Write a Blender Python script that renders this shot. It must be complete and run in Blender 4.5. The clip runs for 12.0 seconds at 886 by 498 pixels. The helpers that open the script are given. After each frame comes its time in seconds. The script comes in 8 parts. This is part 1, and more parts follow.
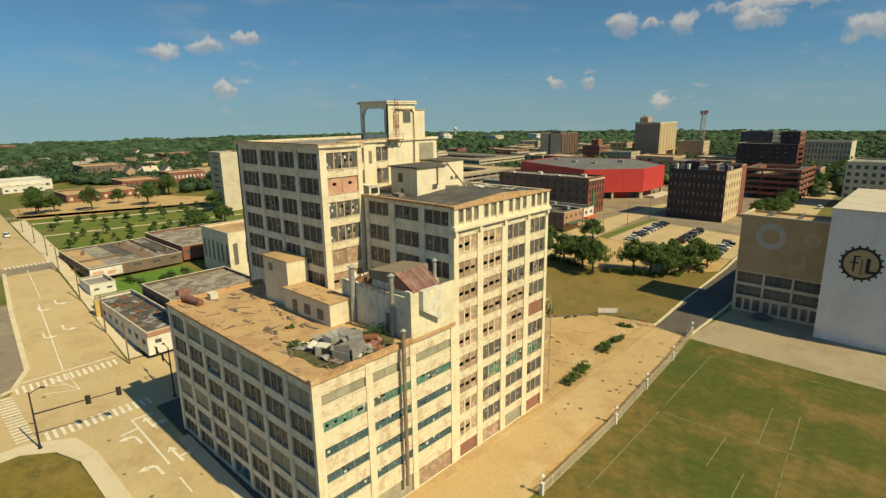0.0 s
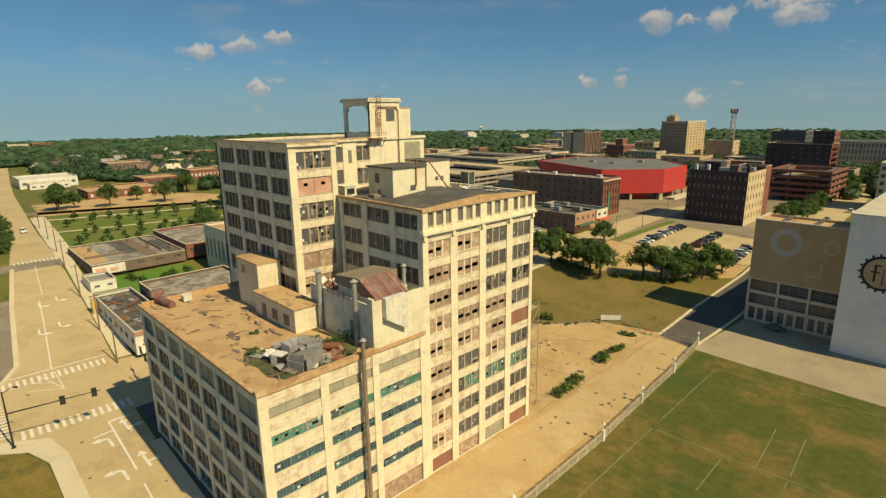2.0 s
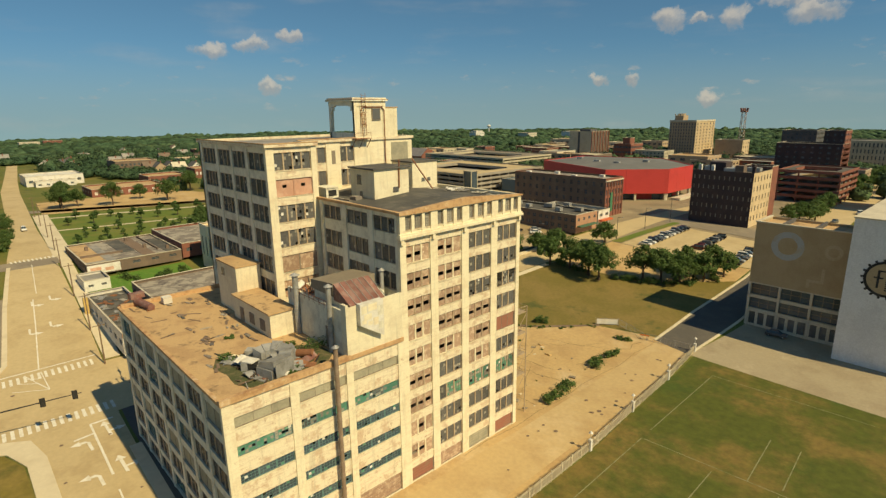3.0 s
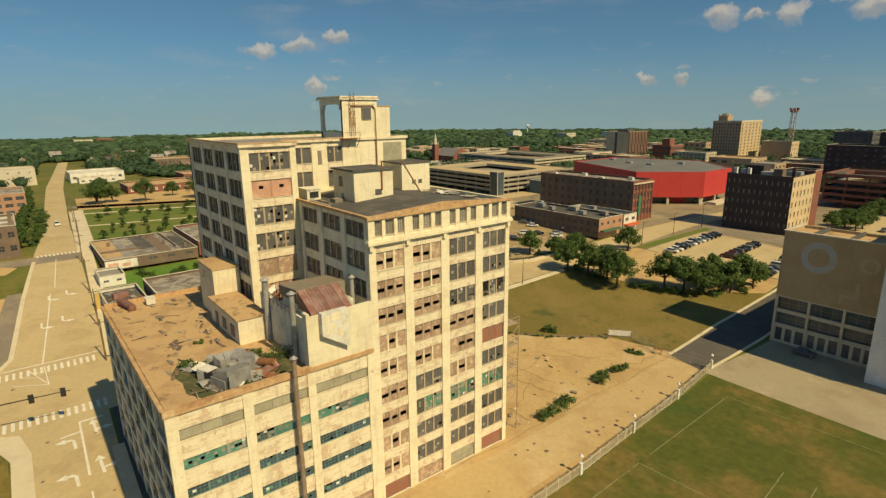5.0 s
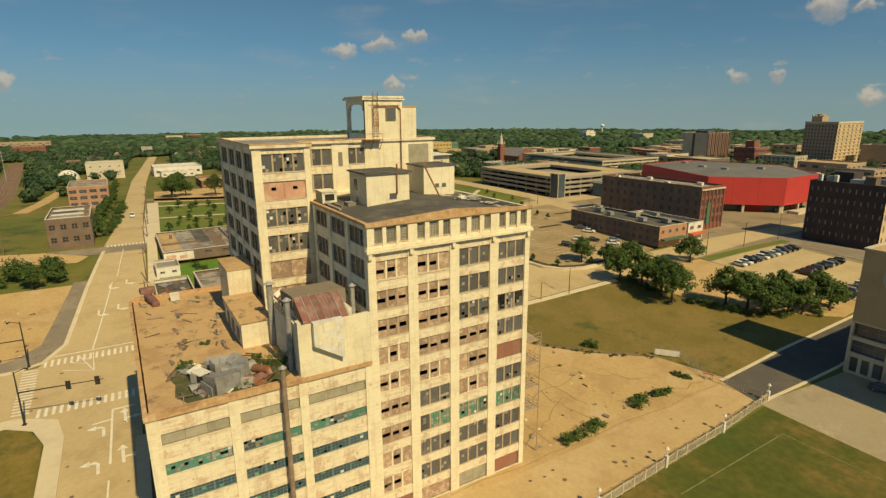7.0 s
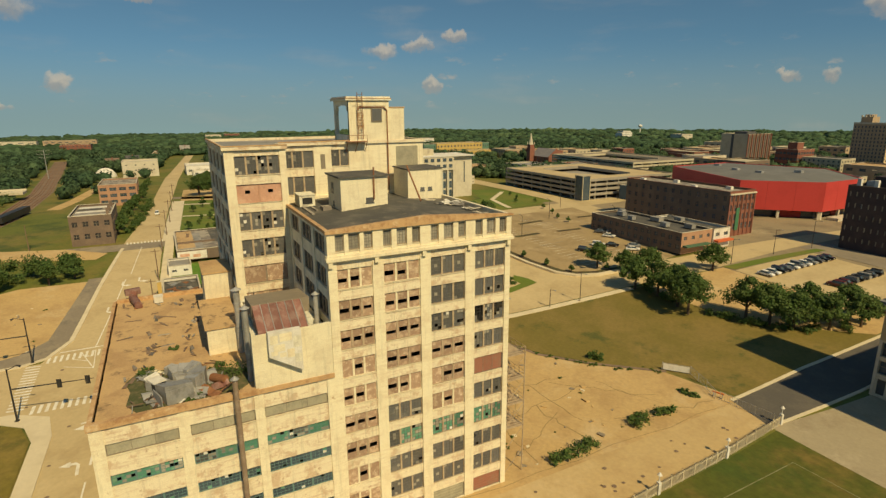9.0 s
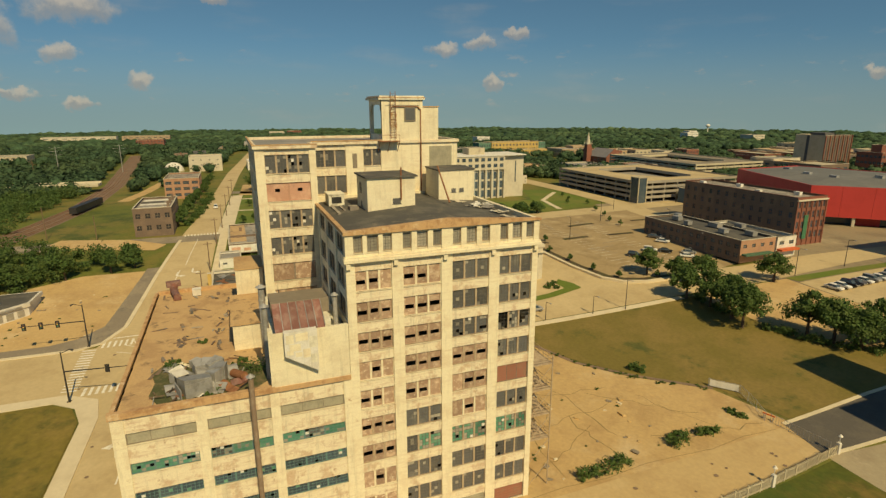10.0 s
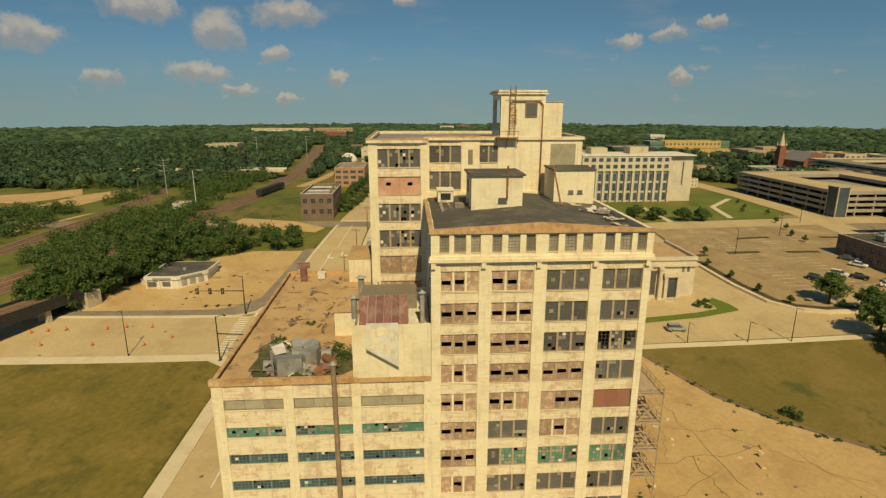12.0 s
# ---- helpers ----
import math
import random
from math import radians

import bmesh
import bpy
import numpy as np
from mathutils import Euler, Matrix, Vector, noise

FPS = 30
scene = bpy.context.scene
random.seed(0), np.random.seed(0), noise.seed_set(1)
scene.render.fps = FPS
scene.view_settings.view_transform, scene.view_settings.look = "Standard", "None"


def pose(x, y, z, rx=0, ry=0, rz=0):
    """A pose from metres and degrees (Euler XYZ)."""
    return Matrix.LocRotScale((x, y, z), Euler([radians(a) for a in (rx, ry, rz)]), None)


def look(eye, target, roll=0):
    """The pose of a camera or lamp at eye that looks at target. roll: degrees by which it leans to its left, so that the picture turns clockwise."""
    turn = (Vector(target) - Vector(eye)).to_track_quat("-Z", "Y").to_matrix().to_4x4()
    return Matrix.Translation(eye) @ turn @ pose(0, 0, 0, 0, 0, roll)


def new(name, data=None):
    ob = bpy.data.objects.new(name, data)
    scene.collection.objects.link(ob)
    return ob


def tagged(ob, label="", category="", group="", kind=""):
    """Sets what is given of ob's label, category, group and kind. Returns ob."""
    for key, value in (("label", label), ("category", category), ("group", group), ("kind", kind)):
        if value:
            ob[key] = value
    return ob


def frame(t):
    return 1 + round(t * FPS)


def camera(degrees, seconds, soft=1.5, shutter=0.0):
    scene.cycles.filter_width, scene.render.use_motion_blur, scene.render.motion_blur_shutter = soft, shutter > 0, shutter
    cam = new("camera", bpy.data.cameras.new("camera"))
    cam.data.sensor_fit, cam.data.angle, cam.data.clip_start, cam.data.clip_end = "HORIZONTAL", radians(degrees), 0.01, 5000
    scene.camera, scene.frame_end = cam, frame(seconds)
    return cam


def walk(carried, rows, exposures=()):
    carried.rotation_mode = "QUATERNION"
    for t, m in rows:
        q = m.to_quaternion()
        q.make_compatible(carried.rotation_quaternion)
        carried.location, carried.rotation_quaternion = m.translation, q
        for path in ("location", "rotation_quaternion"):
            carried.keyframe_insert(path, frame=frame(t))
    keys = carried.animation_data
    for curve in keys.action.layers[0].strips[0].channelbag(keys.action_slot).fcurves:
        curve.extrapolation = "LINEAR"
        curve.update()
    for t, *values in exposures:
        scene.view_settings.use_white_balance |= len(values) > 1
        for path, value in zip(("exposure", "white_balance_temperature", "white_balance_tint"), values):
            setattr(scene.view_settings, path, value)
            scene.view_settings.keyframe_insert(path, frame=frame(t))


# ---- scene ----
cam = camera(78.16, 12.0, 1.38)
# seconds, x, y, z, yaw, pitch, roll
ROWS = [
    (0.0, 4.34, -5.40, 52.25, 43.20, -13.89, -0.83),
    (0.5, 5.09, -3.36, 52.04, 44.85, -13.88, -0.85),
    (1.0, 5.78, -1.20, 51.99, 45.64, -13.92, -0.86),
    (1.5, 6.41, 0.93, 52.01, 45.97, -13.95, -0.82),
    (2.0, 7.10, 3.11, 52.03, 46.18, -13.99, -0.79),
    (2.5, 7.69, 5.34, 52.10, 46.51, -14.09, -0.78),
    (3.0, 8.28, 7.61, 52.22, 47.21, -14.14, -0.72),
    (5.0, 10.47, 16.83, 52.03, 51.51, -14.12, -0.62),
    (5.5, 10.74, 19.08, 52.06, 54.51, -14.12, -0.51),
    (6.0, 10.98, 21.39, 52.10, 57.24, -14.15, -0.43),
    (6.5, 11.21, 23.69, 52.20, 58.50, -14.19, -0.41),
    (7.0, 11.43, 25.93, 52.31, 59.14, -14.19, -0.42),
    (7.5, 11.64, 28.12, 52.36, 59.54, -14.21, -0.39),
    (9.5, 12.14, 36.88, 52.50, 65.62, -14.24, -0.32),
    (10.0, 12.08, 39.06, 52.64, 69.04, -14.35, -0.18),
    (10.5, 12.03, 41.11, 52.75, 72.56, -14.42, -0.04),
    (11.0, 11.76, 43.17, 52.80, 76.48, -14.56, 0.08),
    (11.5, 11.19, 45.34, 52.71, 81.17, -14.67, 0.06),
    (12.0, 10.56, 47.47, 52.57, 86.49, -14.77, 0.02),
]
walk(cam, [(t, pose(x, y, z, 90 + pitch, 0, yaw) @ pose(0, 0, 0, 0, 0, roll)) for t, x, y, z, yaw, pitch, roll in ROWS],
     [(0.0, 0.02, 6500, 12), (2.5, -0.03, 6830, 13), (5.5, -0.13, 7100, 14), (7.5, -0.20, 7270, 14), (12.0, -0.33, 7420, 14)])

# ---- sky and sun ----
SUN_EL, SUN_AZ = radians(45), radians(6.5)   # azimuth from +x towards +y
sun_dir = Vector((math.cos(SUN_EL) * math.cos(SUN_AZ), math.cos(SUN_EL) * math.sin(SUN_AZ), math.sin(SUN_EL)))
sun = new("sun", bpy.data.lights.new("sun", "SUN"))
sun.data.energy, sun.data.angle, sun.data.color = 5.0, radians(0.6), (1.0, 0.86, 0.50)
sun.matrix_world = look(sun_dir * 300, (0, 0, 0))

world = bpy.data.worlds.new("world")
scene.world = world
world.use_nodes = True


def node(tree, kind, **sockets):
    n = tree.nodes.new(kind)
    for key, value in sockets.items():
        k = int(key[1:]) if key[0] == "i" and key[1:].isdigit() else key.replace("_", " ")
        if isinstance(value, bpy.types.NodeSocket):
            tree.links.new(value, n.inputs[k])
        else:
            n.inputs[k].default_value = value
    return n


def mathn(tree, op, a, b=0.0, clamp=False):
    n = node(tree, "ShaderNodeMath", i0=a, i1=b)
    n.operation, n.use_clamp = op, clamp
    return n.outputs[0]


def mixc(tree, fac, a, b):
    n = tree.nodes.new("ShaderNodeMix")
    n.data_type = "RGBA"
    for k, v in ((0, fac), (6, a), (7, b)):
        if isinstance(v, bpy.types.NodeSocket):
            tree.links.new(v, n.inputs[k])
        else:
            n.inputs[k].default_value = (*v, 1) if k > 0 and len(v) == 3 else v
    return n.outputs[2]


def ramp(tree, fac, lo, hi):
    n = node(tree, "ShaderNodeMapRange", Value=fac, From_Min=lo, From_Max=hi)
    n.interpolation_type = "SMOOTHSTEP"
    return n.outputs[0]


def build_sky():
    t = world.node_tree
    t.nodes.clear()
    sky = t.nodes.new("ShaderNodeTexSky")
    sky.sky_type, sky.sun_disc = "NISHITA", False
    sky.sun_elevation, sky.sun_rotation = SUN_EL, radians(90) - SUN_AZ
    sky.altitude, sky.air_density, sky.dust_density, sky.ozone_density = 200, 1.0, 0.5, 2.5
    way = t.nodes.new("ShaderNodeTexCoord").outputs["Generated"]
    # the eye stands high: let the clear sky reach down to the far woods
    lifted = node(t, "ShaderNodeVectorMath", i0=way, i1=(0, 0, 0.12))
    t.links.new(lifted.outputs[0], sky.inputs["Vector"])
    sep = node(t, "ShaderNodeSeparateXYZ", Vector=way)
    # cumulus: azimuth from +y towards -x, elevation, half width, half height (degrees)
    clouds = [(25.9, 7.8, 1.7, .9), (23.4, 7.6, 1, .5), (20.7, 7.7, 1.2, 1.3), (14.7, 7.6, 2.1, 1), (6.7, 6.3, 2.3, 1.1), (31.7, 2.8, 1.1, .6),
              (28.8, 2.9, .8, .5), (13.9, 8.7, 5.2, .5), (21.9, .9, 1.2, .7), (64, 2.5, 1, .7), (69, 5.8, 1.8, .7), (65.2, 6.5, 1.5, .7),
              (113.6, 8.2, 3.6, 1.3), (107.6, 6.6, 2.6, 2), (101, 8.3, 3.8, 1.3), (102.6, 4.7, 1.5, .8), (109.5, 2.8, 2.8, 1.1), (117.2, 2.2, 1.7, .8),
              (122, 5.5, 2.8, 1.4), (96.8, 2.4, 1.1, .9), (106.4, 1.3, 2, .5), (101.8, .7, 1.7, .5), (90, 9.6, 1.2, .6), (61.5, 6.9, 1.2, .6)]
    az = mathn(t, "MULTIPLY", mathn(t, "ARCTAN2", mathn(t, "MULTIPLY", sep.outputs[0], -1.0), sep.outputs[1]), 57.2958)
    el = mathn(t, "MULTIPLY", mathn(t, "ARCSINE", sep.outputs[2]), 57.2958)
    curl = node(t, "ShaderNodeTexNoise", Vector=way, Scale=30.0, Detail=5.0, Roughness=0.6)
    bent = node(t, "ShaderNodeSeparateXYZ", Vector=curl.outputs["Color"])
    az = mathn(t, "ADD", az, mathn(t, "MULTIPLY", mathn(t, "SUBTRACT", bent.outputs[0], 0.5), 3.6))
    el = mathn(t, "ADD", el, mathn(t, "MULTIPLY", mathn(t, "SUBTRACT", bent.outputs[1], 0.5), 2.6))
    grain = node(t, "ShaderNodeTexNoise", Vector=way, Scale=48.0, Detail=5.0, Roughness=0.6).outputs["Fac"]
    total, lean = None, None
    for a, e, w, h in clouds:
        w, h = w * 1.2, h * 1.2
        dx = mathn(t, "MULTIPLY", mathn(t, "SUBTRACT", az, a), 1 / w)
        dy = mathn(t, "MULTIPLY", mathn(t, "SUBTRACT", el, e), 1 / h)
        d = mathn(t, "ADD", mathn(t, "MULTIPLY", dx, dx), mathn(t, "MULTIPLY", dy, dy))
        body = mathn(t, "SUBTRACT", 1.0, d, True)
        total = body if total is None else mathn(t, "MAXIMUM", total, body)
        tilt = mathn(t, "MULTIPLY", body, dy)
        lean = tilt if lean is None else mathn(t, "ADD", lean, tilt)
    # scattered scraps of cloud low over the woods
    low = node(t, "ShaderNodeTexNoise", Vector=node(t, "ShaderNodeMapping", Vector=way, Scale=(1, 1, 2.6)).outputs[0], Scale=22.0, Detail=4.0, Roughness=0.6).outputs["Fac"]
    band = mathn(t, "MULTIPLY", ramp(t, sep.outputs[2], 0.0, 0.02), ramp(t, sep.outputs[2], 0.13, 0.05))
    scraps = mathn(t, "MULTIPLY", mathn(t, "MULTIPLY", ramp(t, low, 0.60, 0.78), band), 0.5)
    puff = mathn(t, "ADD", total, mathn(t, "MULTIPLY", mathn(t, "SUBTRACT", grain, 0.5), 1.1))
    cover = mathn(t, "MULTIPLY", mathn(t, "MULTIPLY", ramp(t, puff, -0.15, 1.1), ramp(t, total, 0.0, 0.6)), 0.68)
    wisp = mathn(t, "MULTIPLY", ramp(t, node(t, "ShaderNodeTexNoise", Vector=node(t, "ShaderNodeMapping", Vector=way, Scale=(4, 4, 20)).outputs[0], Scale=1.6, Detail=6.0).outputs["Fac"], 0.52, 0.8), 0.16)
    fac = mathn(t, "MAXIMUM", mathn(t, "MAXIMUM", cover, scraps), wisp)
    bright = mixc(t, ramp(t, mathn(t, "ADD", lean, mathn(t, "MULTIPLY", mathn(t, "SUBTRACT", grain, 0.5), 0.8)), -0.25, 0.35), (4.3, 4.3, 4.1), (7.6, 6.9, 5.5))
    air = node(t, "ShaderNodeVectorMath", i0=sky.outputs[0], i1=(0.61, 0.96, 0.96))
    air.operation = "MULTIPLY"
    # dull haze low over the land
    hazy = mixc(t, mathn(t, "MULTIPLY", ramp(t, sep.outputs[2], 0.12, -0.02), 0.68), air.outputs[0], (2.8, 3.85, 3.75))
    col = mixc(t, fac, hazy, bright)
    bg = node(t, "ShaderNodeBackground", Color=col, Strength=0.086)
    out = t.nodes.new("ShaderNodeOutputWorld")
    t.links.new(bg.outputs[0], out.inputs[0])


build_sky()

# ---- materials ----
MATS = {}


def mat(name, base, other=None, scale=0.3, lo=0.45, hi=0.65, rough=0.85, metal=0.0, fine=6.0, amount=0.25, bump=0.2,
        stain=None, stain_scale=0.12, stain_lo=0.55, stain_hi=0.7, streak=0.0, vary=0.0, spec=0.3, transmit=0.0, course=None, course_amount=0.5, relief=0.05, glow_through=0.0):
    """Two scales of variation in world metres: patches of another colour, fine grain, stains and streaks."""
    if name in MATS:
        return MATS[name]
    m = bpy.data.materials.new(name)
    m.use_nodes = True
    t = m.node_tree
    bsdf = t.nodes["Principled BSDF"]
    where = t.nodes.new("ShaderNodeNewGeometry").outputs["Position"]
    col = None
    grain = node(t, "ShaderNodeTexNoise", Vector=where, Scale=fine, Detail=4.0, Roughness=0.65).outputs["Fac"]
    a = base
    if other:
        patch = node(t, "ShaderNodeTexNoise", Vector=where, Scale=scale, Detail=7.0, Roughness=0.68).outputs["Fac"]
        a = mixc(t, ramp(t, patch, lo, hi), base, other)
    if stain:
        spot = node(t, "ShaderNodeTexNoise", Vector=node(t, "ShaderNodeMapping", Vector=where, Location=(31, 17, 5)).outputs[0], Scale=stain_scale, Detail=8.0, Roughness=0.7).outputs["Fac"]
        a = mixc(t, ramp(t, spot, stain_lo, stain_hi), a, stain)
    if streak:
        run = node(t, "ShaderNodeTexNoise", Vector=node(t, "ShaderNodeMapping", Vector=where, Scale=(1.6, 1.6, 0.12)).outputs[0], Scale=1.0, Detail=5.0, Roughness=0.7).outputs["Fac"]
        a = mixc(t, mathn(t, "MULTIPLY", ramp(t, run, 0.5, 0.72), streak), a, tuple(c * 0.45 for c in base))
    if course:
        lay = node(t, "ShaderNodeTexNoise", Vector=node(t, "ShaderNodeMapping", Vector=where, Scale=(0.35, 0.35, 3.2)).outputs[0], Scale=1.0, Detail=6.0, Roughness=0.72).outputs["Fac"]
        a = mixc(t, mathn(t, "MULTIPLY", ramp(t, lay, 0.48, 0.66), course_amount), a, course)
    value = mathn(t, "ADD", 1.0 - amount, mathn(t, "MULTIPLY", grain, amount * 2))
    if vary:
        rnd = t.nodes.new("ShaderNodeObjectInfo").outputs["Random"]
        isl = t.nodes.new("ShaderNodeNewGeometry").outputs["Random Per Island"]
        value = mathn(t, "MULTIPLY", value, mathn(t, "ADD", 1 - vary, mathn(t, "MULTIPLY", mathn(t, "FRACT", mathn(t, "ADD", rnd, isl)), 2 * vary)))
    hsv = node(t, "ShaderNodeHueSaturation", Value=value)
    if isinstance(a, bpy.types.NodeSocket):
        t.links.new(a, hsv.inputs["Color"])
    else:
        hsv.inputs["Color"].default_value = (*a, 1)
    t.links.new(hsv.outputs[0], bsdf.inputs["Base Color"])
    bsdf.inputs["Metallic"].default_value = metal
    bsdf.inputs["Specular IOR Level"].default_value = spec
    bsdf.inputs["Transmission Weight"].default_value = transmit
    r = mathn(t, "ADD", rough - 0.08, mathn(t, "MULTIPLY", grain, 0.16), True)
    t.links.new(r, bsdf.inputs["Roughness"])
    if bump:
        b = node(t, "ShaderNodeBump", Strength=bump, Distance=relief, Height=grain)
        t.links.new(b.outputs[0], bsdf.inputs["Normal"])
    if glow_through:
        thin = t.nodes.new("ShaderNodeBsdfTranslucent")
        t.links.new(hsv.outputs[0], thin.inputs["Color"])
        both = node(t, "ShaderNodeMixShader", i0=glow_through)
        t.links.new(bsdf.outputs[0], both.inputs[1])
        t.links.new(thin.outputs[0], both.inputs[2])
        t.links.new(both.outputs[0], t.nodes["Material Output"].inputs["Surface"])
    MATS[name] = m
    return m


CREAM = mat("cream_paint", (0.77, 0.695, 0.50), (0.70, 0.60, 0.42), 0.5, fine=9, stain=(0.50, 0.36, 0.22), stain_scale=0.9, stain_lo=0.64, stain_hi=0.72, streak=0.35, bump=0.3, course=(0.58, 0.44, 0.29), course_amount=0.35)
SPANDREL = mat("peeling_paint", (0.74, 0.655, 0.475), (0.58, 0.44, 0.30), 0.7, 0.50, 0.62, fine=8, stain=(0.44, 0.30, 0.20), stain_scale=1.5, stain_lo=0.58, stain_hi=0.70, streak=0.45, bump=0.4, course=(0.52, 0.35, 0.24), course_amount=0.55)
CLEANWALL = mat("cream_stucco", (0.74, 0.67, 0.485), (0.64, 0.56, 0.40), 0.25, fine=7, streak=0.4, course=(0.60, 0.48, 0.32), course_amount=0.3)
GREYWALL = mat("weathered_paint", (0.74, 0.70, 0.56), (0.58, 0.54, 0.43), 0.6, fine=8, streak=0.5, stain=(0.42, 0.37, 0.29), stain_scale=0.5, stain_lo=0.6)
COPING = mat("rust_coping", (0.52, 0.33, 0.17), (0.36, 0.20, 0.10), 0.8, fine=9, stain=(0.62, 0.47, 0.30), stain_scale=0.7)
ROOFTAN = mat("gravel_roof", (0.52, 0.35, 0.18), (0.42, 0.27, 0.14), 0.25, fine=5, amount=0.3, stain=(0.26, 0.175, 0.10), stain_scale=0.4, stain_lo=0.545, stain_hi=0.64)
ROOFDARK = mat("tar_roof", (0.085, 0.082, 0.075), (0.14, 0.13, 0.11), 0.2, fine=4, stain=(0.22, 0.19, 0.14), stain_scale=0.25)
ROOFGREY = mat("grey_roof", (0.25, 0.24, 0.22), (0.35, 0.32, 0.28), 0.15, fine=3, stain=(0.15, 0.14, 0.13))
ROOFPATCH = mat("patched_roof", (0.36, 0.32, 0.26), (0.22, 0.19, 0.16), 0.25, 0.47, 0.53, fine=4, stain=(0.13, 0.11, 0.10), stain_scale=0.35, stain_lo=0.56, stain_hi=0.6)
BOARD = mat("plywood_board", (0.34, 0.225, 0.155), (0.50, 0.37, 0.26), 1.3, 0.47, 0.62, fine=10, stain=(0.66, 0.57, 0.43), stain_scale=2.2, stain_lo=0.58, stain_hi=0.66, vary=0.2)
BOARDRED = mat("red_board", (0.29, 0.125, 0.085), (0.26, 0.15, 0.10), 0.7, fine=8, vary=0.12)
BOARDPINK = mat("faded_board", (0.52, 0.29, 0.20), (0.60, 0.38, 0.27), 0.6, fine=8, stain=(0.35, 0.20, 0.15), vary=0.12)
BOARDTAN = mat("tan_panel", (0.36, 0.33, 0.24), (0.29, 0.27, 0.20), 0.7, fine=6, vary=0.1, streak=0.3)
GREEN = mat("green_fibreglass", (0.07, 0.22, 0.15), (0.16, 0.30, 0.20), 0.7, fine=5, rough=0.45, vary=0.25)
SASH = mat("steel_sash", (0.24, 0.20, 0.15), (0.17, 0.13, 0.10), 1.5, fine=12, rough=0.7)
SASHTAN = mat("tan_mullion", (0.44, 0.34, 0.23), (0.34, 0.25, 0.17), 1.2, fine=9, streak=0.4)
SASHDARK = mat("dark_glazing_bar", (0.13, 0.12, 0.105), (0.09, 0.075, 0.065), 1.5, fine=12, rough=0.7)
SASHTEAL = mat("teal_sash", (0.10, 0.20, 0.20), (0.15, 0.23, 0.21), 1.0, fine=12, rough=0.6)
GLASS = mat("dirty_glass", (0.135, 0.135, 0.135), (0.23, 0.215, 0.185), 0.5, 0.5, 0.72, fine=3, rough=0.22, spec=0.5, bump=0.05, vary=0.3, transmit=0.2)
GLASSBLUE = mat("blue_glass", (0.07, 0.10, 0.13), (0.10, 0.13, 0.15), 0.4, fine=2, rough=0.12, spec=0.5, bump=0.03, vary=0.25, transmit=0.2)
GLASSPALE = mat("dusty_pale_glass", (0.26, 0.24, 0.20), (0.34, 0.31, 0.25), 0.6, fine=4, rough=0.4, spec=0.4, bump=0.05, vary=0.3)
INSIDE = mat("bare_concrete", (0.32, 0.29, 0.25), (0.24, 0.21, 0.18), 0.3)
RUST = mat("rusty_iron", (0.23, 0.10, 0.05), (0.32, 0.16, 0.08), 0.8, fine=10, rough=0.8, stain=(0.15, 0.06, 0.04), stain_scale=0.6)
RUSTRED = mat("rust_red_tin", (0.22, 0.10, 0.08), (0.30, 0.19, 0.16), 0.8, fine=6, rough=0.6, vary=0.2, stain=(0.14, 0.085, 0.07), stain_scale=0.9)
GALV = mat("galvanised_tin", (0.42, 0.41, 0.39), (0.30, 0.29, 0.27), 0.9, fine=5, rough=0.5, metal=0.35, vary=0.15)
DUSTPIPE = mat("brown_pipe", (0.24, 0.17, 0.12), (0.31, 0.24, 0.18), 0.7, fine=7, rough=0.6)
BLACKST = mat("black_steel", (0.03, 0.03, 0.03), (0.045, 0.042, 0.04), 1.0, fine=8, rough=0.5)
WHITEP = mat("white_paint", (0.70, 0.67, 0.60), (0.58, 0.54, 0.46), 0.4, fine=6, vary=0.05, streak=0.15)
WHITEWALL = mat("white_wall", (0.72, 0.73, 0.74), (0.64, 0.65, 0.66), 0.15, fine=4, streak=0.12)
MURALTAN = mat("tan_mural_wall", (0.42, 0.33, 0.20), (0.38, 0.29, 0.17), 0.2, fine=4, streak=0.1)
BRICKRED = mat("red_brick", (0.25, 0.10, 0.07), (0.20, 0.085, 0.06), 0.3, fine=3, vary=0.05)
BRICKBROWN = mat("brown_brick", (0.165, 0.120, 0.092), (0.21, 0.15, 0.11), 0.2, fine=3, streak=0.15)
# brighter tan for east fronts: their sunlight is put into the colour
BUFFLIT = mat("sunlit_buff_brick", (0.58, 0.45, 0.28), (0.50, 0.38, 0.23), 0.3, fine=3)
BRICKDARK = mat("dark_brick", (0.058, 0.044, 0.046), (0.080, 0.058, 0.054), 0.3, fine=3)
BRICKTAN = mat("tan_brick", (0.42, 0.31, 0.20), (0.36, 0.26, 0.17), 0.3, fine=3)
LIMESTONE = mat("limestone", (0.58, 0.52, 0.40), (0.50, 0.44, 0.34), 0.2, fine=3, streak=0.15)
CONC = mat("pale_concrete", (0.50, 0.44, 0.31), (0.43, 0.37, 0.26), 0.12, fine=2.5, stain=(0.34, 0.29, 0.22), stain_scale=0.2)
REDMETAL = mat("red_cladding", (0.50, 0.055, 0.05), (0.46, 0.05, 0.045), 0.2, fine=2, rough=0.5, amount=0.1)
DARKGREY = mat("dark_grey_panel", (0.09, 0.09, 0.095), (0.12, 0.115, 0.11), 0.2, fine=3)
APRON = mat("apron_concrete", (0.36, 0.30, 0.20), (0.31, 0.25, 0.165), 0.1, fine=2.0, amount=0.2, stain=(0.42, 0.35, 0.24), stain_scale=0.12)
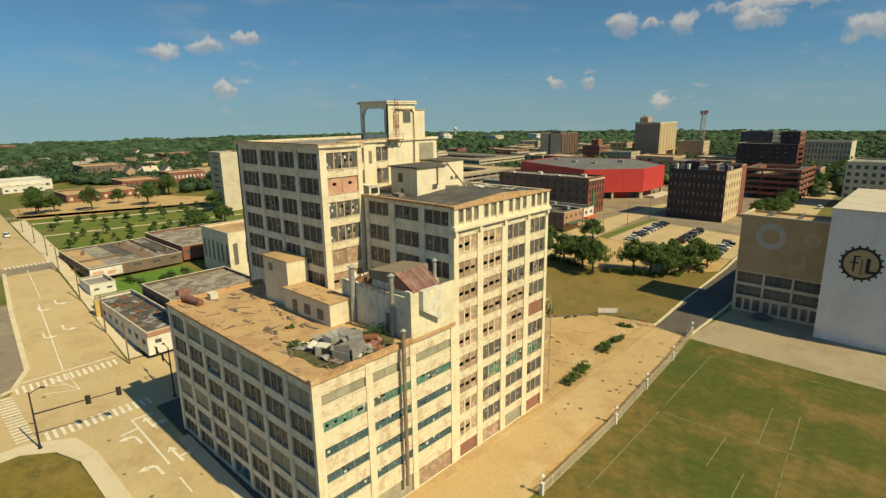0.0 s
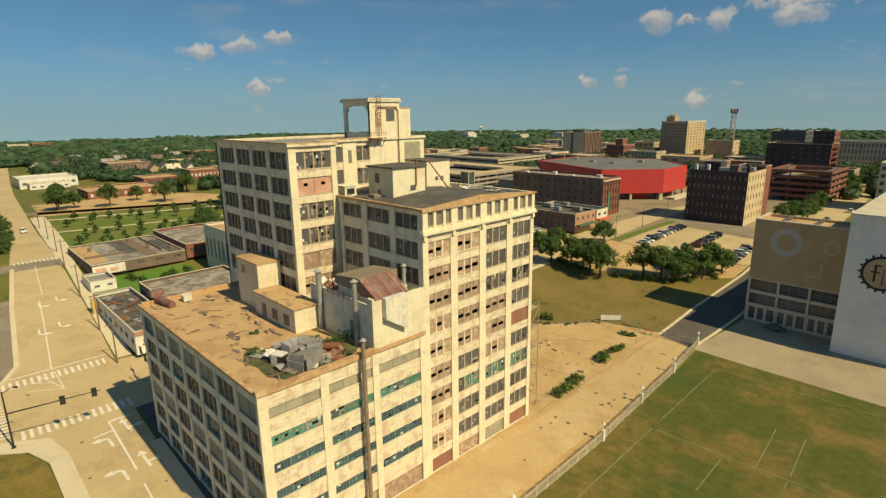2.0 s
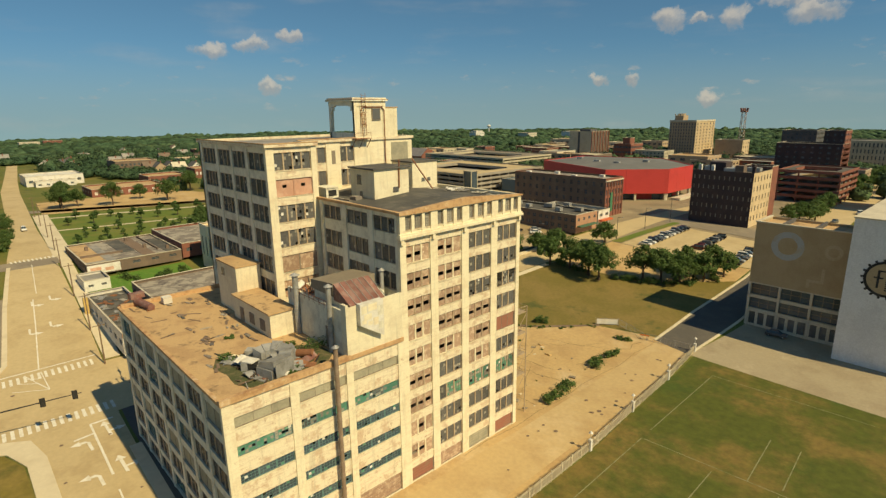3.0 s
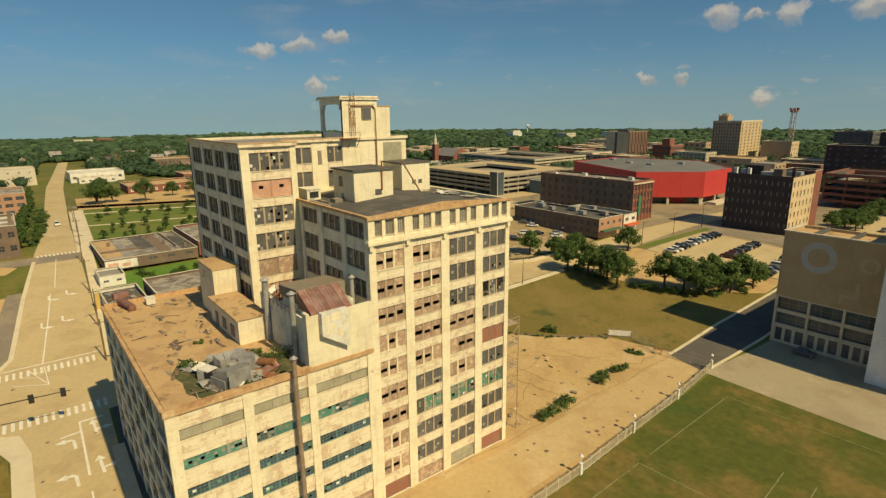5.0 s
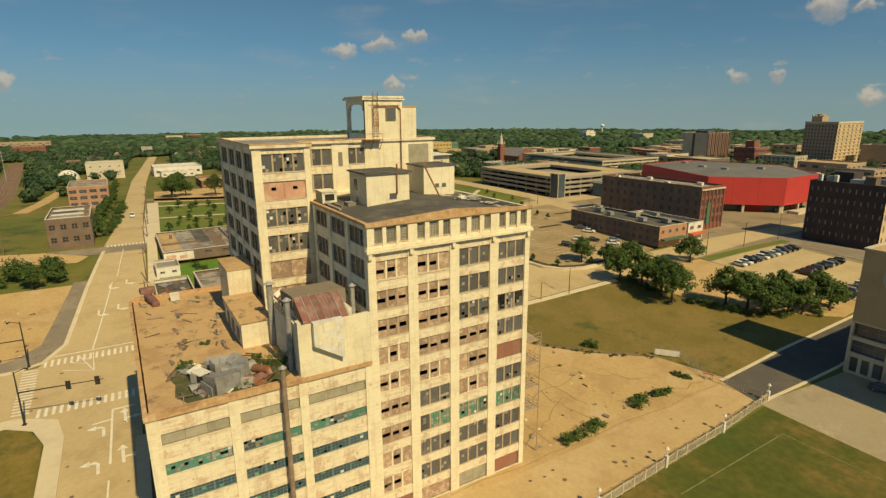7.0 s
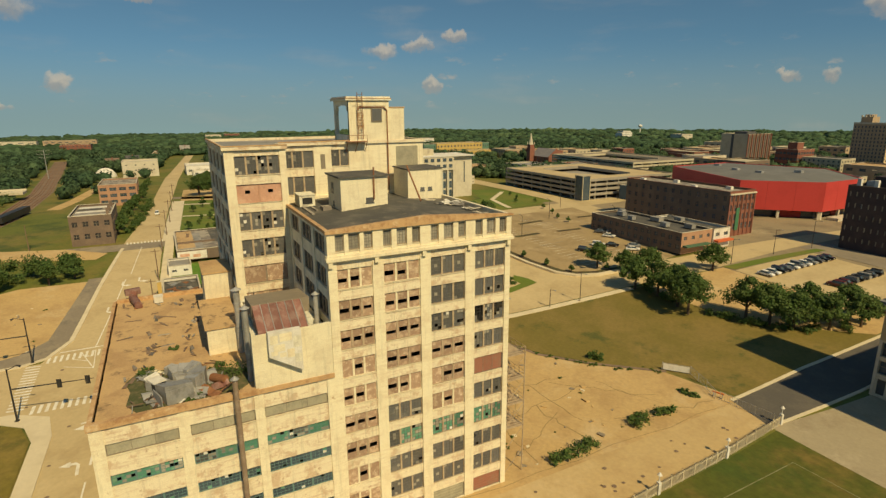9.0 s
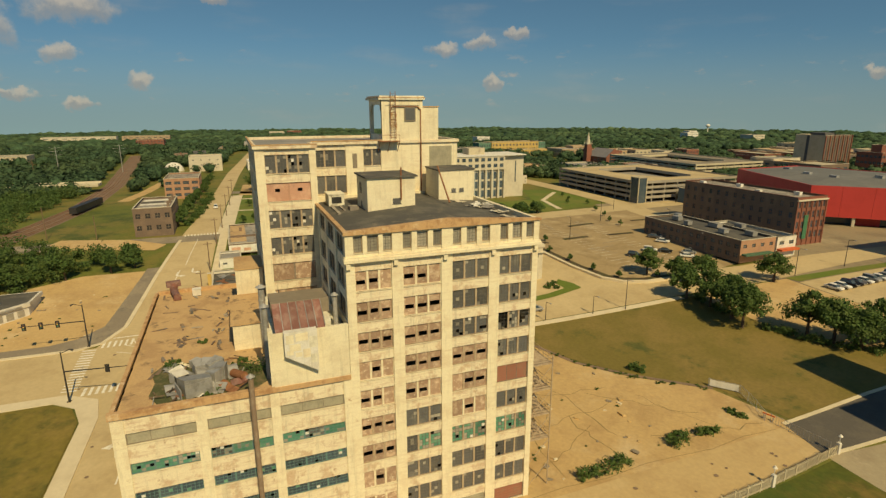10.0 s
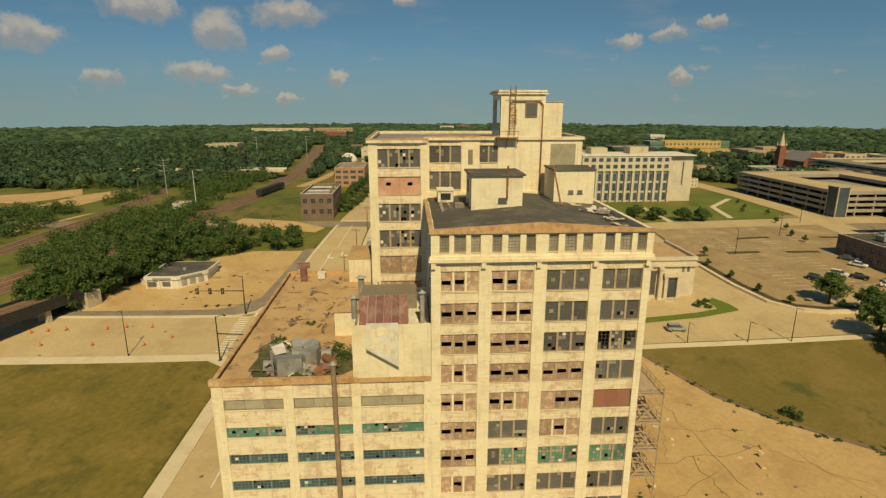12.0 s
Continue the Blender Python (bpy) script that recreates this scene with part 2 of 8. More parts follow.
LOTCONC = mat("car_park_concrete", (0.355, 0.26, 0.137), (0.295, 0.213, 0.11), 0.16, 0.46, 0.6, fine=1.4, amount=0.22, stain=(0.46, 0.35, 0.20), stain_scale=0.08, stain_lo=0.5, stain_hi=0.66)
CITYPAVE = mat("city_pavement", (0.29, 0.23, 0.145), (0.215, 0.17, 0.11), 0.08, fine=1.2, amount=0.25, stain=(0.40, 0.32, 0.20), stain_scale=0.05)
ALLEY = mat("alley_concrete", (0.51, 0.365, 0.18), (0.45, 0.31, 0.15), 0.09, fine=1.4, amount=0.18, stain=(0.56, 0.42, 0.23), stain_scale=0.07, stain_lo=0.5, stain_hi=0.72)
ROADCONC = mat("road_concrete", (0.51, 0.395, 0.22), (0.45, 0.34, 0.185), 0.10, fine=1.2, amount=0.18, stain=(0.56, 0.44, 0.25), stain_scale=0.06, stain_lo=0.5, stain_hi=0.75)
PAVE = mat("sidewalk_concrete", (0.64, 0.55, 0.385), (0.57, 0.48, 0.33), 0.25, fine=2.0, amount=0.15)
ASPHALT = mat("asphalt", (0.105, 0.095, 0.082), (0.13, 0.115, 0.095), 0.2, fine=3)
OLDASPH = mat("worn_asphalt", (0.24, 0.20, 0.15), (0.30, 0.25, 0.18), 0.12, fine=2, stain=(0.17, 0.15, 0.12), stain_scale=0.15)
LOTDIRT = mat("sandy_lot", (0.51, 0.35, 0.162), (0.43, 0.285, 0.132), 0.12, fine=1.6, amount=0.25, stain=(0.55, 0.41, 0.23), stain_scale=0.09, stain_lo=0.5, stain_hi=0.7)
DRYGRASS = mat("dry_grass", (0.17, 0.135, 0.034), (0.22, 0.16, 0.05), 0.05, 0.42, 0.62, fine=1.5, amount=0.35, stain=(0.085, 0.095, 0.025), stain_scale=0.09, bump=0.5)
LAWN = mat("lawn", (0.115, 0.16, 0.025), (0.16, 0.17, 0.035), 0.08, 0.45, 0.62, fine=1.2, amount=0.3, bump=0.5)
FIELD = mat("field_grass", (0.082, 0.094, 0.015), (0.185, 0.130, 0.036), 0.045, 0.44, 0.62, fine=0.7, amount=0.5, stain=(0.06, 0.088, 0.015), stain_scale=0.08, stain_lo=0.5, stain_hi=0.68, bump=0.5)
OLIVE = mat("olive_grass", (0.185, 0.145, 0.030), (0.24, 0.175, 0.046), 0.07, 0.45, 0.66, fine=0.8, amount=0.45, stain=(0.115, 0.105, 0.024), stain_scale=0.13, stain_lo=0.48, stain_hi=0.68, bump=0.5)
MEADOW = mat("meadow_grass", (0.125, 0.140, 0.028), (0.19, 0.155, 0.042), 0.03, 0.44, 0.62, fine=0.9, amount=0.35, stain=(0.06, 0.085, 0.02), stain_scale=0.05, stain_lo=0.5, stain_hi=0.66, bump=0.5)
MULCH = mat("mulch_bed", (0.075, 0.055, 0.032), (0.09, 0.09, 0.035), 0.5, fine=4, amount=0.4)
OVERGROWN = mat("overgrown_grass", (0.085, 0.185, 0.025), (0.12, 0.20, 0.035), 0.4, fine=1.5, amount=0.4, bump=0.5)
WEED = mat("crack_weeds", (0.26, 0.19, 0.09), (0.17, 0.15, 0.06), 0.8, fine=4)
LINE = mat("road_paint", (0.74, 0.70, 0.60), (0.64, 0.58, 0.46), 0.8, fine=5)
LINEYEL = mat("yellow_paint", (0.60, 0.40, 0.10), (0.50, 0.35, 0.12), 0.8, fine=5)
FAINTLINE = mat("faint_field_line", (0.24, 0.235, 0.12), (0.13, 0.135, 0.045), 0.6, fine=3)
LEAF = mat("leaves", (0.098, 0.165, 0.044), (0.140, 0.198, 0.060), 0.35, fine=1.5, rough=0.7, vary=0.25, amount=0.3, bump=0.0, glow_through=0.45)
LEAFDARK = mat("dark_leaves", (0.088, 0.152, 0.042), (0.122, 0.175, 0.052), 0.2, fine=0.8, rough=0.75, vary=0.3, amount=0.35, bump=0.0, glow_through=0.4)
# colour lifted a little towards blue-green: distance haze painted into the leaves
FARLEAF = mat("hazed_far_leaves", (0.046, 0.084, 0.044), (0.072, 0.110, 0.052), 0.02, fine=0.8, rough=0.9, vary=0.45, amount=0.75, bump=1.0, spec=0.1, relief=1.2)
BARK = mat("bark", (0.11, 0.075, 0.05), (0.07, 0.05, 0.035), 2.0, fine=9)
BALLAST = mat("rail_ballast", (0.20, 0.14, 0.10), (0.26, 0.18, 0.12), 0.1, fine=1.5)
WOODPOLE = mat("wood_pole", (0.20, 0.14, 0.09), (0.15, 0.10, 0.07), 1.0, fine=8)
ORANGE = mat("orange_plastic", (0.70, 0.16, 0.03), (0.62, 0.14, 0.03), 1.0, rough=0.5)
ORANGEAWN = mat("orange_awning", (0.55, 0.13, 0.05), (0.48, 0.11, 0.05), 1.0)
YELLOWBR = mat("yellow_panels", (0.55, 0.38, 0.13), (0.48, 0.34, 0.12), 0.2)
BRICKPAINT = mat("painted_salmon_brick", (0.42, 0.24, 0.15), (0.36, 0.20, 0.13), 0.3, fine=3)

# ---- building blocks ----


def G(x, y):
    """Height of the ground: level round the factory, rising gently outwards."""
    s = min(1.0, max(0.0, (math.hypot(x - 5, y - 20) - 100) / 130))
    return 8 * s * s * (3 - 2 * s)


def mesh_of(name, bm, material):
    me = bpy.data.meshes.new(name)
    bm.to_mesh(me)
    bm.free()
    for m in (material if isinstance(material, (list, tuple)) else [material]):
        me.materials.append(m)
    return me


def part(name, bm, material, parent=None, label="", m=None):
    """One mesh object under a thing or a part."""
    ob = new(name, bm if isinstance(bm, bpy.types.Mesh) else mesh_of(name, bm, material))
    if parent:
        ob.parent = parent
    if m is not None:
        ob.matrix_basis = m
    if label:
        ob["label"] = label
    return ob


def thing(name, label, category, x=0, y=0, z=0, rz=0, group="", kind=""):
    ob = new(name)
    ob.empty_display_size = 0.2
    ob.matrix_basis = pose(x, y, z, 0, 0, rz)
    return tagged(ob, label, category, group, kind)


def box(bm, x0, x1, y0, y1, z0, z1, slot=0):
    vs = [bm.verts.new(p) for p in ((x0, y0, z0), (x1, y0, z0), (x1, y1, z0), (x0, y1, z0), (x0, y0, z1), (x1, y0, z1), (x1, y1, z1), (x0, y1, z1))]
    for f in ((3, 2, 1, 0), (4, 5, 6, 7), (0, 1, 5, 4), (1, 2, 6, 5), (2, 3, 7, 6), (3, 0, 4, 7)):
        bm.faces.new([vs[i] for i in f]).material_index = slot
    return vs


def boxes(*rows):
    bm = bmesh.new()
    for r in rows:
        box(bm, *r)
    return bm


def prism(bm, pts, z0, z1, slot=0):
    """Upright prism over a polygon; z1 may be a function of x, y."""
    lo = [bm.verts.new((x, y, z0)) for x, y in pts]
    hi = [bm.verts.new((x, y, z1(x, y) if callable(z1) else z1)) for x, y in pts]
    n = len(pts)
    bm.faces.new(lo[::-1]).material_index = slot
    bm.faces.new(hi).material_index = slot
    for i in range(n):
        bm.faces.new((lo[i], lo[(i + 1) % n], hi[(i + 1) % n], hi[i])).material_index = slot
    bmesh.ops.recalc_face_normals(bm, faces=bm.faces)


def tube(bm, a, b, r0, r1=None, seg=10, slot=0):
    """Tapered round bar from a to b."""
    a, b = Vector(a), Vector(b)
    r1 = r0 if r1 is None else r1
    q = (b - a).to_track_quat("Z", "Y").to_matrix()
    rings = []
    for c, r in ((a, r0), (b, r1)):
        rings.append([bm.verts.new(c + q @ Vector((r * math.cos(k * math.tau / seg), r * math.sin(k * math.tau / seg), 0))) for k in range(seg)])
    for k in range(seg):
        bm.faces.new((rings[0][k], rings[0][(k + 1) % seg], rings[1][(k + 1) % seg], rings[1][k])).material_index = slot
    bm.faces.new(rings[0][::-1]).material_index = slot
    bm.faces.new(rings[1]).material_index = slot


def drape(name, pts, material, dz, label="", category="", kind="structure", thick=0.0, cell=6.0, parent=None):
    """A flat piece of ground surface laid over the terrain; thick gives it a kerb-like edge."""
    bm = bmesh.new()
    bm.faces.new([bm.verts.new((x, y, 0)) for x, y in pts])
    for axis in (0, 1):
        lo, hi = min(p[axis] for p in pts), max(p[axis] for p in pts)
        c = math.floor(lo / cell) * cell + cell
        while c < hi:
            no = (1, 0, 0) if axis == 0 else (0, 1, 0)
            bmesh.ops.bisect_plane(bm, geom=bm.verts[:] + bm.edges[:] + bm.faces[:], plane_co=tuple(c * k for k in no), plane_no=no)
            c += cell
    bmesh.ops.recalc_face_normals(bm, faces=bm.faces)
    if bm.faces[:] and bm.faces[:][0].normal.z < 0:
        bmesh.ops.reverse_faces(bm, faces=bm.faces)
    if thick:
        res = bmesh.ops.extrude_face_region(bm, geom=bm.faces[:])
        top = [v for v in res["geom"] if isinstance(v, bmesh.types.BMVert)]
        for v in bm.verts:
            v.co.z = G(v.co.x, v.co.y) + dz - thick
        for v in top:
            v.co.z += thick
        bmesh.ops.recalc_face_normals(bm, faces=bm.faces)
    else:
        for v in bm.verts:
            v.co.z = G(v.co.x, v.co.y) + dz
    ob = part(name, bm, material, parent)
    if label:
        tagged(ob, label, category, kind=kind)
    return ob


def strip(name, line, half, material, dz, label="", category="", kind="structure", thick=0.0, parent=None):
    """A band of even width along a line of points."""
    left, right = [], []
    for i, (x, y) in enumerate(line):
        a, b = line[max(0, i - 1)], line[min(len(line) - 1, i + 1)]
        dx, dy = b[0] - a[0], b[1] - a[1]
        n = math.hypot(dx, dy)
        left.append((x - dy / n * half, y + dx / n * half))
        right.append((x + dy / n * half, y - dx / n * half))
    return drape(name, right + left[::-1], material, dz, label, category, kind, thick, parent=parent)


SIDES = {"S": 0, "E": 90, "N": 180, "W": 270}


def side_pose(side, u, plane, z):
    """Pose whose local x runs along a wall and whose local -y faces outwards."""
    return pose(u, plane, z, 0, 0, SIDES[side]) if side in "SN" else pose(plane, u, z, 0, 0, SIDES[side])


# windows: local x across, -y outwards, z up from the sill
WINDOWS = {}


def lattice(bm, cells, w, h, y, depth):
    """Flat frame with one opening for every cell, as one piece."""
    punched_wall(bm, -w / 2, w / 2, 0, h, cells, lambda u, n, z: (u, y + n, z), depth)


def pane_sheet(a, b, z0, z1, nx, nz, missing, odd, third, rnd):
    """One sheet of small panes: some broken out, some of the second or third material, slightly uneven."""
    out = {(i, k) for i in range(nx) for k in range(nz) if rnd.random() < missing}
    left = {(i, k) for i in range(nx) for k in range(nz)} - out
    seen, todo = set(), [min(left)]
    while todo:
        c = todo.pop()
        if c in seen:
            continue
        seen.add(c)
        todo += [(c[0] + p, c[1] + q) for p, q in ((1, 0), (-1, 0), (0, 1), (0, -1)) if (c[0] + p, c[1] + q) in left]
    bm, vs = bmesh.new(), {}
    for i, k in sorted(seen):
        ring = []
        for p, q in ((i, k), (i + 1, k), (i + 1, k + 1), (i, k + 1)):
            if (p, q) not in vs:
                vs[p, q] = bm.verts.new((a + (b - a) * p / nx, rnd.uniform(-0.012, 0.012), z0 + (z1 - z0) * q / nz))
            ring.append(vs[p, q])
        r = rnd.random()
        bm.faces.new(ring).material_index = 1 if r < odd else 2 if r < odd + third else 0
    return bm


def window_meshes(w, h, kind, variant):
    """Frame mesh and the meshes of its panes or boards, built once for each size, kind and variant."""
    key = (round(w, 2), round(h, 2), kind, variant)
    if key in WINDOWS:
        return WINDOWS[key]
    rnd = random.Random(hash((int(w * 100), int(h * 100), len(kind), variant)) & 0xffff)
    fr, out, cells = bmesh.new(), [], []
    f = 0.07
    ribbon = kind in ("ribbon", "ribbongreen", "ribbontan")
    panels = max(1, round(w / 2.2)) if ribbon else 2 if kind in ("boardpink", "boardplain") else max(1, round(w / 1.55))
    pw = (w - 2 * f) / panels
    edge = [-w / 2 + f + i * pw for i in range(panels + 1)]
    half = 0.03 if kind in ("red", "ribbontan", "door") else 0.08 if ribbon else 0.12
    spans = [(edge[i] + (half if i else 0), edge[i + 1] - (half if i < panels - 1 else 0)) for i in range(panels)]
    sashmat = SASHTEAL if kind in ("ribbon", "ribbongreen") else SASH
    front = -0.05
    if kind in ("board", "boardpink"):
        cells, front = [(a, b, f, h - f) for a, b in spans], -0.10
        for a, b in spans:
            bm = bmesh.new()
            oz0 = h * rnd.choice((0.34, 0.36, 0.33, 0.38))
            oz1 = oz0 + h * rnd.choice((0.2, 0.22, 0.17, 0.24))
            m0, m1 = a + (b - a) * rnd.choice((0.06, 0.1)), b - (b - a) * rnd.choice((0.06, 0.12, 0.05))
            holes = [] if rnd.random() < 0.14 else [(m0, m1, oz0, oz1)]
            if kind == "boardpink":
                holes = [((a + b) / 2 - 0.35, (a + b) / 2 + 0.3, h * 0.5, h * 0.68)]
            punched_wall(bm, a, b, f, h - f, holes, lambda u, n, z: (u, n - 0.02, z), 0.05)
            out.append((mesh_of("board", bm, BOARDPINK if kind == "boardpink" else BOARD), "board"))
        sashmat = BOARDPINK if kind == "boardpink" else SASHTAN if variant % 3 else CREAM
    elif kind == "boardplain":
        cells = [(a, b, f, h - f) for a, b in spans]
        for k, (a, b) in enumerate(spans):
            out.append((mesh_of("board", boxes((a, b, -0.02 - 0.02 * (k % 2), 0.02, f, h - f)), BOARD), "board"))
    elif kind == "red":
        cells = [(a, b, f, h - f) for a, b in spans]
        for a, b in spans:
            out.append((mesh_of("board", boxes((a, b, -0.02, 0.02, f, h - f)), BOARDRED), "board"))
    elif kind == "door":
        cells = [(-w / 2 + f, w / 2 - f, f, h - f)]
        bm = bmesh.new()
        punched_wall(bm, -w / 2 + f, w / 2 - f, f, h - f, [(-w / 2 + f + 0.1, w / 2 - f - 0.1, h * k / 5 + 0.08, h * (k + 1) / 5 - 0.04) for k in range(5)], lambda u, n, z: (u, n - 0.03, z), 0.03)
        box(bm, -w / 2 + f + 0.05, w / 2 - f - 0.05, 0.0, 0.03, f + 0.02, h - f - 0.02)
        out.append((mesh_of("door_leaf", bm, BOARDRED if variant == 0 else BOARD if variant == 1 else BOARDTAN), "door_leaf"))
    elif kind == "ribbontan":
        cells = [(a, b, f, h - f) for a, b in spans]
        for a, b in spans:
            out.append((mesh_of("panel", boxes((a, b, -0.02, 0.02, f, h - f)), BOARDTAN), "panel"))
    else:
        bars = 5 if ribbon else 3
        rowsn = 5 if h > 1.8 else 3
        missing = {"glass": 0.008, "pale": 0.01, "broken": 0.14, "green": 0.05, "ribbon": 0.04, "ribbongreen": 0.05}.get(kind, 0.03)
        odd, third = {"glass": (0.05, 0.0), "pale": (0.1, 0.0), "broken": (0.2, 0.03), "green": (0.3, 0.05), "ribbon": (0.05, 0.02), "ribbongreen": (0.25, 0.03)}.get(kind, (0, 0))
        for a, b in spans:
            cells.append((a, b, f, h - f))
            g = 0.018
            bm = bmesh.new()
            punched_wall(bm, a, b, f, h - f, [(a + (b - a) * i / bars + g, a + (b - a) * (i + 1) / bars - g, f + (h - 2 * f) * k / rowsn + g, f + (h - 2 * f) * (k + 1) / rowsn - g) for i in range(bars) for k in range(rowsn)], lambda u, n, z: (u, n - 0.03, z), 0.03)
            out.append((mesh_of("sash", bm, SASHTEAL if ribbon else SASHDARK), "sash"))
            bm = pane_sheet(a, b, f, h - f, bars, rowsn, missing, odd, third, rnd)
            green = kind in ("green", "ribbongreen") and rnd.random() < 0.75
            m = GREEN if green else GLASSBLUE if kind == "ribbon" else GLASSPALE if kind == "pale" else GLASS
            out.append((mesh_of("pane", bm, [m, GLASSPALE if kind != "ribbon" else GREEN, WHITEP]), "pane"))
        if not ribbon:
            sashmat, front = SASHTAN, -0.11
    lattice(fr, cells, w, h, front, 0.12)
    WINDOWS[key] = (mesh_of("window", fr, sashmat), out)
    return WINDOWS[key]


def window(parent, side, u, plane, z, w, h, kind, variant, label=""):
    fm, panes = window_meshes(w, h, kind, variant)
    ob = part("door" if kind == "door" else "window", fm, None, parent, label, side_pose(side, u, plane, z))
    for me, name in panes:
        part(name, me, None, ob)
    return ob


def wall_box(parent, name, side, u0, u1, plane, depth, z0, z1, material, proud=0.0, label=""):
    """A slab of wall along a side; its outer face stands at plane + proud (outwards)."""
    sign = 1 if side in "EN" else -1
    p0, p1 = plane + sign * proud, plane - sign * depth
    lo, hi = min(p0, p1), max(p0, p1)
    bm = boxes((u0, u1, lo, hi, z0, z1) if side in "SN" else (lo, hi, u0, u1, z0, z1))
    return part(name, bm, material, parent, label)


def facade(parent, side, plane, u0, u1, z0, z1, bays, rows, kinds, wall=None, spandrel=None, recess=0.32):
    """Concrete frame: pilasters between bays, spandrels between rows, a window in every bay."""
    wall, spandrel = wall or CREAM, spandrel or SPANDREL
    sign = 1 if side in "EN" else -1
    edges = [u0] + [e for b in bays for e in b] + [u1]
    for i in range(0, len(edges), 2):
        wall_box(parent, "pilaster", side, edges[i], edges[i + 1], plane, 0.5, z0, z1, wall, 0.0)
    rows = sorted(rows)
    for bi, (a, b) in enumerate(bays):
        z = z0
        for zb, zt in rows + [(z1, z1)]:
            if zb > z + 0.01:
                wall_box(parent, "spandrel", side, a, b, plane, 0.45, z, zb, spandrel, -0.12)
                if zt > zb:
                    wall_box(parent, "sill", side, a, b, plane, 0.1, zb, zb + 0.07, wall, -0.02)
            z = zt
        for ri, (zb, zt) in enumerate(rows):
            kind, variant = kinds(bi, len(rows) - 1 - ri)
            if kind:
                window(parent, side, (a + b) / 2, plane - sign * recess, zb + 0.07, b - a - 0.01, zt - zb - 0.08, kind, variant)


def punched_wall(bm, u0, u1, z0, z1, rects, place, depth=0.25):
    """Wall face with recessed openings; place(u, n, z) gives the corner, n metres behind the face."""
    us = sorted({round(v, 3) for r in rects for v in r[:2]} | {u0, u1})
    zs = sorted({round(v, 3) for r in rects for v in r[2:]} | {z0, z1})
    verts = {}

    def vert(u, n, z):
        k = (u, n, z)
        if k not in verts:
            verts[k] = bm.verts.new(place(u, n, z))
        return verts[k]
    inside = {(round(r[0], 3), round(r[2], 3)): r for r in rects}
    for i in range(len(us) - 1):
        for k in range(len(zs) - 1):
            uc, zc = (us[i] + us[i + 1]) / 2, (zs[k] + zs[k + 1]) / 2
            if not any(r[0] < uc < r[1] and r[2] < zc < r[3] for r in rects):
                bm.faces.new((vert(us[i], 0, zs[k]), vert(us[i + 1], 0, zs[k]), vert(us[i + 1], 0, zs[k + 1]), vert(us[i], 0, zs[k + 1])))
    for r in rects:
        a, b, c, d = (round(v, 3) for v in r)
        ring = ((a, c), (b, c), (b, d), (a, d))
        for j in range(4):
            (p, q), (s, t) = ring[j], ring[(j + 1) % 4]
            bm.faces.new((vert(p, 0, q), vert(p, depth, q), vert(s, depth, t), vert(s, 0, t)))


PLOTS = []


